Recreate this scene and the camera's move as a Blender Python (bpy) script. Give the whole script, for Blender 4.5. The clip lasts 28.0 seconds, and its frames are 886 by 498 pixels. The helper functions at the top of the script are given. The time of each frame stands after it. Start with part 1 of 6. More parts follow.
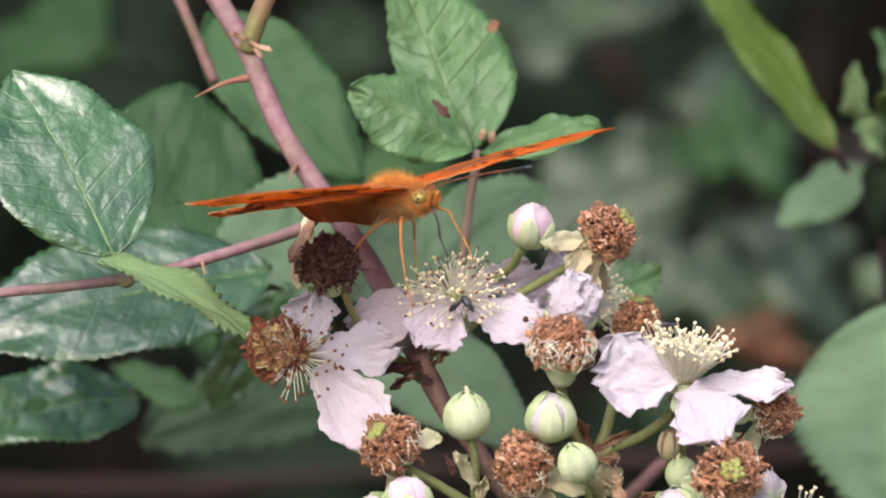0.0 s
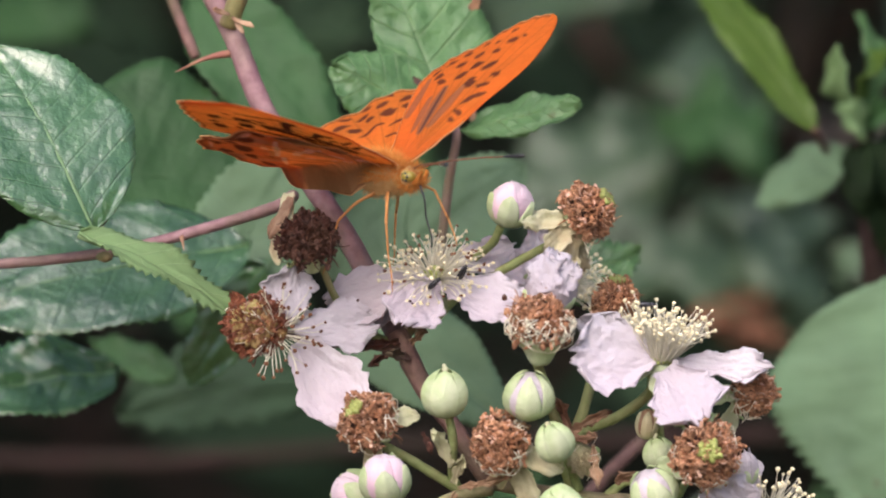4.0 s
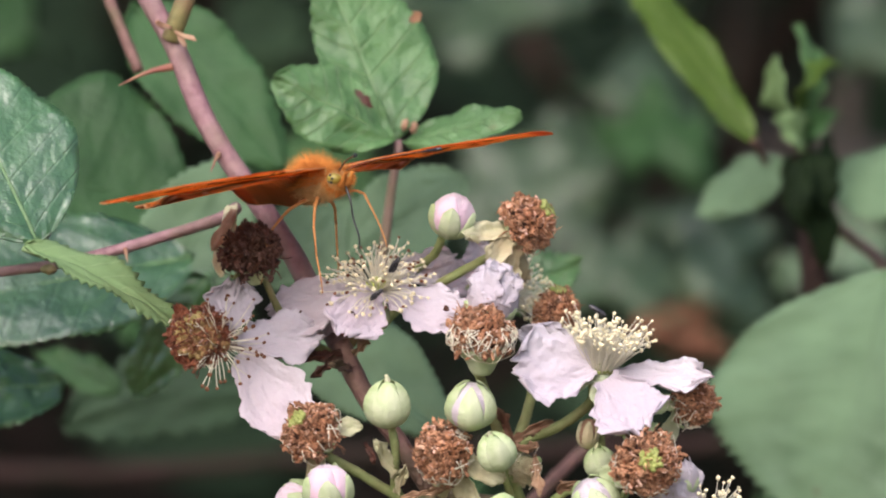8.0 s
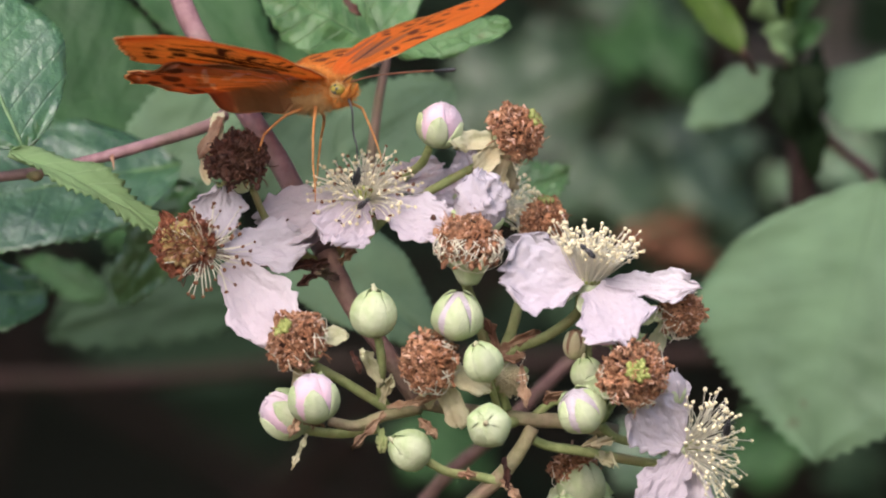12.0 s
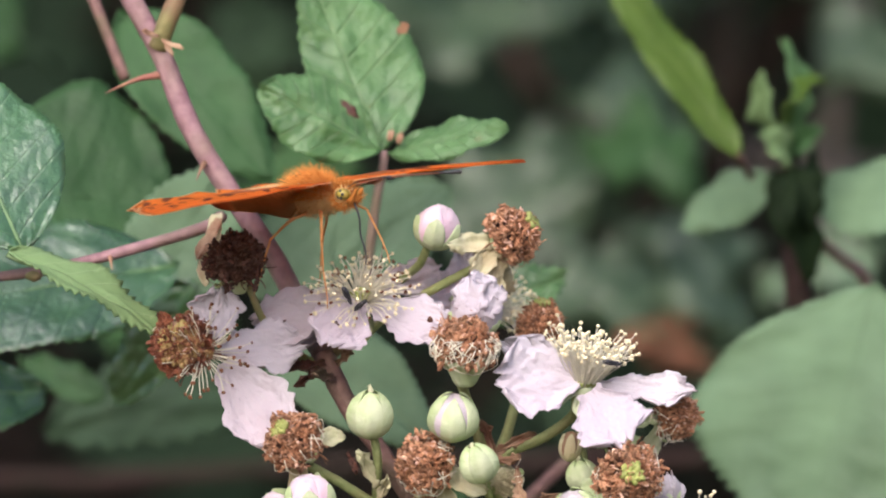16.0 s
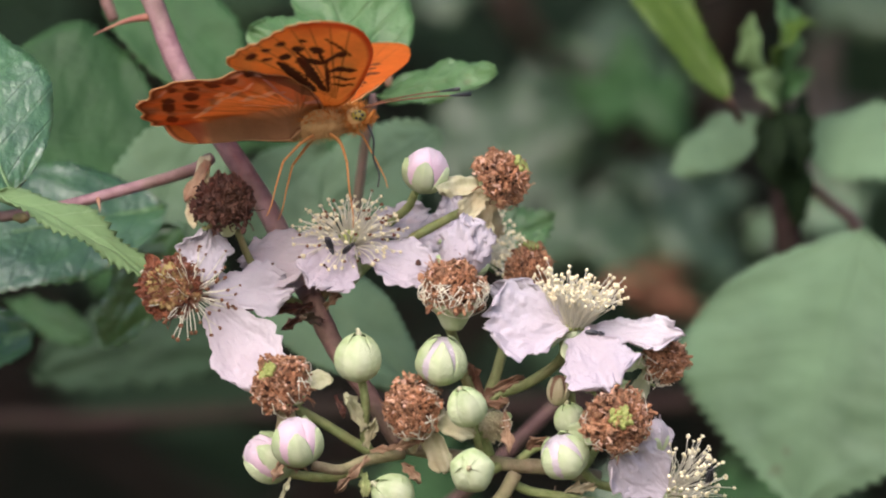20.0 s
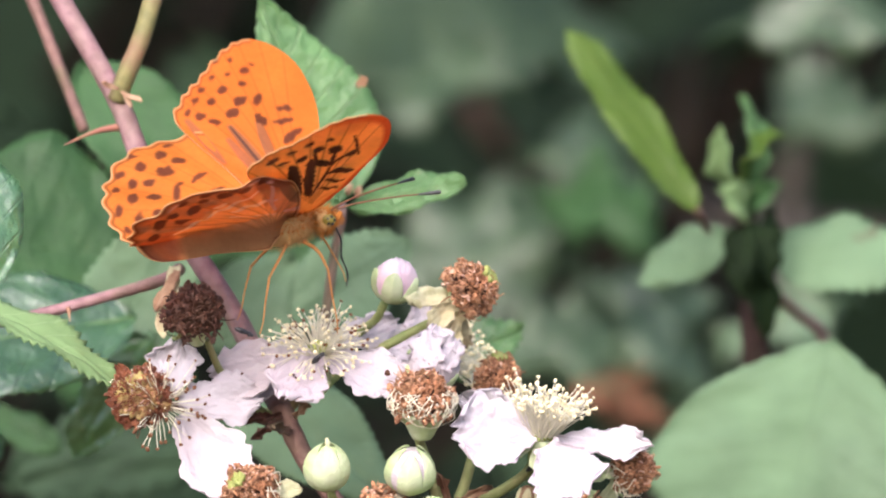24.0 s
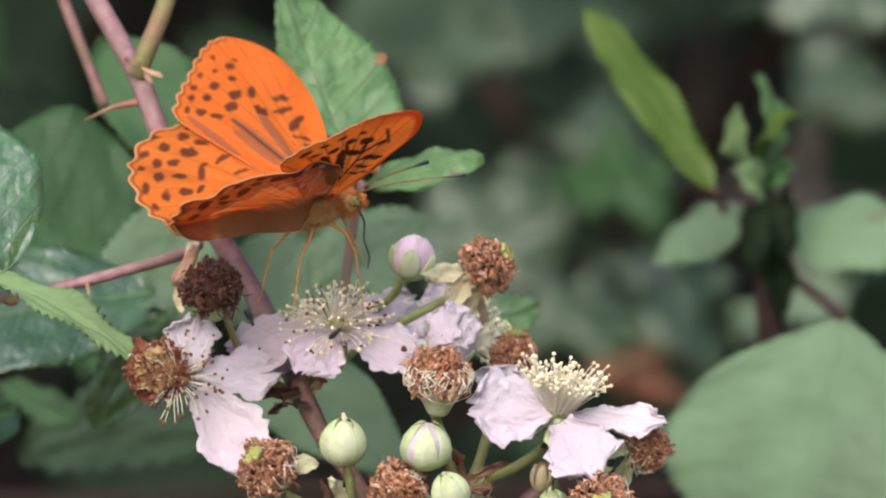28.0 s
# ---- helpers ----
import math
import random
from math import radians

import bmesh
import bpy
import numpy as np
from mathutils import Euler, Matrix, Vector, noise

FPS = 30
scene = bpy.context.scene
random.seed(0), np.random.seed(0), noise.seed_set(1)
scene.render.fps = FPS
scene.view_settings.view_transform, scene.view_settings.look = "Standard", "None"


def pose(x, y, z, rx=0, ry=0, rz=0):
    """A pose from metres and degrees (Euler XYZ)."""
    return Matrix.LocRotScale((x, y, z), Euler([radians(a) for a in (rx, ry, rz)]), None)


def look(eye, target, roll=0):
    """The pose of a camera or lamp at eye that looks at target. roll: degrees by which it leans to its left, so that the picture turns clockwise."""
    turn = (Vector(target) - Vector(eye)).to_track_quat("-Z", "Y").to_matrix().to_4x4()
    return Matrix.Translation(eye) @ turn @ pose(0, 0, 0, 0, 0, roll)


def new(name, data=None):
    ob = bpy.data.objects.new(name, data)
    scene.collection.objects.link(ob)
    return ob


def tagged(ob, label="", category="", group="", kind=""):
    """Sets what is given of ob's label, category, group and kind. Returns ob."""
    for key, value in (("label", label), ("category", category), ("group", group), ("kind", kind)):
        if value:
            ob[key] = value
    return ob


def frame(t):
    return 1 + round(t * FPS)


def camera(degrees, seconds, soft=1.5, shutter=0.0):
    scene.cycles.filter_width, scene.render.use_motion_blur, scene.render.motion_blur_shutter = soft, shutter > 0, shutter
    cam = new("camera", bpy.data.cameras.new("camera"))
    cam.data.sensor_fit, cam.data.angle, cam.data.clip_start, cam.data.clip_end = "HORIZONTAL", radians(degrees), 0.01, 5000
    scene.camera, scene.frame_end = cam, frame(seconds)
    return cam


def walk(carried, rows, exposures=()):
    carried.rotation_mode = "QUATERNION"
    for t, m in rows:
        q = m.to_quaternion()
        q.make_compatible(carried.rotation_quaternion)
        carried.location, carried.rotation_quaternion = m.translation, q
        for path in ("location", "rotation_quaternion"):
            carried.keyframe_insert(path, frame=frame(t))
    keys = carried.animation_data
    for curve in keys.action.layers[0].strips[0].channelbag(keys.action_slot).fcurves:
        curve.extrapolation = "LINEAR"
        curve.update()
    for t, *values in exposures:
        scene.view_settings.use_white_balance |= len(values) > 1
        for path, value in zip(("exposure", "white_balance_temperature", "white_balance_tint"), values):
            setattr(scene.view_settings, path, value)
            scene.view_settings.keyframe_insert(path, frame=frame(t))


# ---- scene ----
import colorsys

# A close view of a bramble spray in a shaded hedge, seen from 1.5 m through a long lens.
# Plan: x to the side, y away from the camera, z up; building numbers are millimetres.
cam = camera(4.988, 28.0, soft=2.1)
cam.data.dof.use_dof = True
cam.data.dof.focus_distance = 1.492
cam.data.dof.aperture_fstop = 24.0


def aim(x, z, roll, dist):
    """Camera pose: dist metres in front of the spray, aimed at the point x, z (mm) of its plane."""
    return look((0, -dist, 1.0), (x * 0.001, 0, z * 0.001), roll)


walk(cam, [
    (0.0, aim(-13.00, 1007.01, -0.61, 1.4911)),
    (0.5, aim(-12.93, 1006.57, -0.44, 1.4949)),
    (1.0, aim(-13.54, 999.02, -0.62, 1.4912)),
    (1.5, aim(-14.38, 998.14, -0.46, 1.4854)),
    (2.0, aim(-11.61, 996.87, -0.47, 1.4943)),
    (2.5, aim(-12.11, 997.49, -0.26, 1.4878)),
    (3.0, aim(-9.71, 1000.15, -0.23, 1.4911)),
    (3.5, aim(-10.95, 1002.82, -0.00, 1.4909)),
    (5.5, aim(-4.89, 1004.81, -0.24, 1.4884)),
    (6.0, aim(-5.39, 1006.77, -0.01, 1.4917)),
    (6.5, aim(-2.99, 1008.70, -0.12, 1.4959)),
    (7.0, aim(-2.40, 1006.38, -0.03, 1.5016)),
    (7.5, aim(-1.25, 1005.95, -0.13, 1.5008)),
    (8.0, aim(-1.43, 1005.37, -0.23, 1.5009)),
    (8.5, aim(-0.98, 1005.03, -0.13, 1.5013)),
    (9.0, aim(-2.10, 1003.99, 0.14, 1.4991)),
    (9.5, aim(-4.01, 1002.36, 0.17, 1.5015)),
    (10.0, aim(-2.27, 1001.35, 0.16, 1.5009)),
    (10.5, aim(-1.30, 998.72, -0.05, 1.4978)),
    (11.0, aim(0.00, 1000.00, 0.00, 1.5000)),
    (11.5, aim(0.15, 998.80, 0.22, 1.4919)),
    (12.0, aim(0.43, 991.99, 0.11, 1.4959)),
    (12.5, aim(-1.16, 990.16, 0.26, 1.4924)),
    (13.0, aim(-2.63, 994.21, 0.56, 1.4866)),
    (13.5, aim(-3.85, 1006.10, 0.34, 1.4935)),
    (15.5, aim(-1.40, 1010.06, 0.34, 1.5008)),
    (16.0, aim(0.85, 1007.03, 0.40, 1.5018)),
    (16.5, aim(1.49, 1007.33, 0.59, 1.4986)),
    (17.0, aim(3.50, 1006.67, 0.42, 1.4974)),
    (17.5, aim(5.97, 1002.67, 0.44, 1.5002)),
    (18.0, aim(3.96, 1003.15, 0.33, 1.4987)),
    (18.5, aim(2.83, 1002.55, 0.68, 1.4963)),
    (19.0, aim(3.60, 1000.67, 0.63, 1.4962)),
    (19.5, aim(3.06, 999.70, 0.57, 1.4998)),
    (20.0, aim(2.61, 998.66, 0.60, 1.4992)),
    (20.5, aim(2.02, 1008.58, 0.78, 1.4924)),
    (21.0, aim(3.31, 1014.92, 0.68, 1.4971)),
    (21.5, aim(5.95, 1016.00, 0.58, 1.5000)),
    (23.5, aim(8.98, 1018.26, 0.65, 1.5132)),
    (24.0, aim(6.99, 1015.02, 0.72, 1.5038)),
    (24.5, aim(4.85, 1013.37, 0.59, 1.5115)),
    (25.0, aim(4.41, 1011.96, 0.85, 1.5115)),
    (25.5, aim(1.28, 1006.82, 1.01, 1.5100)),
    (26.0, aim(1.56, 1005.03, 0.83, 1.5114)),
    (26.5, aim(1.67, 1001.68, 0.76, 1.5072)),
    (27.0, aim(-1.31, 1001.01, 0.67, 1.5024)),
    (27.5, aim(-0.33, 1003.21, 1.04, 1.5032)),
    (28.0, aim(4.50, 1011.55, 1.13, 1.5122)),
], exposures=[
    (0.0, 0.72, 5900, 18),
    (1.0, 0.72, 5900, 18),
    (3.0, 0.59, 5900, 18),
    (6.0, 0.55, 5900, 18),
    (8.0, 0.62, 5900, 18),
    (11.0, 0.52, 5900, 18),
    (13.0, 0.54, 5900, 18),
    (16.0, 0.73, 5900, 18),
    (17.0, 0.67, 5900, 18),
    (19.0, 0.54, 5900, 18),
    (21.0, 0.68, 5900, 18),
    (23.6, 1.20, 5900, 18),
    (24.2, 1.20, 5900, 18),
    (25.5, 1.02, 5900, 18),
    (26.0, 0.90, 5900, 18),
    (27.0, 0.72, 5900, 18),
    (28.0, 0.67, 5900, 18),
])

# ---- world and sun ----
world = bpy.data.worlds.new("sky")
scene.world = world
world.use_nodes = True
wt = world.node_tree
sky = wt.nodes.new("ShaderNodeTexSky")
sky.sky_type = "NISHITA"
sky.sun_disc = False
sky.dust_density = 6.0
sky.ozone_density = 0.6
sky.sun_elevation = radians(38)
sky.sun_rotation = radians(200)
wt.links.new(sky.outputs[0], wt.nodes["Background"].inputs[0])
wt.nodes["Background"].inputs[1].default_value = 0.15
sun = new("sun", bpy.data.lights.new("sun", "SUN"))
sun.data.energy = 1.15
sun.data.angle = radians(75)
sun.data.color = (1.0, 0.95, 0.88)
sun.matrix_world = look((-0.5, -1.5, 2.24), (0, 0, 1.0))


# ---- materials ----
def material(name, rough=0.6, spec=0.4):
    m = bpy.data.materials.new(name)
    m.use_nodes = True
    t = m.node_tree
    b = t.nodes["Principled BSDF"]
    b.inputs["Roughness"].default_value = rough
    b.inputs["Specular IOR Level"].default_value = spec
    return m, t, b


def noise_tex(t, scale, detail=4.0, rough=0.6):
    c = t.nodes.new("ShaderNodeTexCoord")
    n = t.nodes.new("ShaderNodeTexNoise")
    n.inputs["Scale"].default_value = scale
    n.inputs["Detail"].default_value = detail
    n.inputs["Roughness"].default_value = rough
    t.links.new(c.outputs["Object"], n.inputs["Vector"])
    return n


def ramp(t, src, stops):
    r = t.nodes.new("ShaderNodeValToRGB")
    e = r.color_ramp.elements
    while len(e) < len(stops):
        e.new(0.5)
    for el, (p, c) in zip(e, stops):
        el.position = p
        el.color = (*c, 1)
    t.links.new(src, r.inputs[0])
    return r


def mix(t, a, b, fac, mode="MIX"):
    n = t.nodes.new("ShaderNodeMix")
    n.data_type = "RGBA"
    n.blend_type = mode
    for sock, v in ((n.inputs[0], fac), (n.inputs[6], a), (n.inputs[7], b)):
        if isinstance(v, (int, float)):
            sock.default_value = v
        elif isinstance(v, tuple):
            sock.default_value = (*v, 1)
        else:
            t.links.new(v, sock)
    return n.outputs[2]


def math_node(t, op, a, b=None):
    n = t.nodes.new("ShaderNodeMath")
    n.operation = op
    for sock, v in zip(n.inputs, (a, b)):
        if v is None:
            continue
        if isinstance(v, (int, float)):
            sock.default_value = v
        else:
            t.links.new(v, sock)
    return n.outputs[0]


def bump(t, b, height, strength, dist=0.001):
    n = t.nodes.new("ShaderNodeBump")
    n.inputs["Strength"].default_value = strength
    n.inputs["Distance"].default_value = dist
    t.links.new(height, n.inputs["Height"])
    t.links.new(n.outputs[0], b.inputs["Normal"])
    return n.outputs[0]


def see_through(t, b, col, share, normal=None):
    """Lets part of the light pass through a thin sheet."""
    tr = t.nodes.new("ShaderNodeBsdfTranslucent")
    if isinstance(col, tuple):
        tr.inputs[0].default_value = (*col, 1)
    else:
        t.links.new(col, tr.inputs[0])
    if normal:
        t.links.new(normal, tr.inputs["Normal"])
    ms = t.nodes.new("ShaderNodeMixShader")
    ms.inputs[0].default_value = share
    t.links.new(b.outputs[0], ms.inputs[1])
    t.links.new(tr.outputs[0], ms.inputs[2])
    t.links.new(ms.outputs[0], t.nodes["Material Output"].inputs[0])


def mottled(name, c1, c2, c3=None, scale=400, rough=0.7, spec=0.3, relief=0.4, dist=0.0004, through_share=0.0, grains=0.0):
    """A plain matter with two-scale mottling: c1 and c2 in the grain, c3 in larger stains."""
    m, t, b = material(name, rough, spec)
    n1 = noise_tex(t, scale)
    r = ramp(t, n1.outputs[0], [(0.32, c1), (0.68, c2)])
    col = r.outputs[0]
    if c3:
        n2 = noise_tex(t, scale * 0.16, 3)
        f = ramp(t, n2.outputs[0], [(0.45, (0, 0, 0)), (0.7, (1, 1, 1))])
        col = mix(t, col, c3, f.outputs[0])
    info = t.nodes.new("ShaderNodeObjectInfo")
    hsv = t.nodes.new("ShaderNodeHueSaturation")
    v = math_node(t, "MULTIPLY_ADD", info.outputs["Random"], 0.26)
    v.node.inputs[2].default_value = 0.87
    if grains:
        geo = t.nodes.new("ShaderNodeNewGeometry")
        gv = math_node(t, "MULTIPLY_ADD", geo.outputs["Random Per Island"], 2 * grains)
        gv.node.inputs[2].default_value = 1 - grains
        v = math_node(t, "MULTIPLY", v, gv)
        pale = ramp(t, geo.outputs["Random Per Island"], [(0.85, (0, 0, 0)), (1.0, (0.3, 0.3, 0.3))])
        col = mix(t, col, tuple(0.5 + 0.3 * c for c in c2), pale.outputs[0])
    t.links.new(v, hsv.inputs["Value"])
    t.links.new(col, hsv.inputs["Color"])
    col = hsv.outputs[0]
    t.links.new(col, b.inputs["Base Color"])
    n3 = noise_tex(t, scale * 3, 3)
    nm = bump(t, b, n3.outputs[0], relief, dist)
    if through_share:
        see_through(t, b, col, through_share, nm)
    return m


def leaf_material(name, base, dark, vein, rough=0.45, spec=0.5, share=0.25, veins=8.0, slope=2.2, blotch=None, relief=0.22, vein_share=0.45, quilt=0.35):
    """A leaf: mottled green, midrib and side veins along the leaf's own length, quilted relief."""
    m, t, b = material(name, rough, spec)
    uvn = t.nodes.new("ShaderNodeUVMap")
    sep = t.nodes.new("ShaderNodeSeparateXYZ")
    t.links.new(uvn.outputs[0], sep.inputs[0])
    a = math_node(t, "ABSOLUTE", math_node(t, "SUBTRACT", sep.outputs[0], 0.5))
    ph = math_node(t, "SUBTRACT", math_node(t, "MULTIPLY", sep.outputs[1], veins), math_node(t, "MULTIPLY", a, slope))
    fr = math_node(t, "ABSOLUTE", math_node(t, "SUBTRACT", math_node(t, "FRACT", ph), 0.5))
    side = ramp(t, fr, [(0.0, (1, 1, 1)), (0.07, (0, 0, 0))])
    mid = ramp(t, a, [(0.0, (1, 1, 1)), (0.025, (0, 0, 0))])
    lines = mix(t, side.outputs[0], mid.outputs[0], 1.0, "LIGHTEN")
    n1 = noise_tex(t, 160)
    r = ramp(t, n1.outputs[0], [(0.3, dark), (0.7, base)])
    n2 = noise_tex(t, 35, 3)
    f2 = ramp(t, n2.outputs[0], [(0.4, (0, 0, 0)), (0.75, (0.6, 0.6, 0.6))])
    col = mix(t, r.outputs[0], tuple(min(1, c * 1.5) for c in base), f2.outputs[0])
    if blotch:
        n4 = noise_tex(t, 90, 2)
        f4 = ramp(t, n4.outputs[0], [(0.70, (0, 0, 0)), (0.74, (1, 1, 1))])
        col = mix(t, col, blotch, f4.outputs[0])
    vf = math_node(t, "MULTIPLY", lines, vein_share)
    col = mix(t, col, vein, vf)
    info = t.nodes.new("ShaderNodeObjectInfo")
    hsv = t.nodes.new("ShaderNodeHueSaturation")
    v = math_node(t, "MULTIPLY_ADD", info.outputs["Random"], 0.3)
    v.node.inputs[2].default_value = 0.85
    t.links.new(v, hsv.inputs["Value"])
    t.links.new(col, hsv.inputs["Color"])
    t.links.new(hsv.outputs[0], b.inputs["Base Color"])
    n3 = noise_tex(t, 700, 3)
    cell = t.nodes.new("ShaderNodeTexVoronoi")
    cell.inputs["Scale"].default_value = 520
    crd = t.nodes.new("ShaderNodeTexCoord")
    t.links.new(crd.outputs["Object"], cell.inputs["Vector"])
    n5 = noise_tex(t, 190, 4)
    dimple = math_node(t, "MULTIPLY", math_node(t, "ADD", math_node(t, "MULTIPLY", cell.outputs["Distance"], -0.45), math_node(t, "MULTIPLY", n5.outputs[0], 2.5)), quilt)
    h = math_node(t, "ADD", math_node(t, "SUBTRACT", math_node(t, "MULTIPLY", n3.outputs[0], 0.4), math_node(t, "MULTIPLY", lines, min(0.5, vein_share * 1.2))), dimple)
    nm = bump(t, b, h, relief, 0.0006)
    rr = ramp(t, n2.outputs[0], [(0.3, (rough * 0.8,) * 3), (0.7, (min(1, rough * 1.35),) * 3)])
    t.links.new(rr.outputs[0], b.inputs["Roughness"])
    see_through(t, b, hsv.outputs[0], share, nm)
    return m


LEAF = leaf_material("leaf_fresh", (0.105, 0.215, 0.075), (0.055, 0.13, 0.042), (0.22, 0.33, 0.16), 0.42, 0.5, blotch=(0.16, 0.13, 0.05), relief=0.8, quilt=0.9, vein_share=0.35)
LEAF_GLOSS = leaf_material("leaf_glossy", (0.058, 0.145, 0.046), (0.028, 0.088, 0.026), (0.13, 0.24, 0.105), 0.28, 0.8, 0.15, relief=0.85, vein_share=0.2, quilt=1.0)
LEAF_DARK = leaf_material("leaf_dark", (0.044, 0.105, 0.036), (0.026, 0.068, 0.022), (0.075, 0.145, 0.065), 0.55, 0.25, 0.15, vein_share=0.18, relief=0.45, quilt=0.8)
LEAF_SHEEN = leaf_material("leaf_sky_sheen", (0.085, 0.14, 0.075), (0.05, 0.09, 0.045), (0.10, 0.16, 0.09), 0.38, 0.9, 0.15, vein_share=0.2, relief=0.5)
LEAF_DULL = leaf_material("leaf_dull", (0.115, 0.187, 0.102), (0.083, 0.142, 0.076), (0.13, 0.21, 0.12), 0.65, 0.3, 0.2, blotch=(0.10, 0.12, 0.07), vein_share=0.25, relief=0.15)
LEAF_YELLOW = leaf_material("leaf_yellow_green", (0.10, 0.175, 0.022), (0.066, 0.125, 0.016), (0.15, 0.22, 0.05), 0.5, 0.35, 0.35)
LEAF_PALE = leaf_material("leaf_pale_underside", (0.17, 0.27, 0.115), (0.12, 0.20, 0.08), (0.24, 0.33, 0.17), 0.7, 0.25, 0.25, blotch=(0.20, 0.16, 0.08))
LEAF_BROWN = leaf_material("leaf_dead", (0.26, 0.125, 0.075), (0.17, 0.08, 0.045), (0.2, 0.11, 0.06), 0.7, 0.2, 0.1)
# Leaf green taken near black: shade inside the shoot's clump is in the colour.
LEAF_SHADE_BLACK = leaf_material("leaf_shade_black", (0.014, 0.028, 0.010), (0.006, 0.012, 0.005), (0.02, 0.038, 0.014), 0.85, 0.1, 0.05)
# Hedge green darkened so that the shade behind the spray is in the colour.
FOLIAGE_SHADE = leaf_material("hedge_foliage_shade", (0.036, 0.066, 0.034), (0.019, 0.038, 0.019), (0.06, 0.11, 0.06), 0.7, 0.2, 0.15)
CANE = mottled("cane_mauve", (0.20, 0.105, 0.115), (0.33, 0.20, 0.21), (0.19, 0.15, 0.10), 420, 0.6, 0.35, 0.7)
CANE_BROWN = mottled("cane_brown", (0.125, 0.068, 0.06), (0.20, 0.115, 0.095), (0.10, 0.085, 0.045), 600, 0.65, 0.3, 0.6)
TWIG_GREEN = mottled("twig_olive", (0.13, 0.13, 0.05), (0.20, 0.18, 0.07), (0.22, 0.12, 0.08), 600, 0.6, 0.3, 0.5)
STALK = mottled("stalk_green", (0.24, 0.31, 0.11), (0.38, 0.44, 0.19), (0.33, 0.29, 0.14), 700, 0.75, 0.25, 0.6, through_share=0.1)
BRANCH = mottled("branch_mauve_green", (0.23, 0.22, 0.11), (0.35, 0.31, 0.18), (0.27, 0.15, 0.14), 600, 0.7, 0.25, 0.7)
CANE_GREY = mottled("cane_weathered", (0.10, 0.09, 0.085), (0.17, 0.155, 0.15), (0.13, 0.10, 0.08), 300, 0.8, 0.2, 0.5)
# Dark cane brown; the dimness inside the hedge is put into the colour.
CANE_DARK_SHADE = mottled("cane_dark_shade", (0.024, 0.014, 0.012), (0.048, 0.028, 0.024), (0.024, 0.02, 0.013), 500, 0.7, 0.2, 0.5)
SEPAL = mottled("sepal_green", (0.34, 0.45, 0.20), (0.47, 0.57, 0.31), (0.54, 0.59, 0.40), 600, 0.8, 0.2, 0.5, through_share=0.12)
SEPAL_PALE = mottled("sepal_pale", (0.50, 0.52, 0.31), (0.65, 0.65, 0.45), (0.50, 0.40, 0.24), 500, 0.8, 0.2, 0.5, through_share=0.2)
PETAL = mottled("petal_white_pink", (0.575, 0.528, 0.567), (0.605, 0.576, 0.60), (0.57, 0.485, 0.536), 130, 0.6, 0.25, 0.55, 0.0012, through_share=0.3)
PETAL_WHITE = mottled("petal_white", (0.56, 0.52, 0.57), (0.595, 0.566, 0.606), (0.56, 0.485, 0.54), 130, 0.6, 0.25, 0.5, 0.0012, through_share=0.3)
PETAL_PINK = mottled("petal_pink", (0.68, 0.57, 0.63), (0.71, 0.65, 0.68), (0.66, 0.43, 0.54), 260, 0.55, 0.3, 0.35, 0.0006, through_share=0.25)
FILAMENT = mottled("filament_cream", (0.69, 0.66, 0.51), (0.78, 0.755, 0.635), None, 800, 0.6, 0.3, 0.2, through_share=0.2)
ANTHER = mottled("anther_cream", (0.74, 0.66, 0.40), (0.82, 0.76, 0.54), None, 900, 0.7, 0.2, 0.4)
ANTHER_BROWN = mottled("anther_brown", (0.12, 0.05, 0.025), (0.22, 0.10, 0.05), None, 900, 0.7, 0.2, 0.4)
RUST = mottled("rust_red_crust", (0.085, 0.024, 0.012), (0.24, 0.085, 0.035), (0.15, 0.045, 0.02), 900, 0.55, 0.4, 0.6, grains=0.4)
DRIED = mottled("dried_stamens_brown", (0.20, 0.085, 0.045), (0.44, 0.255, 0.145), (0.28, 0.125, 0.06), 1100, 0.75, 0.25, 0.6, grains=0.55)
DRIED_DARK = mottled("dried_stamens_dark", (0.026, 0.010, 0.007), (0.10, 0.032, 0.018), (0.06, 0.026, 0.012), 700, 0.6, 0.4, 0.6)
DRY_BRACT = mottled("dry_bract", (0.26, 0.15, 0.09), (0.44, 0.31, 0.20), (0.17, 0.08, 0.05), 600, 0.8, 0.2, 0.5, through_share=0.15)
CARPEL = mottled("carpel_green", (0.22, 0.27, 0.055), (0.34, 0.37, 0.12), None, 1200, 0.5, 0.4, 0.6)
CARPEL_OCHRE = mottled("carpel_ochre", (0.27, 0.20, 0.055), (0.42, 0.36, 0.13), (0.24, 0.11, 0.045), 700, 0.45, 0.5, 0.6)
THORN = mottled("thorn_red", (0.24, 0.09, 0.07), (0.31, 0.15, 0.10), (0.34, 0.32, 0.12), 300, 0.5, 0.4, 0.3)
CHITIN = mottled("black_chitin", (0.010, 0.010, 0.012), (0.02, 0.02, 0.025), None, 900, 0.28, 0.6, 0.2)
FUR = mottled("orange_fur", (0.46, 0.17, 0.03), (0.62, 0.27, 0.06), (0.38, 0.13, 0.02), 900, 0.8, 0.2, 0.5)
FUR_PALE = mottled("buff_fur", (0.46, 0.26, 0.10), (0.58, 0.38, 0.17), (0.36, 0.24, 0.10), 900, 0.8, 0.2, 0.5)
LEG = mottled("leg_orange", (0.44, 0.17, 0.045), (0.54, 0.26, 0.08), None, 900, 0.6, 0.3, 0.3)
ANTENNA = mottled("antenna_brown", (0.10, 0.035, 0.015), (0.18, 0.07, 0.03), None, 900, 0.5, 0.4, 0.3)
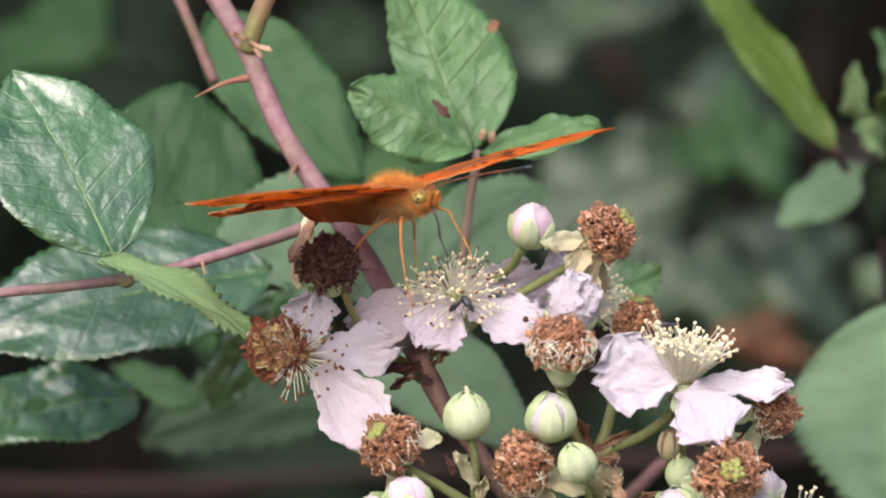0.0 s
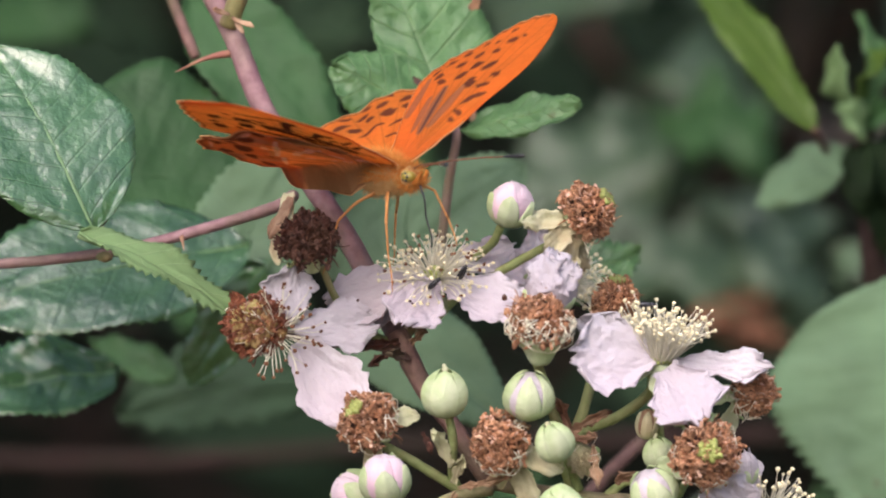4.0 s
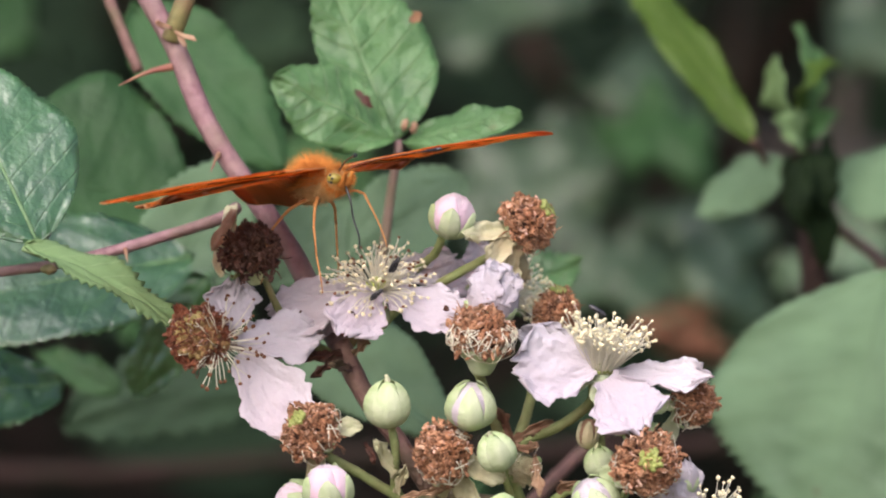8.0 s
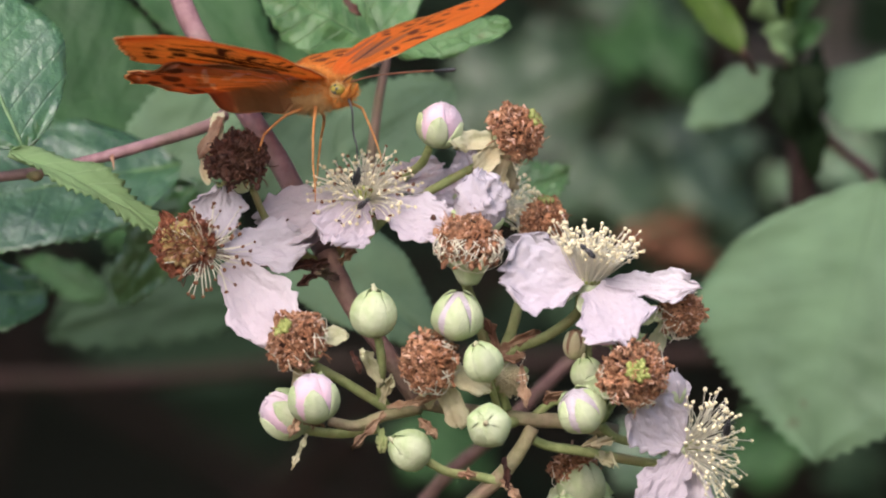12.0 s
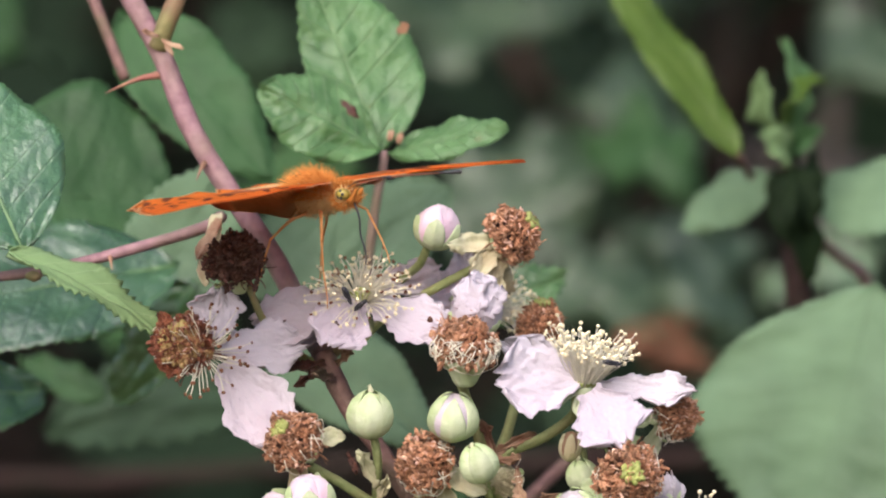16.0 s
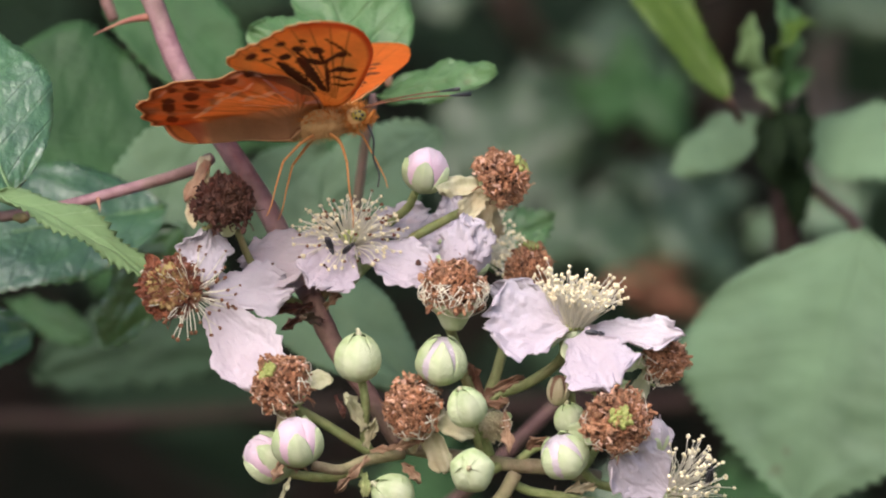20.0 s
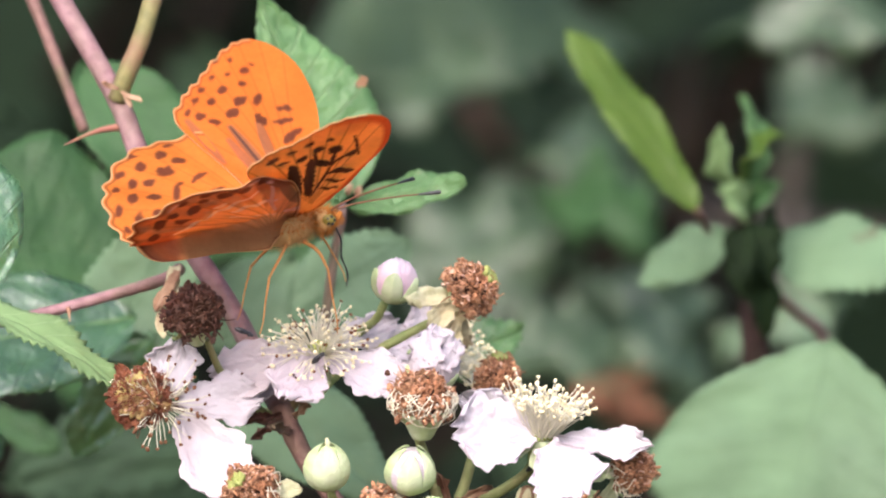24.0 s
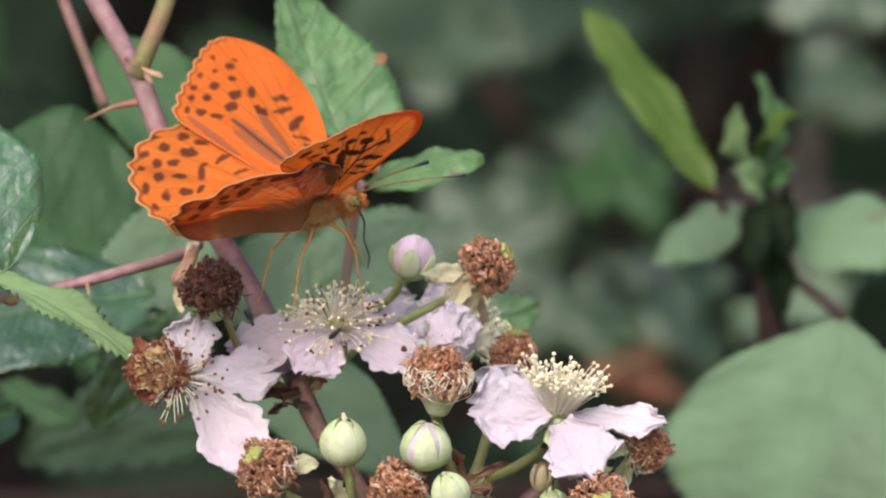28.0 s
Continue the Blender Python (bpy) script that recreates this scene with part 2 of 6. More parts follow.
EYE = mottled("eye_olive", (0.26, 0.20, 0.03), (0.36, 0.30, 0.05), (0.10, 0.07, 0.015), 1500, 0.3, 0.6, 0.2)
LEAF_GLOSS.node_tree.nodes["Principled BSDF"].inputs["Coat IOR"].default_value = 1.7
LEAF_GLOSS.node_tree.nodes["Principled BSDF"].inputs["Coat Weight"].default_value = 0.8
LEAF_GLOSS.node_tree.nodes["Principled BSDF"].inputs["Coat Roughness"].default_value = 0.24
SOIL = mottled("leaf_litter", (0.07, 0.05, 0.03), (0.16, 0.12, 0.07), (0.07, 0.11, 0.04), 14, 0.95, 0.1, 0.9, 0.02)
# Near-black colours paint in the shade of the hedge's depth.
HEDGE_SHADE = mottled("hedge_shade_paint", (0.009, 0.013, 0.009), (0.028, 0.040, 0.026), (0.032, 0.034, 0.030), 9, 0.95, 0.1, 0.8, 0.02)

# the wings' scales: colours laid over the wing's own surface
m, t, b = material("wing_scales", 0.65, 0.25)
att = t.nodes.new("ShaderNodeAttribute")
att.attribute_name = "scales"
n = noise_tex(t, 900, 3)
r = ramp(t, n.outputs[0], [(0.25, (0.86, 0.86, 0.86)), (0.75, (1, 1, 1))])
wing_col = mix(t, att.outputs["Color"], r.outputs[0], 1.0, "MULTIPLY")
t.links.new(wing_col, b.inputs["Base Color"])
nm = bump(t, b, n.outputs[0], 0.3, 0.0003)
see_through(t, b, wing_col, 0.6, nm)
WING = m


# ---- building helpers (millimetres) ----
class Geo:
    """Collects vertices and faces of one mesh."""

    def __init__(self):
        self.v, self.f, self.m, self.uv = [], [], [], []

    def add(self, verts, faces, mat=0, uv=None):
        k = len(self.v)
        self.v += [tuple(p) for p in verts]
        self.f += [tuple(k + i for i in f) for f in faces]
        self.m += [mat] * len(faces)
        self.uv += uv if uv is not None else [(0.5, 0.5)] * len(verts)


def unit(v):
    v = np.array(v, float)
    return v / (np.linalg.norm(v) + 1e-12)


def basis(axis, hint=(0, -1, 0.2)):
    """Two directions square to the axis; the second leans to the hint."""
    a = unit(axis)
    h = np.array(hint, float)
    h = h - a * (h @ a)
    if np.linalg.norm(h) < 0.05:
        h = np.array([1.0, 0.1, 0]) - a * a[0]
    h = unit(h)
    return a, np.cross(h, a), h


def part(name, geo, mats, parent, label="", smooth=True, colors=None):
    """One mesh object under a thing or part; vertices in plan millimetres unless the parent is local."""
    root = parent
    while root.parent:
        root = root.parent
    off = np.array(root["origin"]) if "origin" in root else np.zeros(3)
    me = bpy.data.meshes.new(name)
    v = (np.array(geo.v) - off) * 0.001
    me.from_pydata([tuple(p) for p in v], [], geo.f)
    for mt in (mats if isinstance(mats, (list, tuple)) else [mats]):
        me.materials.append(mt)
    me.polygons.foreach_set("material_index", geo.m)
    if smooth:
        me.polygons.foreach_set("use_smooth", [True] * len(geo.f))
    lay = me.uv_layers.new(name="UVMap")
    idx = np.empty(len(me.loops), dtype=np.int32)
    me.loops.foreach_get("vertex_index", idx)
    lay.data.foreach_set("uv", np.array(geo.uv, dtype=np.float32)[idx].ravel())
    if colors is not None:
        at = me.color_attributes.new("scales", "FLOAT_COLOR", "POINT")
        at.data.foreach_set("color", np.array(colors, dtype=np.float32).ravel())
    me.update()
    ob = new(name, me)
    ob.parent = parent
    if label:
        tagged(ob, label)
    return ob


def thing(name, at, label, category, group="", kind=""):
    ob = new(name)
    ob.empty_display_size = 0.002
    ob["origin"] = [float(c) for c in at]
    ob.location = [c * 0.001 for c in at]
    return tagged(ob, label, category, group, kind)


def spline(pts, n):
    """Catmull-Rom through the points, n samples."""
    p = np.array(pts, float)
    if len(p) == 2:
        return p[0] + (p[1] - p[0]) * np.linspace(0, 1, n)[:, None]
    p = np.vstack([2 * p[0] - p[1], p, 2 * p[-1] - p[-2]])
    out = []
    for s in np.linspace(0, len(p) - 3 - 1e-9, n):
        i = int(s)
        f = s - i
        a, b2, c, d = p[i], p[i + 1], p[i + 2], p[i + 3]
        out.append(0.5 * (2 * b2 + (c - a) * f + (2 * a - 5 * b2 + 4 * c - d) * f * f + (3 * b2 - a - 3 * c + d) * f ** 3))
    return np.array(out)


def tube(geo, pts, r0, r1, sides=8, n=12, mat=0, knobs=0.0, rng=None):
    """A tapered round stem along a curve."""
    c = spline(pts, n)
    d = np.gradient(c, axis=0)
    verts = []
    a, x, h = basis(d[0])
    for i in range(n):
        a = unit(d[i])
        h = unit(h - a * (h @ a))
        x = np.cross(h, a)
        f = i / (n - 1)
        r = r0 + (r1 - r0) * f
        if knobs and rng is not None:
            r *= 1 + knobs * (rng.random() - 0.5)
        for k in range(sides):
            g = 2 * math.pi * k / sides
            verts.append(c[i] + r * (math.cos(g) * x + math.sin(g) * h))
    faces = []
    for i in range(n - 1):
        for k in range(sides):
            k2 = (k + 1) % sides
            faces.append((i * sides + k, i * sides + k2, (i + 1) * sides + k2, (i + 1) * sides + k))
    verts += [c[0], c[-1]]
    e = n * sides
    for k in range(sides):
        k2 = (k + 1) % sides
        faces.append((k2, k, e))
        faces.append(((n - 1) * sides + k, (n - 1) * sides + k2, e + 1))
    geo.add(verts, faces, mat)


def blob(geo, c, radii, axis=(0, 0, 1), rough=0.0, rng=None, seg=8, rings=6, mat=0):
    """A rounded lump with an uneven surface."""
    a, x, y = basis(axis)
    verts = []
    for i in range(rings + 1):
        th = math.pi * i / rings
        for k in range(seg):
            ph = 2 * math.pi * k / seg
            q = 1 + (rough * (rng.random() - 0.5) if rng is not None else 0)
            verts.append(np.array(c) + q * (x * radii[0] * math.sin(th) * math.cos(ph) + y * radii[1] * math.sin(th) * math.sin(ph) + a * radii[2] * math.cos(th)))
    faces = []
    for i in range(rings):
        for k in range(seg):
            k2 = (k + 1) % seg
            faces.append((i * seg + k, (i + 1) * seg + k, (i + 1) * seg + k2, i * seg + k2))
    geo.add(verts, faces, mat)


PHI = (1 + 5 ** 0.5) / 2
ICO = [unit(p) for p in ((-1, PHI, 0), (1, PHI, 0), (-1, -PHI, 0), (1, -PHI, 0), (0, -1, PHI), (0, 1, PHI), (0, -1, -PHI), (0, 1, -PHI), (PHI, 0, -1), (PHI, 0, 1), (-PHI, 0, -1), (-PHI, 0, 1))]
ICO_F = [(0, 11, 5), (0, 5, 1), (0, 1, 7), (0, 7, 10), (0, 10, 11), (1, 5, 9), (5, 11, 4), (11, 10, 2), (10, 7, 6), (7, 1, 8),
         (3, 9, 4), (3, 4, 2), (3, 2, 6), (3, 6, 8), (3, 8, 9), (4, 9, 5), (2, 4, 11), (6, 2, 10), (8, 6, 7), (9, 8, 1)]


def crumb(geo, c, r, rng, stretch=1.6, mat=0):
    """A small crumpled grain."""
    a, x, y = basis(rng.normal(size=3))
    verts = [np.array(c) + r * (p[0] * x + p[1] * y + stretch * p[2] * a) * (0.7 + 0.6 * rng.random()) for p in ICO]
    geo.add(verts, ICO_F, mat)


def sheet(geo, rows, mat=0, thick=0.12, uv=None):
    """A thin closed sheet from a grid of points (rows of equal length), with real thickness."""
    g = np.array(rows, float)
    nr, nc = g.shape[:2]
    du = np.gradient(g, axis=1)
    dv = np.gradient(g, axis=0)
    nrm = np.cross(dv, du)
    nrm /= np.linalg.norm(nrm, axis=2, keepdims=True) + 1e-9
    lo = g - nrm * thick
    verts = np.concatenate([g.reshape(-1, 3), lo.reshape(-1, 3)])
    k = nr * nc
    faces = []
    for i in range(nr - 1):
        for j in range(nc - 1):
            q = (i * nc + j, i * nc + j + 1, (i + 1) * nc + j + 1, (i + 1) * nc + j)
            faces.append(tuple(reversed(q)))
            faces.append(tuple(k + p for p in q))
    rim = [j for j in range(nc)] + [i * nc + nc - 1 for i in range(1, nr)] + [(nr - 1) * nc + j for j in range(nc - 2, -1, -1)] + [i * nc for i in range(nr - 2, 0, -1)]
    for p, q in zip(rim, rim[1:] + rim[:1]):
        faces.append((p, q, k + q, k + p))
    if uv is None:
        uv = [(j / (nc - 1), i / (nr - 1)) for i in range(nr) for j in range(nc)]
    geo.add(verts, faces, mat, uv + uv)


def blade(geo, base, tip, width, facing, teeth=22, tooth=0.9, bend=0.12, fold=0.10, pleat=0.45, belly=0.72, rows=66, cols=19, wave=0.6, seed=1, thick=0.22, skew=0.0, point=0.85, taper=None):
    """A leaf blade: ovate outline with a saw edge, quilted between its side veins, bent and folded along the midrib."""
    rng = np.random.default_rng(seed)
    base, tip = np.array(base, float), np.array(tip, float)
    ax = tip - base
    ln = np.linalg.norm(ax)
    a, x, nrm = basis(ax, facing)
    ph = rng.random(4) * 6.28
    grid = []
    for i in range(rows):
        s = i / (rows - 1)
        w = math.sin(math.pi * min(1, s ** belly)) ** (taper if taper and s ** belly > 0.5 else point)
        w = max(w, 0.012) * width * 0.5
        bow = bend * ln * (4 * s * (1 - s)) * 0.5
        row = []
        for j in range(cols):
            u = 2 * j / (cols - 1) - 1
            ed = abs(u) ** 6
            tt = (s * teeth + (0.3 if u > 0 else 0)) % 1.0
            saw = tooth * (1 - tt) * ed * min(1, 8 * s * (1 - s))
            side = u * w * (1 + skew * (1 if u > 0 else -1)) + (saw if u > 0 else -saw)
            along = s * ln + ed * tooth * 0.8 * (1 - tt) + abs(u) * w * 0.25 * (1 - s)
            vein = math.cos(2 * math.pi * (s * 8 - abs(u) * 1.1) + 0.5 * math.sin(7 * s + seed))
            up = bow + fold * abs(u) * w + pleat * 0.07 * (-vein) * (0.4 + abs(u)) * (1 - ed * 0.5) * min(1, 6 * s * (1 - s))
            up += pleat * 1.1 * float(noise.noise((s * 5 + seed, u * 2.5, seed * 1.7))) + pleat * 0.35 * float(noise.noise((s * 16 + seed, u * 8, seed * 0.7)))
            up -= 0.35 * math.exp(-(u / 0.07) ** 2)
            up += wave * ed * math.sin(6.28 * s * 2.5 + ph[0] + (1.9 if u > 0 else 0)) + wave * 0.5 * math.sin(4 * s + 2 * u + ph[1])
            row.append(base + a * along + x * side + nrm * up)
        grid.append(row)
    sheet(geo, grid, 0, thick)
    return [grid[int(i)][cols // 2] - nrm * 0.1 for i in np.linspace(0, rows - 2, 9)]


def petal_sheet(geo, base, tip, width, facing, cup=0.15, crinkle=0.5, seed=1, rows=44, cols=47, ragged=0.8, neck=0.25):
    """A crinkled petal, broad at its ragged end."""
    rng = np.random.default_rng(seed)
    base, tip = np.array(base, float), np.array(tip, float)
    ax = tip - base
    ln = np.linalg.norm(ax)
    a, x, nrm = basis(ax, facing)
    ph = rng.random(12) * 6.28
    fr = 1.5 + 3 * rng.random(6)
    grid = []
    for i in range(rows):
        s = i / (rows - 1)
        w = (neck + (1 - neck) * math.sin(math.pi * min(s * 0.62 + 0.02, 1)) ** 1.1) * width * 0.5
        if s > 0.75:
            w *= math.sqrt(max(0.12, 1 - ((s - 0.75) / 0.29) ** 2))
        row = []
        for j in range(cols):
            u = 2 * j / (cols - 1) - 1
            edge = max(abs(u), s) ** 4
            rag = ragged * edge * (math.sin(9 * u + ph[0]) * 0.5 + math.sin(17 * u + ph[1]) * 0.3 + 0.25 * math.sin(31 * u + ph[2]) + 1.0 * abs(float(noise.noise((u * 13 + seed, 0.3, 2.0)))) )
            sr = ragged * 0.5 * abs(u) ** 4 * (math.sin(14 * s + ph[3]) + 0.5 * math.sin(29 * s + ph[4]) + 1.6 * float(noise.noise((s * 14 + seed, u, 5.0))))
            up = cup * width * (u * u * 0.5 + (s - 0.5) ** 2) + crinkle * (0.25 + s) * (edge * math.sin(11 * u + 7 * s + ph[7]) * 0.5 + 1.9 * float(noise.noise((u * 1.7 + seed, s * 2.4, seed * 0.37))) + 1.3 * abs(float(noise.noise((u * 3.6 + seed, s * 4.5, seed * 0.91)))) + 0.9 * abs(float(noise.noise((u * 7.5 + seed, s * 9.5, seed * 0.51)))) + 0.45 * abs(float(noise.noise((u * 15 + seed, s * 12, seed * 0.23)))))
            row.append(base + a * (s * ln * (1 - 0.10 * u * u) + rag) + x * (u * w + (sr if u > 0 else -sr)) + nrm * up)
        grid.append(row)
    sheet(geo, grid, 0, 0.14)


# ---- setting ----
def ground():
    rng = np.random.default_rng(3)
    g = Geo()
    n = 60
    xs = np.sign(np.linspace(-1, 1, n)) * np.abs(np.linspace(-1, 1, n)) ** 4 * 1.5e6
    verts = [(x, y, 18 * math.sin(x * 0.004) * math.cos(y * 0.005) + (rng.random() - 0.5) * 14) for y in xs for x in xs]
    faces = [(i * n + j, i * n + j + 1, (i + 1) * n + j + 1, (i + 1) * n + j) for i in range(n - 1) for j in range(n - 1)]
    g.add(verts, faces)
    ob = thing("ground", (0, 0, 0), "leaf litter and moss on the soil under the hedge", "ground", kind="structure")
    part("soil_sheet", g, SOIL, ob)


def small_leaf(geo, base, ax, w, facing, rng):
    """A simple far leaf: pointed, folded along its midrib."""
    a, x, h = basis(ax, facing)
    ln = np.linalg.norm(ax)
    grid = []
    bend = rng.uniform(-0.15, 0.3)
    for i in range(7):
        s = i / 6
        ww = max(0.03, math.sin(math.pi * s ** 0.75) ** 0.8) * w * 0.5
        grid.append([np.array(base) + a * s * ln + x * u * ww + h * (abs(u) * ww * 0.25 + bend * ln * s * (1 - s)) for u in (-1, -0.5, 0, 0.5, 1)])
    g = np.array(grid).reshape(-1, 3)
    geo.add(g, [(i * 5 + j, i * 5 + j + 1, i * 5 + j + 6, i * 5 + j + 5) for i in range(6) for j in range(4)], 0, [(j / 4, i / 6) for i in range(7) for j in range(5)])


def hedge():
    """The depth of the hedge behind the spray: a shade-painted sheet, dark twigs and many leaves."""
    rng = np.random.default_rng(11)
    # Added sheet closing the gaps; its shade is in the colour.
    ob = thing("hedge_backdrop", (0, 2400, 1000), "backdrop sheet with the shade of the hedge's depth painted in", "hedge", kind="structure")
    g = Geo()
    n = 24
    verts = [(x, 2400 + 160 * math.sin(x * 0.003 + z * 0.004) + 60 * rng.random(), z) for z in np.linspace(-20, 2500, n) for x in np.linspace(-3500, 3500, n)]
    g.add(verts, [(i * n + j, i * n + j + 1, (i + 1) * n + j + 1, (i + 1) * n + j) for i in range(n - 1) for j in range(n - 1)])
    part("hedge_face", g, HEDGE_SHADE, ob)
    ob = thing("hedge_leaves", (0, 1200, 1000), "dense dark green bramble foliage of the hedge, with unseen shading leaves above", "foliage", kind="stuff")
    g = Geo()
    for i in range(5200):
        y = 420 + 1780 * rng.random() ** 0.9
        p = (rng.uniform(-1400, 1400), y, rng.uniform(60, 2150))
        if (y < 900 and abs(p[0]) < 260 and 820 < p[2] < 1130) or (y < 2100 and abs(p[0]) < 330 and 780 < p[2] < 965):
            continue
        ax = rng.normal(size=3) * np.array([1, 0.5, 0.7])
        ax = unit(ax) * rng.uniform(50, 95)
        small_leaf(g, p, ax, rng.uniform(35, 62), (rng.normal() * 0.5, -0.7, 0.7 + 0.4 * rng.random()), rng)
    # Unseen leaves added above the view to keep light off the background.
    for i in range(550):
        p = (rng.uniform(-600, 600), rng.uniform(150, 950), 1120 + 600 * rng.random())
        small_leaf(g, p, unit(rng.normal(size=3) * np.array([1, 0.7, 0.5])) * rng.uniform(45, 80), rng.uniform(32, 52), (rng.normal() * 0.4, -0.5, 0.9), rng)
    part("foliage", g, FOLIAGE_SHADE, ob)
    ob = thing("hedge_twigs", (0, 1200, 0), "bare brown bramble canes inside the hedge, darkened in colour for shade", "twigs", kind="stuff")
    g = Geo()
    for i in range(60):
        x, y = rng.uniform(-1300, 1300), rng.uniform(1500, 2200)
        p = [np.array([x, y, -5.0])]
        d = np.array([rng.normal() * 120, rng.normal() * 80, 420.0])
        for k in range(5):
            p.append(p[-1] + d + rng.normal(size=3) * 60)
            d = d + np.array([rng.normal() * 90, rng.normal() * 60, -70])
        tube(g, p, 5.5, 2.5, 6, 20)
    part("canes", g, CANE_DARK_SHADE, ob)


# ---- leaves ----
def leaf(name, label, mat, base, tip, width, facing, petiole=None, stem=STALK, group="", **shape):
    """A single leaf thing: blade, and its stalk where one shows."""
    ob = thing(name, base, label, "leaf", group)
    g, g2 = Geo(), Geo()
    rib = blade(g, base, tip, width, facing, **shape)
    part("blade", g, mat, ob)
    tube(g2, rib, 0.42, 0.1, 6, 16)
    part("midrib", g2, {LEAF: LEAF_PALE, LEAF_GLOSS: LEAF}.get(mat, mat), ob, "raised midrib")
    if petiole is not None:
        g = Geo()
        tube(g, petiole, 0.6, 0.75, 7, 14)
        part("leaf_stalk", g, stem, ob, "thin reddish leaf stalk")
    return ob


def far_leaf(label, mat, base, tip, width, facing, seed=1, **shape):
    """A leaf further back in the hedge, with a short stalk."""
    ob = thing("hedge_leaf", base, label, "leaf", "leaves behind the spray")
    g = Geo()
    opts = dict(rows=40, cols=13, teeth=12, tooth=1.6, wave=4.0, seed=seed, pleat=3.0, fold=0.25, bend=0.25, skew=0.25 * math.sin(seed))
    opts.update(shape)
    rib = blade(g, base, tip, width, facing, **opts)
    part("blade", g, mat, ob)
    g = Geo()
    tube(g, rib, 0.5, 0.12, 6, 12)
    part("midrib", g, LEAF_DULL, ob)
    g = Geo()
    b0, d = np.array(base, float), unit(np.array(base, float) - np.array(tip, float))
    tube(g, [b0 + d * -2, b0 + d * 5 + (0, 6, -2), b0 + d * 9 + (0, 20, -5)], 0.8, 0.9, 6, 8)
    part("leaf_stalk", g, FOLIAGE_SHADE, ob)
    return ob


def thorn(parent, at, to, r, seed=0):
    g = Geo()
    a, b2 = np.array(at, float), np.array(to, float)
    mid = a * 0.55 + b2 * 0.45 + np.array([0, 0, 0.05 * np.linalg.norm(b2 - a)])
    tube(g, [a, mid, b2], r, 0.05, 7, 9)
    part("thorn", g, THORN, parent, "hooked reddish thorn")


def leaves():
    # the three-lobed young leaf above the flowers
    top = thing("bramble_leaf", (-8.15, 44, 1021.42), "fresh green three-part bramble leaf with brown-edged nibbles", "leaf")
    g = Geo()
    blade(g, (-8.33, 44, 1022.11), (-21.27, 50, 1053.55), 17.5, (0.15, -1, 0.35), teeth=15, tooth=0.4, bend=-0.05, fold=-0.10, pleat=0.8, belly=0.62, seed=4, skew=-0.28)
    part("leaflet", g, LEAF, top)
    g = Geo()
    blade(g, (-8.82, 41, 1022.06), (-26.96, 38, 1031.44), 13.0, (-0.1, -1, 0.5), teeth=9, tooth=0.35, bend=0.10, fold=-0.12, pleat=0.6, belly=0.95, seed=5, point=0.6)
    part("leaflet", g, LEAF, top)
    g = Geo()
    blade(g, (-7.55, 44, 1021.60), (10.44, 38, 1025.57), 7.4, (0.1, -0.9, 0.7), teeth=10, tooth=0.3, bend=0.10, fold=-0.15, pleat=0.4, belly=0.9, seed=6, point=0.65)
    part("leaflet", g, LEAF, top)
    g = Geo()
    tube(g, [(-8.16, 44, 1022.11), (-8.31, 44, 1019.71), (-9.31, 46, 1014.58), (-10.30, 48, 1006.87), (-11.61, 50, 996.55)], 0.62, 0.8, 8, 20)
    part("leaf_stalk", g, CANE, top, "pinkish downy leaf stalk")
    g = Geo()
    for p in ((-7.14, 43, 1024.41), (-5.77, 42, 1023.98)):
        blob(g, p, (0.6, 0.5, 0.9), (0.3, 0, 1), 0.4, np.random.default_rng(2))
    part("stipule", g, DRY_BRACT, top, "tiny brown dried stipules")
    g = Geo()
    petal_sheet(g, (-6.24, 46, 1040.16), (-4.53, 44, 1041.32), 1.9, (0, -1, 0.2), seed=8, rows=6, cols=6, crinkle=0.15, ragged=0.2)
    part("torn_edge", g, THORN, top, "reddish torn tip of the leaf edge")
    g = Geo()
    petal_sheet(g, (-14.65, 37, 1029.63), (-12.24, 35.5, 1026.98), 1.2, (0, -1, 0.2), seed=9, rows=8, cols=7, crinkle=0.2, ragged=0.3)
    part("nibble", g, DRIED_DARK, top, "dark brown dead notch in the leaf")

    # left side: glossy leaves along the twig
    leaf("bramble_leaf", "broad glossy green bramble leaf with pale sheen", LEAF_GLOSS, (-61.30, 6, 1006.14), (-76.92, 18, 1034.01), 26.0, (0.15, -0.78, 0.66), teeth=30, tooth=0.5, bend=0.10, fold=0.06, pleat=0.7, seed=12, belly=0.74, point=0.75)
    leaf("bramble_leaf", "narrow pale green leaf seen edge-on with saw teeth", LEAF_PALE, (-63.29, 2, 1006.31), (-39.09, -3, 992.31), 7.6, (0.55, -0.55, 0.75), teeth=20, tooth=1.25, rows=100, bend=0.10, fold=0.35, pleat=0.4, seed=13, belly=0.85, cols=15)
    leaf("bramble_leaf", "large dark green leaf with strong pale veins", LEAF_DARK, (-71.43, 78, 1017.66), (-41.19, 86, 1013.05), 38.7, (0.05, -0.9, 0.45), teeth=20, tooth=0.6, bend=0.06, fold=0.04, pleat=0.8, seed=14, belly=0.9, point=0.55)
    leaf("bramble_leaf", "large shiny dark leaf reflecting the sky", LEAF_GLOSS, (-39.78, 62, 1005.08), (-86.45, 46, 994.43), 24.0, (0.1, -0.78, 0.66), teeth=22, tooth=0.7, bend=0.06, fold=0.05, pleat=0.9, seed=15, belly=0.8, point=0.6)
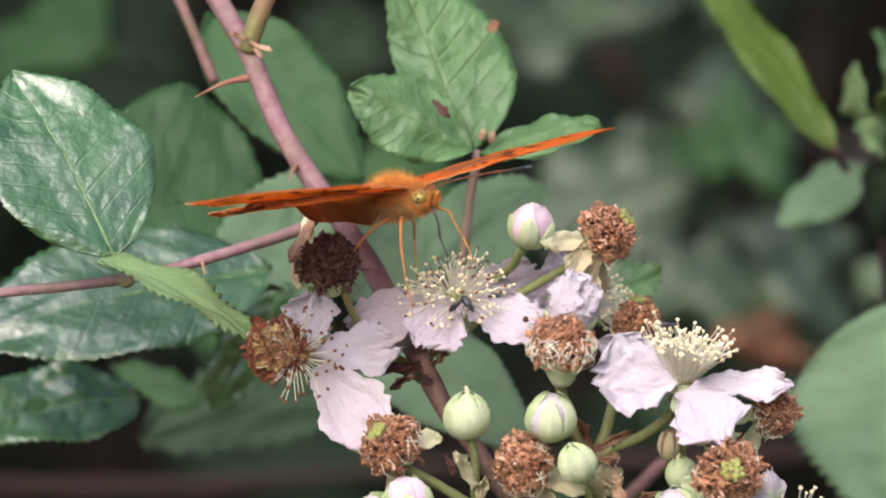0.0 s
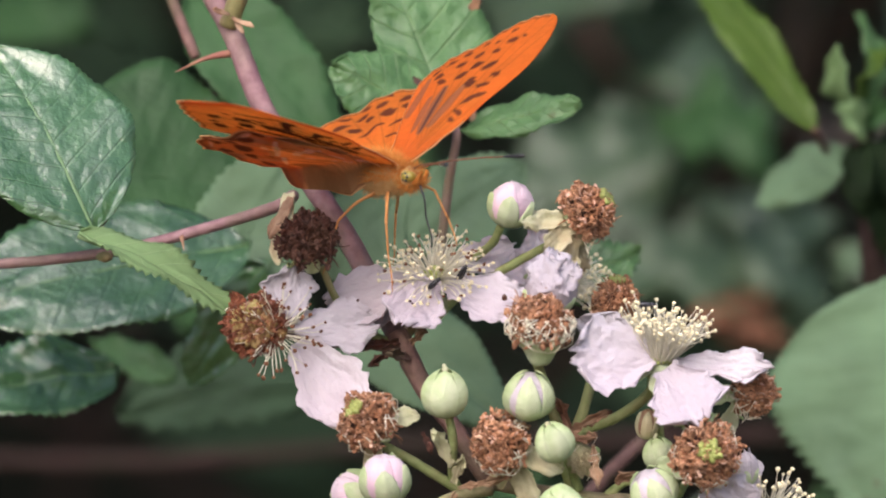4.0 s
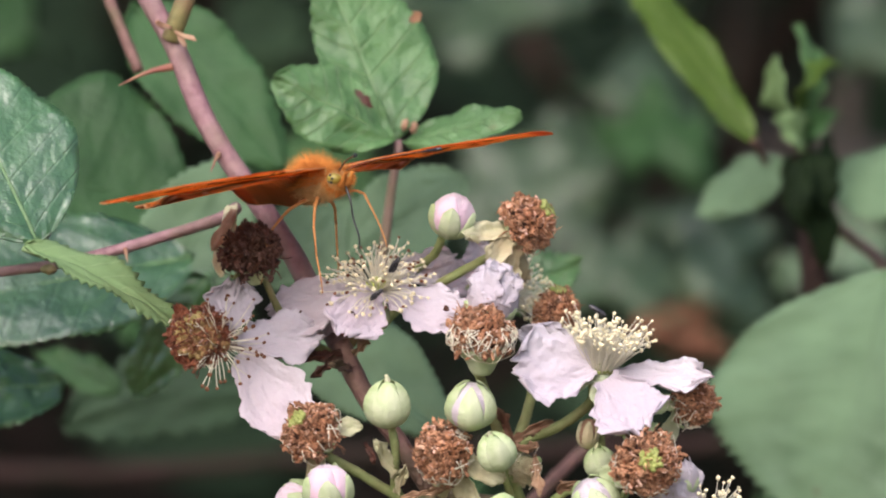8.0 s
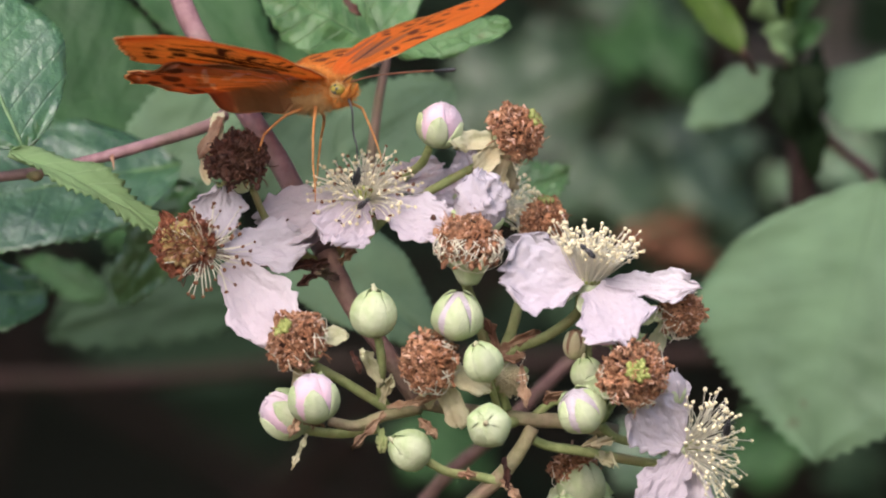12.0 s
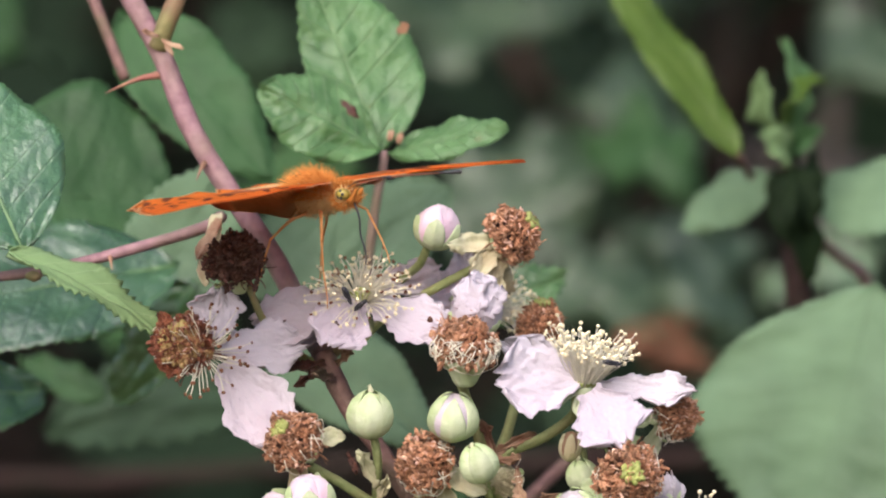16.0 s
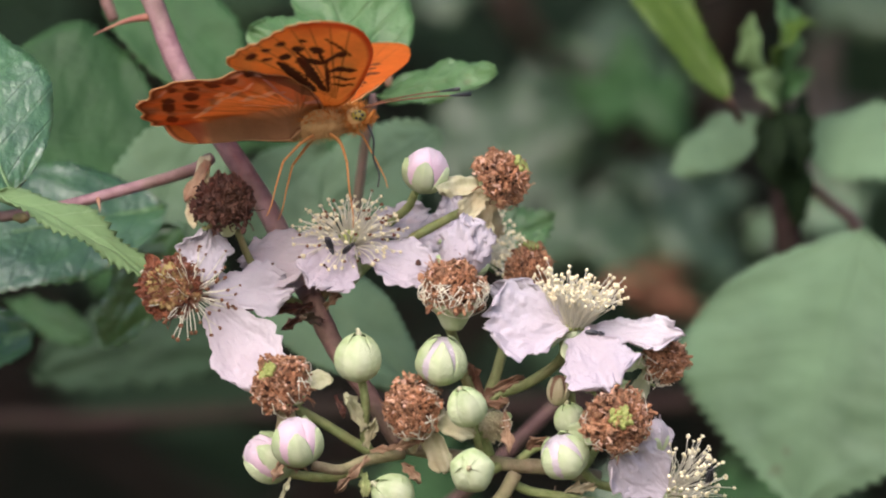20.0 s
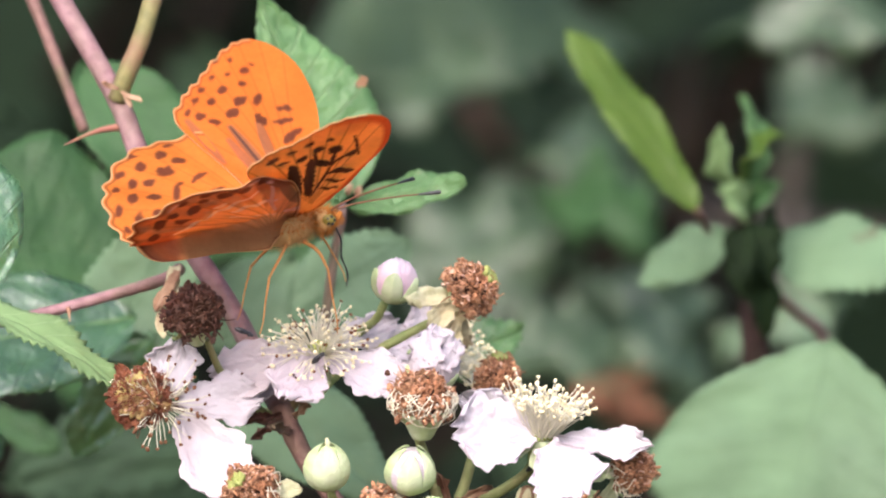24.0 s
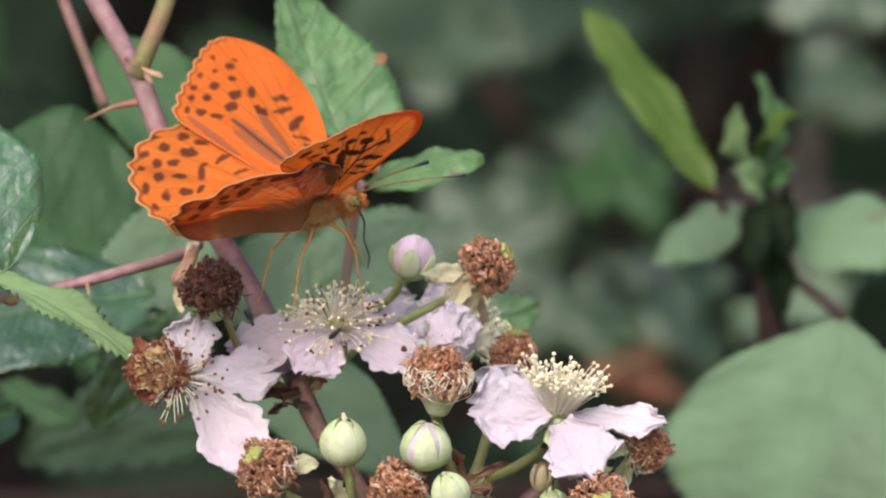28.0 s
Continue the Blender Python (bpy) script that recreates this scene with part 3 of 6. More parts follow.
    leaf("bramble_leaf", "glossy dark leaf hanging in shade below the twig", LEAF_GLOSS, (-60.29, 74, 985.34), (-89.21, 62, 980.59), 15.0, (0.1, -0.78, 0.66), teeth=18, tooth=0.7, bend=0.08, fold=0.06, pleat=0.9, seed=16, point=0.6)
    # This leaf takes the darkened hedge green in place of real shade.
    leaf("bramble_leaf", "matte grey-green leaf with a ragged toothed edge, shade in its colour", FOLIAGE_SHADE, (-23.24, 170, 986.47), (-63.24, 165, 977.46), 15.0, (0.0, -0.95, 0.35), teeth=9, tooth=1.8, bend=0.06, fold=-0.04, pleat=0.9, seed=17, point=0.5, skew=-0.2)
    leaf("bramble_leaf", "mid green leaf behind the mauve cane", LEAF_DARK, (-50.20, 96, 1044.50), (-26.35, 88, 1018.30), 16.5, (0.1, -0.95, 0.4), teeth=14, tooth=0.6, bend=0.06, fold=0.05, pleat=0.6, seed=18, point=0.6)
    leaf("bramble_leaf", "mid green leaf behind the flower stalks", LEAF_DULL, (-27.15, 75, 997.15), (-0.40, 66, 977.00), 17.0, (0.1, -0.95, 0.4), teeth=22, tooth=0.4, rows=110, bend=0.06, fold=0.05, pleat=0.5, seed=19, point=0.6)
    leaf("bramble_leaf", "soft green leaf in the shade under the butterfly", LEAF_DULL, (-45.33, 72, 997.35), (-33.06, 78, 1019.87), 17.0, (0.1, -0.95, 0.4), teeth=14, tooth=0.6, bend=0.06, fold=0.05, pleat=0.5, seed=20, point=0.6)
    leaf("bramble_leaf", "mid green leaf behind the cane and the flower", LEAF_DULL, (-28.75, 104, 999.22), (-16.03, 108, 1014.35), 15.0, (0.1, -0.95, 0.4), teeth=16, tooth=0.6, bend=0.06, fold=0.05, pleat=0.6, seed=22, point=0.6)
    leaf("bramble_leaf", "pale green leaf behind the pinkish bud", LEAF_DULL, (-15.82, 80, 1004.01), (1.77, 84, 1016.95), 15.0, (0.1, -0.95, 0.4), teeth=14, tooth=0.6, bend=0.06, fold=0.05, pleat=0.5, seed=21, point=0.6)
    leaf("bramble_leaf", "bright green leaf behind the faded flower", LEAF, (4.85, 60, 997.49), (19.64, 64, 1003.56), 9.0, (0.1, -0.95, 0.4), teeth=12, tooth=0.8, bend=0.06, fold=0.05, pleat=0.5, seed=22, point=0.7)

    leaf("bramble_leaf", "pale brownish green leaf in the shade", LEAF_DARK, (-53.65, 140, 983.21), (-67.47, 146, 989.57), 5.5, (0.1, -0.95, 0.3), teeth=10, tooth=0.5, bend=0.06, fold=0.05, pleat=0.5, seed=24, point=0.6)
    leaf("bramble_leaf", "shiny green leaf between the twig and the black head", LEAF_GLOSS, (-37.40, 70, 1002.09), (-49.94, 80, 982.94), 10.0, (0.1, -0.85, 0.5), teeth=14, tooth=0.6, bend=0.06, fold=0.05, pleat=0.8, seed=25, point=0.6)
    # right side
    leaf("hazel_leaf", "large round matte green leaf with a saw edge", LEAF_DULL, (69.8, 122, 1002.6), (59.2, 116, 958.0), 47.0, (-0.15, -0.95, 0.45), rows=150, cols=23, teeth=30, tooth=1.2, bend=0.05, fold=0.03, pleat=0.9, seed=31, belly=0.9, point=0.62, taper=0.95)
    leaf("bramble_leaf", "long yellow-green leaf held upright", LEAF_YELLOW, (48.57, 138, 1023.10), (27.70, 142, 1052.00), 8.6, (0.5, -0.8, 0.2), teeth=14, tooth=0.8, bend=0.05, fold=-0.10, pleat=0.3, seed=32, belly=1.05, point=0.5, petiole=[(48.56, 138, 1023.29), (49.45, 142, 1021.70), (50.96, 154, 1020.03)], stem=CANE_BROWN)
    leaf("nettle_leaf", "soft green leaf beside the dark shoot", LEAF_DULL, (54.86, 160, 1020.18), (40.02, 162, 1011.53), 8.8, (0.1, -0.9, 0.6), teeth=11, tooth=0.8, bend=0.10, fold=-0.15, seed=33, point=0.6)
    leaf("nettle_leaf", "broad pale green leaf at the hedge edge", LEAF_DULL, (60.85, 162, 1017.53), (86.09, 154, 1014.42), 15.0, (0.0, -0.85, 0.7), teeth=11, tooth=1.2, bend=0.12, fold=-0.08, seed=34, point=0.55)
    shoot = thing("hedge_shoot", (59.35, 162, 999.06), "dark upright shoot with curled young leaves", "plant shoot")
    g = Geo()
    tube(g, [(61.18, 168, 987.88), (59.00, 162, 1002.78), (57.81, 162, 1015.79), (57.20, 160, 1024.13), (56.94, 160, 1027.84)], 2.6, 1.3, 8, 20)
    part("stem", g, CANE_DARK_SHADE, shoot, "dark green-brown stem")
    for k, (b0, tp, w, fc, mt) in enumerate([
            ((57.04, 157, 1026.87), (56.08, 154, 1042.09), 7.0, (0.9, -0.6, 0.2), LEAF),
            ((56.74, 154, 1027.74), (62.35, 145, 1035.54), 8.0, (0.3, -0.8, 0.8), LEAF_YELLOW),
            ((57.18, 154, 1024.05), (52.66, 148, 1036.80), 6.2, (-0.8, -0.6, 0.2), LEAF_PALE),
            ((57.11, 151, 1022.62), (52.21, 145, 1026.59), 6.0, (-0.2, -0.9, 0.5), LEAF_PALE),
            ((57.37, 154, 1024.05), (62.44, 148, 1027.76), 5.0, (0.4, -0.8, 0.4), LEAF_DARK),
            # Lower leaves carry the clump's shade in their near-black colour.
            ((57.99, 154, 1011.09), (61.55, 157, 1024.17), 4.6, (0.4, -0.8, 0.3), LEAF_SHADE_BLACK),
            ((58.42, 154, 1008.32), (54.74, 157, 1021.26), 4.4, (-0.4, -0.8, 0.3), LEAF_SHADE_BLACK),
            ((58.46, 154, 1015.73), (60.49, 157, 1002.80), 5.0, (0.2, -0.8, 0.3), LEAF_SHADE_BLACK),
            ((57.21, 148, 1021.19), (56.34, 148, 1009.18), 4.4, (-0.3, -0.8, 0.3), LEAF_SHADE_BLACK),
            ((57.41, 149, 1022.13), (60.85, 151, 1011.13), 4.4, (0.5, -0.8, 0.3), LEAF_SHADE_BLACK)]):
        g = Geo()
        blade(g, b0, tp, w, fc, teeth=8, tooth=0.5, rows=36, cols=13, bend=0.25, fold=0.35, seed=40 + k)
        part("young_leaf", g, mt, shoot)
    red = thing("red_stalk", (66.54, 171, 1006.68), "thin pinkish leaf stalk in the hedge", "stalk")
    g = Geo()
    tube(g, [(63.09, 168, 1009.59), (66.54, 171, 1006.68), (69.99, 174, 1004.13), (72.69, 180, 999.30)], 0.9, 1.1, 8, 12)
    part("stem", g, CANE, red)


# ---- canes ----
def canes():
    rng = np.random.default_rng(5)
    main = thing("bramble_cane", (-30.74, 20, 1010.22), "thick mauve-pink bramble cane with hooked thorns", "cane")
    g = Geo()
    tube(g, [(-56.07, 34, 1060.99), (-51.67, 32, 1053.29), (-42.20, 28, 1037.12), (-36.28, 24, 1023.53), (-24.60, 20, 1005.86), (-19.6, 14, 996.2), (-16.85, 9, 991.2)], 1.5, 1.7, 12, 60, 0, 0.05, rng)
    part("stem", g, CANE, main, "mauve-pink downy stem")
    thorn(main, (-41.79, 27, 1033.03), (-49.91, 22, 1030.13), 0.65)
    thorn(main, (-34.93, 22, 1019.71), (-36.02, 16, 1017.09), 0.5)
    g = Geo()
    tube(g, [(-42.17, 27, 1037.09), (-40.99, 26, 1040.47), (-38.51, 26, 1046.86), (-36.69, 28, 1054.15), (-35.53, 30, 1061.04)], 1.5, 1.35, 10, 24, 0, 0.06, rng)
    part("side_shoot", g, TWIG_GREEN, main, "olive green side shoot")
    for k, (b0, tp) in enumerate((((-41.59, 24, 1038.21), (-38.26, 20, 1036.79)), ((-41.94, 24, 1038.72), (-44.43, 22, 1039.49)), ((-41.26, 24, 1038.22), (-39.77, 20, 1035.68)))):
        g = Geo()
        petal_sheet(g, b0, tp, 0.9, (0.3, -1, 0.3), seed=50 + k, rows=8, cols=5, crinkle=0.15, ragged=0.1)
        part("stipule", g, DRY_BRACT, main, "dry brown stipule")
    side = thing("bramble_twig", (-53.62, 14, 1004.25), "thin pinkish bramble twig with small thorns", "twig")
    g = Geo()
    tube(g, [(-92.51, 20, 997.96), (-80.62, 18, 1001.02), (-67.94, 16, 1002.23), (-57.00, 15, 1003.78), (-45.29, 16, 1006.84), (-35.30, 20, 1009.94), (-32.35, 24, 1011.79)], 0.72, 0.95, 10, 40, 0, 0.08, rng)
    part("stem", g, CANE, side, "pinkish brown stem")
    thorn(side, (-48.75, 14, 1005.53), (-48.34, 11, 1003.60), 0.4)
    thorn(side, (-33.15, 18, 1010.75), (-32.11, 12, 1009.69), 0.4)
    g = Geo()
    blob(g, (-60.12, 13, 1002.64), (0.9, 0.8, 1.2), (1, 0, 0), 0.3, rng)
    part("node", g, TWIG_GREEN, side, "brown swollen node")
    thin = thing("bramble_twig", (-51.64, 60, 1043.88), "thin dark reddish twig behind the cane", "twig")
    g = Geo()
    tube(g, [(-60.88, 70, 1062.38), (-56.28, 66, 1052.70), (-52.57, 62, 1043.92), (-48.00, 58, 1033.04)], 0.95, 0.85, 8, 24, 0, 0.08, rng)
    part("stem", g, CANE_BROWN, thin)
    lit = thing("withered_bract", (-34.27, 10, 1006.53), "pale pinkish withered bract on the cane", "bract")
    for k, (b0, tp, w) in enumerate((((-32.84, 16, 1011.98), (-34.28, 8, 1001.36), 3.2), ((-32.47, 14, 1011.38), (-35.62, 10, 1004.88), 2.2))):
        g = Geo()
        petal_sheet(g, b0, tp, w, (-0.4, -1, 0.1), seed=60 + k, rows=12, cols=7, crinkle=0.3, ragged=0.2, neck=0.5)
        part("bract", g, DRY_BRACT if k else SEPAL_PALE, lit)
    back = thing("bramble_cane", (5.48, 60, 958.84), "dull brown cane crossing behind the flowers", "cane")
    g = Geo()
    tube(g, [(-8.28, 90, 943.04), (-0.54, 90, 954.45), (8.90, 90, 962.79), (16.64, 92, 970.53), (26.25, 96, 979.50)], 1.1, 1.0, 10, 30, 0, 0.05, rng)
    part("stem", g, CANE_BROWN, back)
    low = thing("bramble_cane", (-52.70, 460, 964.18), "reddish cane low in the hedge, shade in its colour", "cane")
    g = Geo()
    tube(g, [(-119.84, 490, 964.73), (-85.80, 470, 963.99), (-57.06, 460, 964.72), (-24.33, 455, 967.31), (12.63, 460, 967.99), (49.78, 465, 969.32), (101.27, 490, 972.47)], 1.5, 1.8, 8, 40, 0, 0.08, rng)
    part("stem", g, CANE_DARK_SHADE, low)


# ---- flowers, buds, faded heads ----
def sepal_patch(geo, c, axis, r, length, az, cover, spread=1.0, lift=1.05, mat=0, tip=0.1, blunt=4.0):
    """One sepal hugging a rounded bud, pointed at its end, with a ridge down its back."""
    a, x, y = basis(axis)
    grid = []
    for i in range(10):
        f = i / 9
        th = math.pi * (1 - 0.96 * cover * f) if cover < 1.2 else 0
        wd = spread * 0.80 * math.sqrt(max(0.0, 1 - f ** blunt)) + 0.03
        row = []
        for j in range(13):
            u = 2 * j / 12 - 1
            ph = az + u * wd
            rr = r * (lift + 0.045 * (1 - abs(u)) + 0.05 * math.exp(-(u / 0.16) ** 2) - 0.035 * u * u)
            k = math.sin(th)
            row.append(np.array(c) + rr * k * (x * math.cos(ph) + y * math.sin(ph)) + a * (length * math.cos(th) * lift + (tip * r * f ** 6)))
        grid.append(row)
    sheet(geo, grid, mat, 0.12)


def bud(label, c, axis, r, cover=1.0, length=None, mat=PETAL, green=SEPAL, seed=0, twist=0.3):
    rng = np.random.default_rng(seed)
    length = 0.95 * (length or r * 1.05)
    r = 0.95 * r
    ob = thing("flower_bud", c, label, "flower bud", "bramble buds")
    if cover < 0.97:
        g = Geo()
        a, x, y = basis(axis)
        verts = []
        for i in range(15):
            th = math.pi * i / 14
            for k in range(24):
                ph = 2 * math.pi * k / 24
                q = 0.96 + 0.05 * math.sin(3 * ph + 5 * th + seed) + 0.035 * math.sin(7 * ph - 8 * th) + 0.02 * rng.random()
                verts.append(np.array(c) + q * (r * math.sin(th) * (x * math.cos(ph) + y * math.sin(ph)) + a * length * math.cos(th)))
        g.add(verts, [(i * 24 + k, (i + 1) * 24 + k, (i + 1) * 24 + (k + 1) % 24, i * 24 + (k + 1) % 24) for i in range(14) for k in range(24)])
        ball = part("petal_ball", g, mat, ob, "folded pinkish white petals")
        for k in range(3):
            g = Geo()
            sepal_patch(g, c, axis, r * 0.97, length * 0.99, twist + 2.1 * k + 0.6, 0.97, 1.35, 1.0, tip=0.0)
            part("petal", g, mat, ball)
    else:
        g = Geo()
        blob(g, c, (r, r, length), axis, 0, None, 14, 10)
        part("bud_body", g, green, ob)
    if cover < 0.5:
        a, x, y = basis(axis)
        for k in range(4):
            out = x * math.cos(k * 1.6 + 0.8) + y * math.sin(k * 1.6 + 0.8)
            g = Geo()
            petal_sheet(g, np.array(c) + out * r * 1.05 - a * length * 0.25, np.array(c) + out * r * 0.3 + a * length * 1.12, r * 1.9, out + a * 0.5, seed=seed + k, crinkle=0.2, cup=-0.28, rows=24, cols=25, ragged=0.4, neck=0.5)
            part("petal", g, mat, ob)
    for k in range(5):
        g = Geo()
        sepal_patch(g, c, axis, r, length, twist + k * 2 * math.pi / 5, cover * (0.92 + 0.12 * rng.random()), 1.0 if cover > 0.96 else 0.84, 1.03 + 0.008 * (k % 2), blunt=4.0 if cover > 0.96 else 2.2)
        part("sepal", g, green, ob)
    if cover >= 0.97:
        g = Geo()
        a = unit(axis)
        p = np.array(c) + a * length * 1.0
        tube(g, [p, p + a * 0.16 * r, p + a * 0.3 * r + rng.normal(size=3) * 0.05 * r], 0.17 * r, 0.09 * r, 7, 5, 0, 0.3, rng)
        part("tip", g, SEPAL_PALE, ob, "pale pointed bud tip")
    return ob


def stamens(ob, c, axis, n, length, spread, filament=FILAMENT, anther=ANTHER, seed=0, size=0.36, ring=1.1, curl=0.25, lo=0.12, keep=1.0, spent=0.0):
    rng = np.random.default_rng(seed)
    a, x, y = basis(axis)
    for k in range(n):
        g = Geo()
        ph = k * 2.39996 + rng.normal() * 0.15
        th = (lo + (spread - lo) * math.sqrt((k + 0.5) / n)) * (1 + rng.normal() * 0.07)
        ln = length * (0.62 + 0.30 * th / spread) * (0.72 + 0.42 * rng.random())
        out = x * math.cos(ph) + y * math.sin(ph)
        b0 = np.array(c) + out * ring * (0.4 + 0.6 * th / spread)
        d = a * math.cos(th) + out * math.sin(th)
        mid = b0 + d * ln * 0.55 + a * ln * 0.12 * th + rng.normal(size=3) * 0.3
        end = b0 + d * ln + a * curl * ln * (th / spread) ** 2 * 0.5 + rng.normal(size=3) * 0.4
        tube(g, [b0, mid, end], 0.095, 0.06, 4, 7)
        if rng.random() < keep:
            crumb(g, end, size * (0.8 + 0.5 * rng.random()), rng, 1.25, 1)
        part("stamen", g, [filament, ANTHER_BROWN if rng.random() < spent else anther], ob)


def flower(label, c, axis, petals, n=75, length=6.8, spread=1.15, seed=0, anther=ANTHER, filament=FILAMENT, petal_mat=PETAL, heart=CARPEL, size=0.36, sepals=5, keep=1.0, lo=0.12, crinkle=0.62, core=1.0, spent=0.0):
    """petals: rows of base, tip, width, facing."""
    ob = thing("bramble_flower", c, label, "flower", "bramble flowers")
    for k, (b0, tp, w, fc) in enumerate(petals):
        g = Geo()
        petal_sheet(g, b0, tp, w, fc, seed=seed * 17 + k, crinkle=crinkle)
        part("petal", g, PETAL_WHITE if k < 2 and petal_mat is PETAL else petal_mat, ob)
    stamens(ob, c, axis, n, length, spread, filament, anther, seed, size, lo=lo, keep=keep, spent=spent)
    rng = np.random.default_rng(seed + 5)
    g = Geo()
    a, x, y = basis(axis)
    for k in range(34):
        ph, th = k * 2.4, 1.2 * math.sqrt(k / 34)
        crumb(g, np.array(c) + a * (1.7 * math.cos(th)) + (x * math.cos(ph) + y * math.sin(ph)) * 1.6 * core * math.sin(th), 0.42 * core, rng, 1.3)
    part("pistil", g, heart, ob, "cluster of small green carpels")
    g = Geo()
    blob(g, np.array(c) - a * 0.6, (1.7, 1.7, 1.3), axis, 0.05, rng)
    part("receptacle", g, SEPAL, ob)
    for k in range(sepals):
        ph = k * 2 * math.pi / 5 + 0.4
        out = x * math.cos(ph) + y * math.sin(ph)
        g = Geo()
        petal_sheet(g, np.array(c) - a * 0.8 + out * 0.8, np.array(c) - a * (3.2 + rng.random()) + out * (3.4 + rng.random()), 2.6, a, seed=seed + k, rows=9, cols=7, crinkle=0.15, ragged=0.05, neck=0.6)
        part("sepal", g, SEPAL, ob)
    return ob


def faded(label, c, axis, r, mat=DRIED, seed=0, tall=1.0, threads=26, green=True, sepals=((0.9, 0),), thread_mat=FILAMENT, thread_len=1.0, hang=0.9, sep_mat=SEPAL_PALE, n=1150, grain=0.055, cup=0.5, frill=0.35, neck_width=0.62, heart=CARPEL, heart_size=1.0, sep_width=0.85):
    """A spent flower head: a ball of shrivelled stamens over reflexed sepals."""
    rng = np.random.default_rng(seed)
    ob = thing("faded_flower", c, label, "faded flower", "faded bramble flowers")
    a, x, y = basis(axis)
    c = np.array(c, float)
    g = Geo()
    blob(g, c, (r * 0.72, r * 0.72, r * 0.72 * tall), axis, 0.15, rng, 12, 8)
    # Dark core colour puts the shade between the grains into the material.
    part("core", g, mat if mat is SEPAL_PALE else DRIED_DARK, ob)
    g = Geo()
    for k in range(n):
        th = math.acos(1 - 1.55 * (k + 0.5) / n)
        if green and th < 0.28 * heart_size:
            continue
        ph = k * 2.39996 + rng.normal() * 0.2
        d = x * math.sin(th) * math.cos(ph) + y * math.sin(th) * math.sin(ph) + a * math.cos(th) * tall
        lump = 0.86 + 0.32 * noise.noise(tuple(d * 2.3 + seed)) + 0.2 * noise.noise(tuple(d * 5.5 + seed))
        q = c + d * r * (lump + 0.2 * (rng.random() - 0.5))
        crumb(g, q, r * grain * (0.6 + 0.9 * rng.random() ** 2), rng, 1.2 + 2.2 * rng.random())
    for k in range(240):
        d = unit(rng.normal(size=3) + a * 0.5)
        if d @ a < -0.3:
            continue
        lump = 0.86 + 0.32 * noise.noise(tuple(d * 2.3 + seed))
        p = c + d * r * lump * 0.95
        side = unit(np.cross(d, rng.normal(size=3)))
        up = r * (0.10 + 0.16 * rng.random() ** 2)
        loop = r * (0.10 + 0.12 * rng.random())
        tube(g, [p, p + d * up + side * loop * 0.3, p + d * up * 0.9 + side * loop, p + d * up * 0.3 + side * loop * 1.2], 0.13, 0.08, 4, 8)
    for k in range(14):
        d = unit(rng.normal(size=3) + a * 0.9)
        p = c + d * r * 0.9
        side = unit(rng.normal(size=3))
        tube(g, [p, p + d * r * 0.22, p + d * r * 0.34 + side * r * 0.16], 0.12, 0.06, 4, 6)
    part("stamen_mass", g, mat, ob, "crumpled dry stamens", smooth=False)
    if threads:
        g = Geo()
        for k in range(threads):
            ph = k * 2.39996
            out = x * math.cos(ph) + y * math.sin(ph)
            turn = ph + rng.normal() * 0.7
            far = x * math.cos(turn) + y * math.sin(turn)
            if thread_len > 1:
                b0 = c - a * r * tall * 0.55 + out * r * 0.5
                q = c - a * r * tall * (0.15 + 0.3 * rng.random()) + out * r * (1.0 + 0.2 * rng.random())
                e = c + a * r * tall * (rng.random() * 0.7 - 0.45) * thread_len + out * r * (0.85 + 0.3 * rng.random() * thread_len) + rng.normal(size=3) * r * 0.22
            else:
                pts = []
                th0, dth, dph = 1.1 + 0.5 * rng.random(), 0.35 + 0.75 * rng.random(), rng.normal() * 0.6
                for f in (0.0, 0.5, 1.0):
                    th, az = th0 + dth * f, ph + dph * f + 0.25 * rng.normal()
                    d = (x * math.cos(az) + y * math.sin(az)) * math.sin(th) + a * math.cos(th) * tall
                    pts.append(c + d * r * (0.96 + 0.14 * math.sin(f * 3.14) + 0.06 * rng.random()))
                b0, q, e = pts
            tube(g, [b0, q + rng.normal(size=3) * r * 0.05, e], 0.085, 0.05, 4, 9)
        part("stamen_threads", g, thread_mat, ob, "curled cream stamen threads")
    if green:
        g = Geo()
        for k in range(int(16 * heart_size ** 2)):
            ph, th = k * 2.4, 0.34 * math.sqrt(k / 16)
            crumb(g, c + a * r * tall * (0.93 + 0.06 * rng.random()) + (x * math.cos(ph) + y * math.sin(ph)) * r * th, r * 0.12, rng, 1.3)
        part("pistil", g, heart, ob, "green carpels in the middle" if heart is CARPEL else "ochre carpels in the middle")
    g = Geo()
    tube(g, [c - a * r * tall * 0.35, c - a * r * tall * (0.45 + 0.5 * cup), c - a * r * tall * (0.6 + 0.95 * cup)], r * neck_width, r * neck_width * 0.36, 12, 8, 0, 0.06, rng)
    part("receptacle", g, SEPAL, ob)
    for k, (ln, az) in enumerate(sepals):
        out = x * math.cos(az) + y * math.sin(az)
        b0 = c - a * r * tall * 0.7 + out * r * 0.4
        g = Geo()
        petal_sheet(g, b0, b0 + out * r * ln * 1.1 - a * r * ln * hang, r * sep_width, a * 0.6 + out * 0.4 + np.array([0, -0.5, 0.2]), seed=seed + k, rows=14, cols=13, crinkle=frill, ragged=frill * 0.6, neck=0.7, cup=0.2)
        part("sepal", g, sep_mat, ob)
    return ob


def stalk(parent, pts, r0, r1, mat=STALK, name="stalk", seed=0, hairs=True):
    rng = np.random.default_rng(seed)
    g = Geo()
    tube(g, pts, r0, r1, 8, 16, 0, 0.10, rng)
    if hairs:
        c = spline(pts, 40)
        for k in range(60):
            p = c[rng.integers(1, 39)]
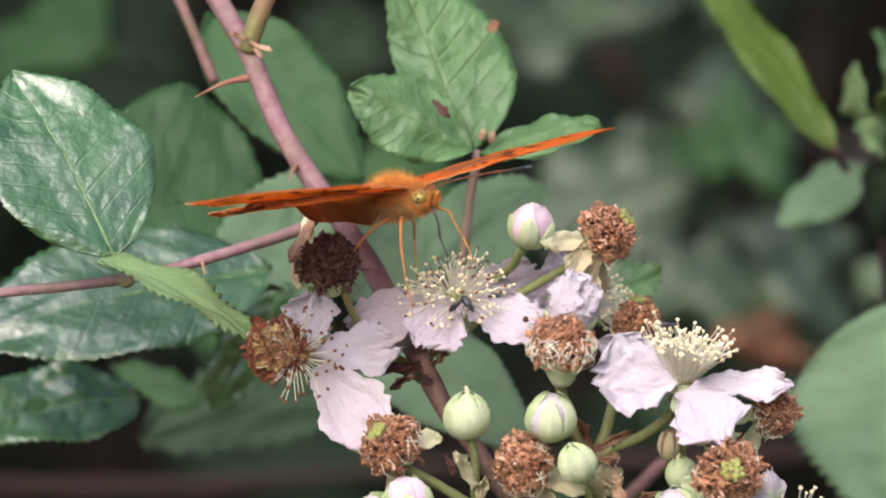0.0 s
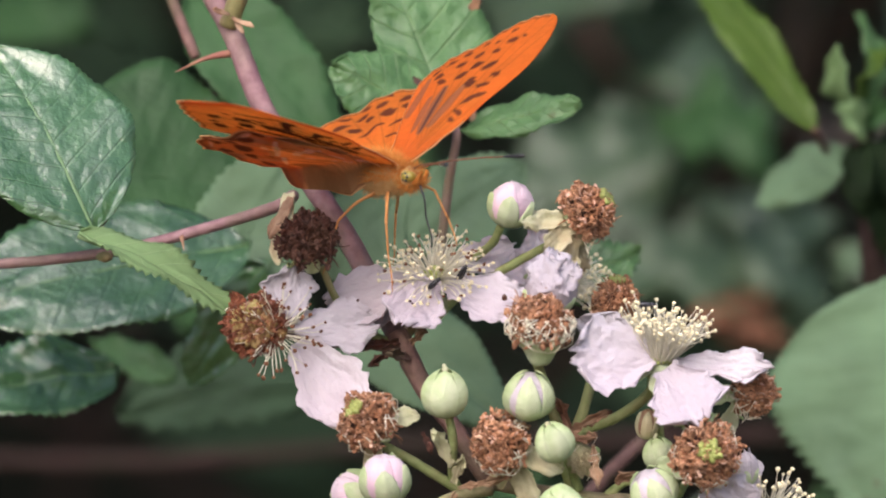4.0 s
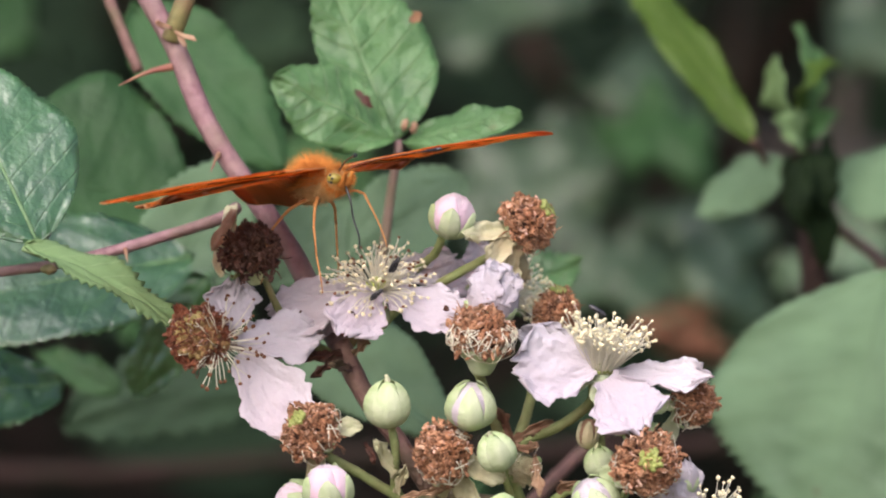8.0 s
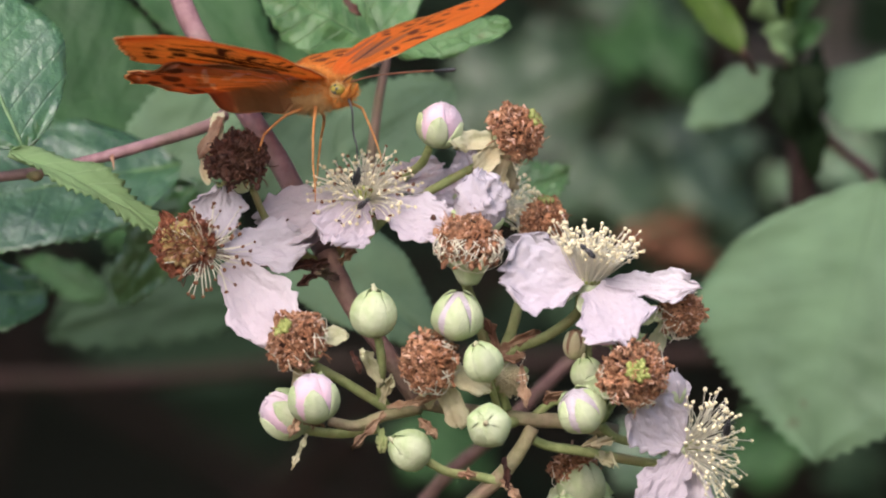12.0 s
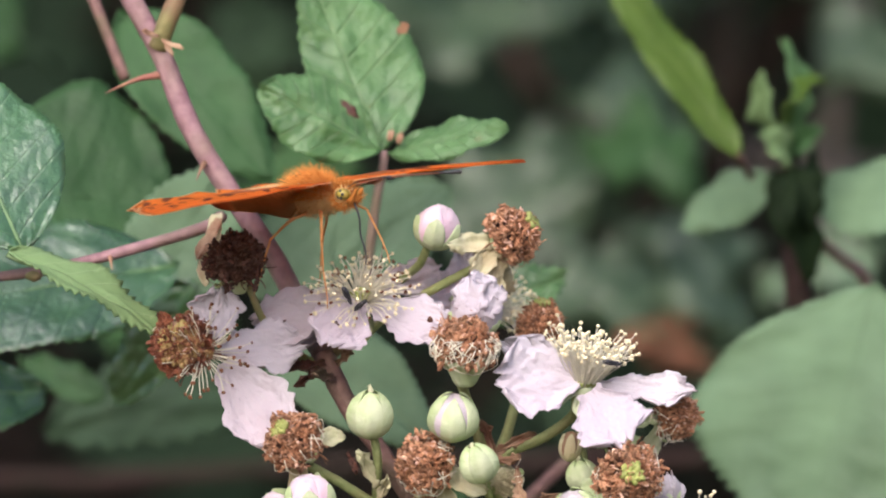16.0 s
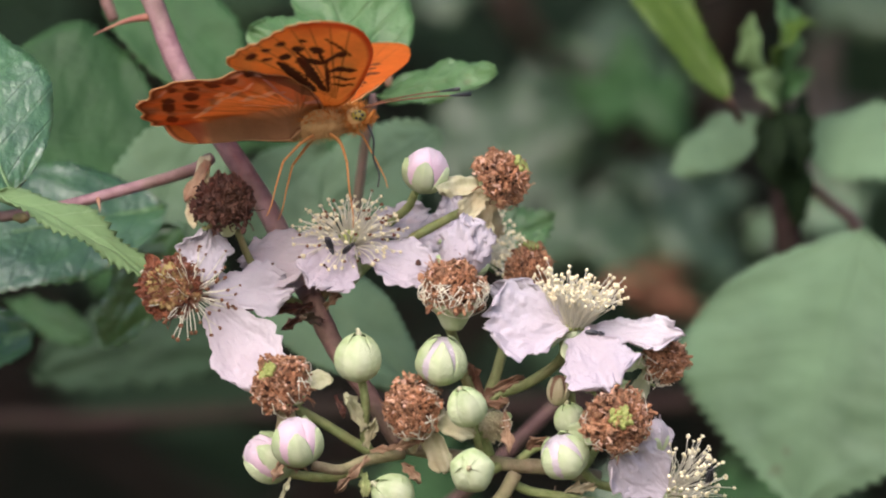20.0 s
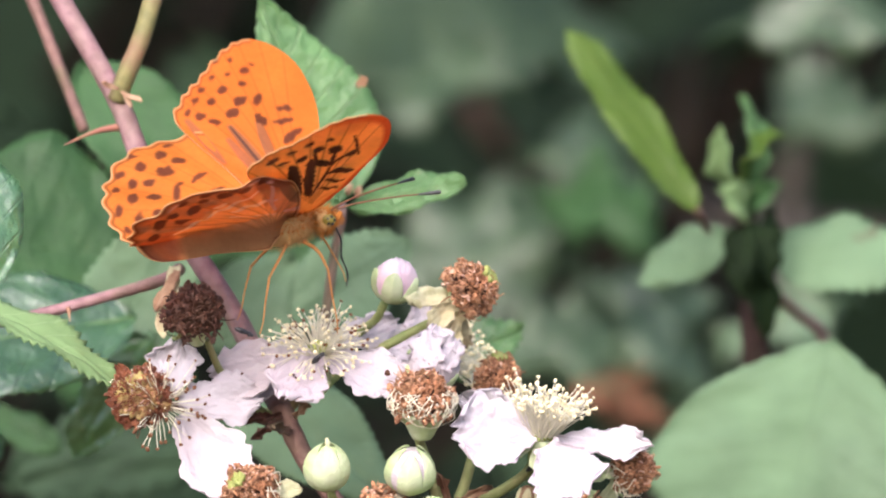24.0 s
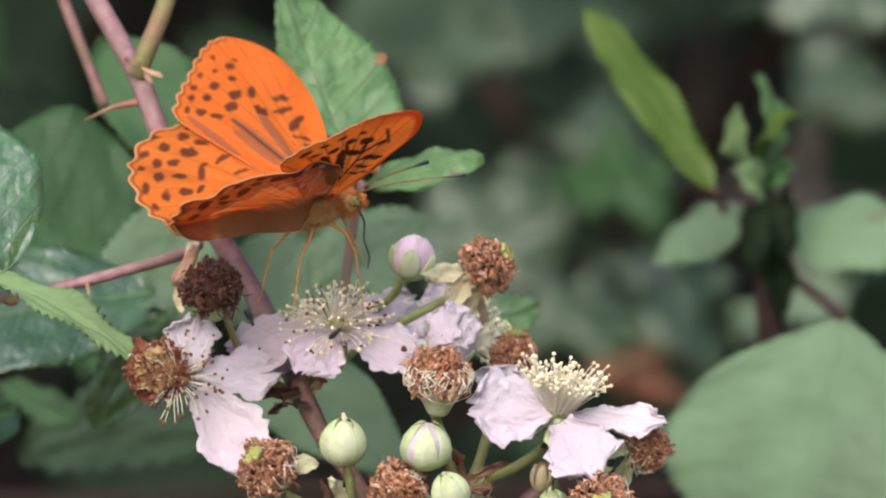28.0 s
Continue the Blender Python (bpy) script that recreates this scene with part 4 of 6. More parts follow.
            d = unit(rng.normal(size=3))
            tube(g, [p + d * r0 * 0.8, p + d * (r0 + 0.25 + 0.3 * rng.random())], 0.035, 0.01, 3, 2)
    part(name, g, mat, parent)


def bract(parent, b0, tp, w, mat=DRY_BRACT, seed=0, facing=(0.2, -1, 0.3)):
    g = Geo()
    petal_sheet(g, b0, tp, w * (0.52 if mat is DRY_BRACT else 0.7), facing, seed=seed, rows=14, cols=11, crinkle=0.6, ragged=0.45, neck=0.45, cup=0.55)
    part("bract", g, DRY_BRACT if mat is DRIED else mat, parent, "dry curled bract")


def panicle():
    ob = thing("flower_spray", (-8.08, 4, 975.22), "branching green and brown flower stalks of the bramble spray", "flower stalks")
    stalk(ob, [(-16.85, 8, 991.46), (-13.13, 6, 983.91), (-8.10, 5, 976.87), (-3.48, 3, 969.45)], 1.6, 1.25, CANE_BROWN, "peduncle", 1)
    stalk(ob, [(-3.48, 3, 969.45), (5.24, 2, 968.01), (13.53, 0, 966.93), (18.51, 0, 966.62), (26.01, 2, 965.03)], 1.05, 1.2, BRANCH, "branch", 2)
    stalk(ob, [(-16.27, -4, 966.72), (-12.14, -3, 966.05), (-8.02, -1, 967.52), (-3.06, 2, 968.47)], 0.75, 0.95, BRANCH, "branch", 3)
    stalk(ob, [(-20.62, 0, 965.45), (-14.65, 0, 964.81), (-8.85, 0, 965.67)], 0.7, 0.75, STALK, "pedicel", 4)
    stalk(ob, [(-18.36, -5, 974.83), (-14.66, -2, 972.81), (-11.36, 0, 970.72), (-7.55, 2, 968.45)], 0.7, 0.8, STALK, "pedicel", 5)
    stalk(ob, [(-9.21, -6, 979.68), (-8.54, -4, 975.77), (-8.71, 0, 971.14), (-8.04, 2, 968.62)], 0.62, 0.72, STALK, "pedicel", 6)
    stalk(ob, [(13.70, 0, 965.85), (11.89, 0, 962.53), (9.01, 0, 958.62), (5.30, 2, 955.23), (0.34, 6, 949.42)], 1.0, 1.3, BRANCH, "branch", 7)
    stalk(ob, [(-2.02, -5, 961.02), (1.29, -3, 959.25), (5.27, -1, 958.63), (9.01, 0, 957.79)], 0.6, 0.75, STALK, "pedicel", 8)
    stalk(ob, [(12.39, 1, 964.75), (15.64, 2, 963.08), (20.21, 2, 962.35), (25.20, 2, 961.46), (31.03, 3, 960.46), (35.63, 4, 960.29)], 0.7, 0.75, STALK, "branch", 9)
    stalk(ob, [(7.20, -8, 964.93), (8.96, -3, 965.90), (11.04, 0, 966.67)], 0.7, 0.8, STALK, "pedicel", 10)
    stalk(ob, [(5.83, -4, 980.38), (6.84, -2, 977.05), (8.36, -1, 972.89), (9.79, 0, 968.32)], 0.65, 0.85, STALK, "pedicel", 11)
    stalk(ob, [(6.50, -8, 973.84), (7.68, -5, 971.31), (8.54, -1, 968.34)], 0.5, 0.6, STALK, "pedicel", 12)
    stalk(ob, [(3.47, -8, 987.84), (4.99, -2, 983.66), (7.02, 2, 978.65), (8.96, 2, 972.01)], 0.7, 0.8, STALK, "pedicel", 13)
    stalk(ob, [(11.82, 4, 984.62), (10.67, 3, 980.31), (9.19, 2, 976.16), (8.54, 1, 971.20)], 0.75, 0.85, STALK, "pedicel", 14)
    stalk(ob, [(20.69, -4, 985.41), (20.09, 0, 982.46), (15.57, 2, 979.10), (10.60, 2, 977.00), (8.95, 2, 973.67)], 0.75, 0.8, STALK, "pedicel", 15)
    stalk(ob, [(21.02, -4, 985.82), (21.56, -2, 982.08), (21.41, -2, 978.77), (21.96, 0, 972.94), (22.66, 1, 967.11)], 0.75, 0.85, STALK, "pedicel", 16)
    stalk(ob, [(21.74, -4, 972.18), (20.29, -2, 969.65), (16.84, 0, 969.60), (13.94, 0, 967.51)], 0.55, 0.7, STALK, "pedicel", 17)
    stalk(ob, [(28.36, -2, 978.80), (25.93, 0, 975.44), (23.90, 1, 969.61)], 0.6, 0.75, STALK, "pedicel", 18)
    stalk(ob, [(25.54, 0, 969.64), (24.31, 0, 967.56), (22.67, 1, 965.87)], 0.6, 0.75, STALK, "pedicel", 19)
    stalk(ob, [(23.84, -4, 965.99), (25.94, -2, 964.30), (30.13, 0, 963.44), (35.45, -3, 962.71)], 0.7, 0.6, STALK, "pedicel", 20)
    stalk(ob, [(-1.59, 3, 1006.93), (-2.68, 6, 1004.69), (-5.20, 10, 1002.60), (-7.90, 12, 1000.08)], 0.6, 0.7, STALK, "pedicel", 21)
    stalk(ob, [(7.35, 4, 1005.26), (3.01, 6, 1003.01), (-2.01, 9, 1000.25), (-7.05, 11, 997.57), (-12.08, 10, 992.53)], 0.62, 0.75, STALK, "pedicel", 22)
    stalk(ob, [(-11.19, 3, 998.83), (-12.47, 6, 995.06), (-15.43, 9, 991.28)], 0.7, 0.9, TWIG_GREEN, "pedicel", 23)
    stalk(ob, [(-27.63, -2, 1000.92), (-25.40, 4, 995.91), (-21.28, 8, 991.71), (-16.26, 9, 989.19)], 0.5, 0.7, STALK, "pedicel", 24)
    stalk(ob, [(-33.34, 4, 991.31), (-27.96, 7, 990.04), (-22.13, 9, 990.02), (-16.26, 9, 988.77)], 0.7, 0.9, CANE_BROWN, "pedicel", 25)
    for k, (b0, tp, w, mt) in enumerate([
            ((-16.65, 6, 990.04), (-22.86, 2, 989.07), 1.8, DRIED_DARK), ((-17.47, 5, 988.80), (-21.19, 2, 986.32), 1.5, DRIED_DARK),
            ((-15.38, 5, 987.54), (-18.67, 0, 988.42), 2.0, CANE_BROWN), ((-14.56, 6, 990.04), (-12.02, 2, 992.57), 2.2, DRY_BRACT),
            ((-8.87, -2, 972.01), (-11.76, -5, 977.42), 2.4, SEPAL_PALE), ((-8.52, -2, 969.53), (-7.04, -4, 973.71), 1.8, SEPAL_PALE),
            ((-8.01, -3, 967.89), (-12.94, -5, 962.54), 2.0, DRY_BRACT), ((-7.60, -3, 968.72), (-0.58, -5, 970.03), 1.8, DRY_BRACT),
            ((-3.05, -2, 967.07), (-0.55, -3, 964.20), 2.4, DRY_BRACT), ((-8.84, -2, 965.38), (-8.40, -4, 961.96), 2.0, STALK),
            ((-19.54, -6, 964.77), (-21.79, -9, 959.55), 0.8, SEPAL_PALE), ((-20.49, -10, 967.58), (-22.08, -13, 964.35), 1.8, DRIED),
            ((-19.93, -9, 966.73), (-17.01, -11, 965.97), 1.6, DRIED), ((8.91, -3, 976.24), (6.65, -4, 981.62), 2.0, DRY_BRACT),
            ((8.91, -3, 977.07), (14.67, -5, 980.02), 2.4, DRY_BRACT), ((8.91, -4, 975.85), (13.02, -7, 975.91), 2.2, DRIED),
            ((11.80, -5, 975.05), (12.47, -7, 968.90), 2.0, DRIED), ((15.56, -3, 969.65), (17.59, -6, 970.96), 1.8, DRIED),
            ((9.00, -2, 958.01), (11.89, -5, 954.97), 1.9, DRY_BRACT), ((9.40, -2, 961.33), (10.08, -3, 956.39), 1.2, DRIED_DARK),
            ((2.78, -4, 958.87), (5.42, -5, 958.74), 1.3, DRIED), ((25.05, -6, 963.98), (20.88, -9, 963.21), 2.2, SEPAL_PALE),
            ((23.46, -3, 961.41), (25.73, -6, 960.26), 2.6, SEPAL_PALE), ((25.82, -6, 977.19), (24.11, -9, 978.05), 2.0, SEPAL),
            ((29.15, -4, 979.66), (26.62, -7, 978.04), 3.2, SEPAL), ((-13.01, -4, 976.99), (-11.74, -6, 973.72), 0.8, DRIED_DARK)]):
        bract(ob, b0, tp, w, mt, 200 + k)


def blossoms():
    F = (0, -1, 0.35)
    flower("open white bramble flower with cream stamens, under the butterfly", (-11.17, 0, 999.42), (-0.05, -0.62, 0.8), [
        ((-11.82, -2, 999.08), (-15.91, -8, 992.46), 9.6, (0, -1, 0.45)),
        ((-9.99, -1, 998.58), (1.50, -5, 994.68), 8.6, (0.1, -1, 0.6)),
        ((-13.02, 2, 999.08), (-26.92, 5, 995.07), 9.5, (-0.1, -1, 0.5)),
        ((-14.56, 6, 997.57), (-27.58, 9, 990.44), 7.0, (-0.2, -1, 0.3)),
        ((-10.04, 6, 1000.42), (0.17, 14, 1003.62), 6.5, (0.1, -0.8, 0.7))], n=170, length=7.6, spread=1.5, seed=3, size=0.25, lo=0.0, crinkle=0.45, spent=0.25)
    specks = thing("petal_specks", (-15.4, -9, 996.0), "tiny dark specks and a brown nick on the white petals", "specks", kind="stuff")
    g = Geo()
    rng = np.random.default_rng(77)
    for p, r in (((-22.37, -8.4, 996.27), 0.22), ((-14.75, -8.6, 996.11), 0.3), ((-14.42, -8.8, 995.77), 0.2), ((-1.00, -6.4, 996.68), 0.5)):
        crumb(g, p, r, rng, 1.2)
    part("speck", g, DRIED_DARK, specks)
    flower("half-shed white bramble flower with browning stamens", (-34.4, -5, 991.6), (0.35, -0.9, 0.0), [
        ((-32.93, -3, 993.01), (-32.15, -1, 1000.42), 7.4, F),
        ((-31.96, -2, 991.76), (-19.94, 2, 992.57), 8.2, F),
        ((-31.29, -2, 990.10), (-22.77, -4, 978.47), 11.0, F)], n=52, length=6.9, spread=1.4, seed=4, anther=ANTHER_BROWN, filament=FILAMENT, heart=CARPEL_OCHRE, size=0.27, sepals=3, core=0.8, crinkle=0.45)
    faded("brown withered half of the shed flower with an ochre heart", (-37.4, -5, 992.4), (-0.15, -0.96, 0.15), 4.5, RUST, 8, 0.5, 8, True, ((0.75, 2.7), (0.95, 3.5), (0.7, 4.5)), sep_mat=RUST, hang=0.0, sep_width=0.45, n=1000, heart=CARPEL_OCHRE, heart_size=2.1)
    flower("fresh white and pink bramble flower with cream stamens", (21.66, -6, 986.97), (0.16, -0.3, 1), [
        ((20.74, -7, 987.81), (8.93, -11, 987.51), 12.0, (-0.2, -1, 0.35)),
        ((22.21, -8, 985.83), (27.59, -13, 978.60), 11.5, (0, -1, 0.55)),
        ((23.75, -5, 986.79), (37.66, -7, 985.82), 6.0, (0.2, -0.8, 0.8)),
        ((21.30, -2, 988.02), (10.10, 2, 992.57), 6.0, (-0.2, -0.8, 0.6))], n=200, length=9.4, spread=0.82, seed=5, size=0.28, lo=0.0, crinkle=0.55)
    flower("white bramble flower turned aside, stamens spread", (36.34, -4, 962.74), (0.85, -0.4, 0.1), [
        ((35.65, -5, 963.34), (28.29, -8, 968.99), 9.5, (-0.2, -1, 0.2)),
        ((35.99, -5, 961.69), (30.01, -8, 953.33), 7.5, (-0.2, -1, 0.1)),
        ((36.67, -4, 961.09), (37.49, -6, 952.06), 6.0, (0.1, -1, 0.1)),
        ((35.19, -3, 964.36), (34.35, -2, 973.69), 3.8, (0.2, -1, 0.1))], n=140, length=9.2, spread=1.2, seed=6, size=0.27, lo=0.0, crinkle=0.5)
    flower("pale bramble flower half hidden behind the stalks", (7.45, 24, 998.22), (0.6, -0.2, 0.35), [
        ((6.60, 24, 999.24), (-1.19, 26, 1000.08), 8.0, F),
        ((6.95, 25, 1000.08), (3.90, 28, 1006.88), 6.0, F)], n=170, length=9.0, spread=1.25, seed=7, anther=ANTHER, size=0.3, sepals=2)
    opening = bud("white bud opening, petals crumpled", (5.72, -9, 997.93), (0.1, -0.3, 1), 3.9, 0.45, 4.1, PETAL_WHITE, SEPAL, 3)
    for k, (b0, tp, w, f) in enumerate((((4.9, -13.0, 997.4), (4.6, -11.2, 1002.6), 5.0, (-0.2, -0.8, 0.75)), ((7.0, -12.6, 997.2), (8.6, -10.4, 1001.8), 4.6, (0.3, -0.8, 0.7)), ((5.6, -11.5, 999.6), (6.2, -8.0, 1003.4), 5.2, (0, -0.7, 0.9)))):
        g = Geo()
        petal_sheet(g, b0, tp, w, f, seed=90 + k, crinkle=0.4, cup=-0.15, rows=20, cols=21, ragged=0.6, neck=0.5)
        part("petal", g, PETAL_WHITE, opening, "white crumpled petal")

    S = "brown shrivelled bramble flower head"
    faded("almost black withered flower head under the butterfly", (-29.55, -6, 1004.65), (-0.12, -0.45, 0.9), 4.4, DRIED_DARK, 11, 0.98, 8, False, ((0.6, 5.2),), sep_mat=STALK, thread_mat=DRIED_DARK)
    faded(S + " on a bent stalk with pale sepals", (10.85, 2, 1009.10), (0.75, -0.3, 0.5), 4.1, DRIED, 12, 1.0, 22, True, ((1.2, 1.2), (1.0, 2.0), (1.3, 2.8), (1.1, 3.6), (1.1, 4.6)), thread_mat=DRIED, hang=0.9, frill=0.7)
    faded(S + " with looped cream threads", (4.30, -12, 992.81), (0.02, -0.3, 1), 4.5, DRIED, 13, 1.05, 80, False, (), sep_mat=SEPAL, thread_len=0.6, cup=0.7, neck_width=0.88)
    faded(S + " behind the fresh flower", (15.44, 10, 995.72), (0.1, -0.2, 1), 3.4, DRIED, 14, 1.1, 12, True, ((0.8, 0.5), (0.8, 3.5)), thread_mat=DRIED)
    faded(S + " with one pale sepal", (-20.72, -8, 978.53), (-0.6, -0.6, 0.55), 4.3, DRIED, 15, 0.95, 20, True, ((1.5, 0.1), (0.8, 3.0)))
    faded(S + " with cream threads and pale sepals", (-1.49, -8, 975.22), (-0.55, -0.75, 0.25), 4.3, DRIED, 16, 0.95, 46, False, ((1.3, 0.3), (1.1, 1.3), (0.9, 5.6)), sep_mat=SEPAL_PALE)
    faded(S + " with a green middle", (28.27, -12, 973.79), (0.12, -0.95, 0.15), 4.8, DRIED, 17, 0.9, 26, True, ((0.9, 2.2), (0.8, 4.0)), sep_mat=SEPAL)
    faded(S + " trailing long cream threads", (35.20, -2, 983.02), (0.75, -0.5, 0.1), 3.5, DRIED, 18, 0.95, 60, False, ((1.2, 3.2), (1.0, 1.8), (1.2, 4.4)), sep_mat=SEPAL, thread_len=1.4)
    faded("dull brown flower head low in the spray", (19.91, 10, 959.23), (-0.1, -0.5, 0.8), 3.4, DRIED, 19, 0.9, 8, False, ((1.0, 0.4), (1.0, 3.0)), sep_mat=SEPAL)
    faded("small grey withered flower head", (10.64, -4, 972.99), (-0.6, -0.4, -0.4), 2.2, SEPAL_PALE, 20, 1.2, 18, False, (), thread_len=1.4)

    bud("pinkish white bud cupped in green sepals", (0.00, 0, 1010.25), (0.22, -0.22, 1), 3.35, 0.66, 3.5, PETAL_PINK, SEPAL, 21)
    bud("round closed green bud on a thin stalk", (-9.70, -8, 982.51), (0.02, -0.18, 1), 3.35, 1.0, 3.5, PETAL, SEPAL, 22)
    bud("round green bud just showing white petals", (2.57, -10, 982.29), (0.05, -0.45, 0.85), 3.7, 0.95, 3.6, PETAL, SEPAL, 23)
    bud("small round green bud", (6.28, -12, 975.53), (-0.35, -0.35, 0.9), 2.8, 1.0, None, PETAL, SEPAL, 24)
    bud("pink and white bud opening from pale sepals", (-18.42, -12, 970.26), (-0.15, -0.4, 0.95), 3.7, 0.74, 3.8, PETAL_PINK, SEPAL, 25)
    bud("pale green and pink bud behind another", (-22.76, -2, 967.64), (-0.75, -0.2, 0.55), 3.7, 0.8, 3.9, PETAL_PINK, SEPAL, 26)
    bud("closed green bud on a curved stalk", (-4.34, -6, 962.52), (-0.8, -0.35, 0.45), 3.0, 1.0, None, PETAL, SEPAL, 27)
    bud("closed green bud seen end-on", (7.17, -14, 966.31), (-0.15, -0.97, 0.15), 3.1, 1.0, 2.9, PETAL, SEPAL, 28)
    bud("green bud with pale split sepals", (20.68, -10, 968.50), (-0.35, -0.5, 0.75), 3.5, 0.9, 3.4, PETAL, SEPAL, 29)
    bud("small smooth green bud", (21.57, -4, 973.83), (-0.2, -0.25, 0.9), 2.35, 1.0, 2.3, PETAL, SEPAL, 30)
    bud("narrow withered yellow-green bud", (19.83, -3, 978.11), (0.12, -0.2, 1), 1.6, 0.8, 2.3, DRY_BRACT, SEPAL_PALE, 31)
    bud("green bud hanging low in the spray", (21.01, 10, 957.06), (0.05, -0.3, 1), 3.5, 1.0, None, PETAL, SEPAL, 32)
    bud("green bud at the foot of the spray", (18.24, 0, 952.86), (0, -0.2, 1), 2.8, 1.0, None, PETAL, SEPAL, 33)
    bud("tiny white bud beside the turned flower", (34.33, -3, 971.56), (0.0, -0.2, 1), 1.7, 0.5, 2.6, PETAL, SEPAL, 34)


# ---- hedge leaves behind ----
def behind():
    up = (0.0, -0.8, 0.7)
    far_leaf("large dull green leaf blurred by distance", LEAF_SHEEN, (-17.03, 627, 1053.07), (51.77, 684, 1061.44), 49.1, up, 71)
    far_leaf("grey-green leaf in the depth of the hedge", LEAF_SHEEN, (6.44, 570, 1002.41), (32.03, 589, 1033.77), 31.1, up, 72)
    far_leaf("dark green leaf in the shade", FOLIAGE_SHADE, (-46.46, 570, 1042.66), (-28.06, 570, 1057.62), 25.3, up, 75)
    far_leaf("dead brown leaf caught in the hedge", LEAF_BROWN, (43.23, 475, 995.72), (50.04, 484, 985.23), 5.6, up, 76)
    far_leaf("mid green leaf in the hedge", FOLIAGE_SHADE, (18.74, 532, 979.79), (39.42, 551, 970.49), 20.6, up, 78)
    far_leaf("dark green leaf in the shade", LEAF_DARK, (-37.63, 361, 987.70), (-61.00, 380, 993.84), 22.1, up, 79)
    far_leaf("dark green leaf in the shade", LEAF_DARK, (-33.03, 456, 1026.19), (-15.50, 437, 1011.94), 22.4, up, 80)
    far_leaf("small green leaf low in the hedge", LEAF_DARK, (55.00, 437, 945.90), (67.39, 456, 952.99), 15.7, up, 81)
    far_leaf("pale blurred leaf deep in the hedge", FOLIAGE_SHADE, (87.39, 570, 938.88), (78.19, 570, 950.28), 16.1, up, 82)
    far_leaf("dark green leaf in the shade", LEAF_DARK, (-9.13, 456, 954.47), (10.43, 456, 943.60), 22.5, up, 83)
    # Pale leaf added where blurred patches of light show through the hedge.
    far_leaf("pale green leaf added in place of bright patches at the hedge edge", LEAF_SHEEN, (66.79, 420, 1062.83), (100.51, 430, 1059.28), 19, up, 84)
    far_leaf("mid green leaf under the spray", LEAF_SHEEN, (51.86, 361, 937.73), (29.45, 380, 953.62), 16.6, up, 85)
    far_leaf("soft grey-green leaf in the hedge", LEAF_SHEEN, (29.19, 520, 1039.78), (50.98, 540, 1028.75), 22.8933, up, 91)
    far_leaf("mid green leaf in the hedge", LEAF_DARK, (48.70, 450, 1018.81), (28.44, 470, 1030.03), 16.9, up, 92)
    far_leaf("soft grey-green leaf in the hedge", LEAF_SHEEN, (20.79, 540, 993.72), (44.51, 560, 1003.87), 20.4, up, 93)
    far_leaf("soft grey-green leaf in the hedge", LEAF_SHEEN, (39.52, 480, 1014.73), (59.84, 500, 993.68), 27.72, up, 94)
    far_leaf("dead brown leaf caught in the hedge", LEAF_BROWN, (35.73, 400, 994.61), (43.85, 410, 985.53), 4.6, up, 95)
    far_leaf("dull leaf in the depth of the hedge", LEAF_SHEEN, (23.41, 600, 1056.56), (0.04, 620, 1052.48), 30.8, up, 96)
    far_leaf("dark green leaf in the shade", LEAF_DARK, (-78.94, 420, 1047.85), (-101.32, 440, 1050.59), 33.28, up, 97)
    far_leaf("dull leaf in the depth of the hedge", LEAF_SHEEN, (83.28, 640, 1045.50), (96.10, 660, 1055.48), 28.5333, up, 99)
    far_leaf("soft grey-green leaf in the hedge", LEAF_SHEEN, (83.13, 420, 1010.91), (62.06, 430, 998.18), 16, up, 102)
    tw = thing("hedge_twig", (24.44, 1000, 1050.14), "dead brown twig deep in the hedge", "twig")
    g = Geo()
    tube(g, [(6.39, 1000, 1083.47), (16.11, 1000, 1065.42), (23.06, 1000, 1054.31), (31.64, 1020, 1044.94)], 3.0, 2.2, 7, 16)
    part("stem", g, CANE_BROWN, tw)
    tw = thing("hedge_twig", (85.56, 1000, 1033.47), "grey weathered horizontal cane deep in the hedge", "twig")
    g = Geo()
    tube(g, [(30.48, 1040, 1041.06), (65.24, 1020, 1037.94), (88.33, 1000, 1031.39), (127.22, 1000, 1027.92)], 3.6, 4.2, 7, 16)
    part("stem", g, CANE_GREY, tw)
    for pts, r in (([(73.76, 1000, 1078.26), (71.20, 1010, 1061.84), (68.59, 1020, 1039.69)], 3.4), ([(82.44, 700, 1019.88), (80.11, 705, 1004.01), (78.38, 710, 985.60)], 2.6), ([(101.48, 900, 1072.34), (93.37, 900, 1045.69), (96.09, 905, 1011.02)], 3.0)):
        tw = thing("hedge_twig", pts[1], "grey weathered upright cane deep in the hedge", "twig")
        g = Geo()
        tube(g, pts, r, r * 0.9, 7, 16)
        part("stem", g, CANE_GREY, tw)


# ---- butterfly (its own space: x forward, y to its left, z up) ----
FORE = [(0, 1.6), (9, 6.6), (20, 10.4), (28.5, 11.0), (34.6, 9.3), (37.9, 6.4), (37.2, 3.0), (34.8, -0.6), (31.6, -4.3), (28.6, -7.8), (24, -10.4), (12, -7.2), (0, -3.0)]
HIND = [(0, 0.5), (8, 2.7), (16.4, 2.4), (22, -1.6), (24.0, -7.7), (23.6, -13.4), (20.8, -18.2), (16.4, -21.4), (11.4, -23.0), (7, -22.8), (3.6, -20.4), (1.8, -11), (0, -4)]
ORANGE = np.array([0.86, 0.235, 0.030])
UNDER_FORE = np.array([1.0, 0.62, 0.17])
BLACK = np.array([0.055, 0.018, 0.010])


def outline(ctrl, n):
    p = np.array(ctrl, float)
    k = len(p)
    out = []
    for s in np.linspace(0, k, n, endpoint=False):
        i = int(s)
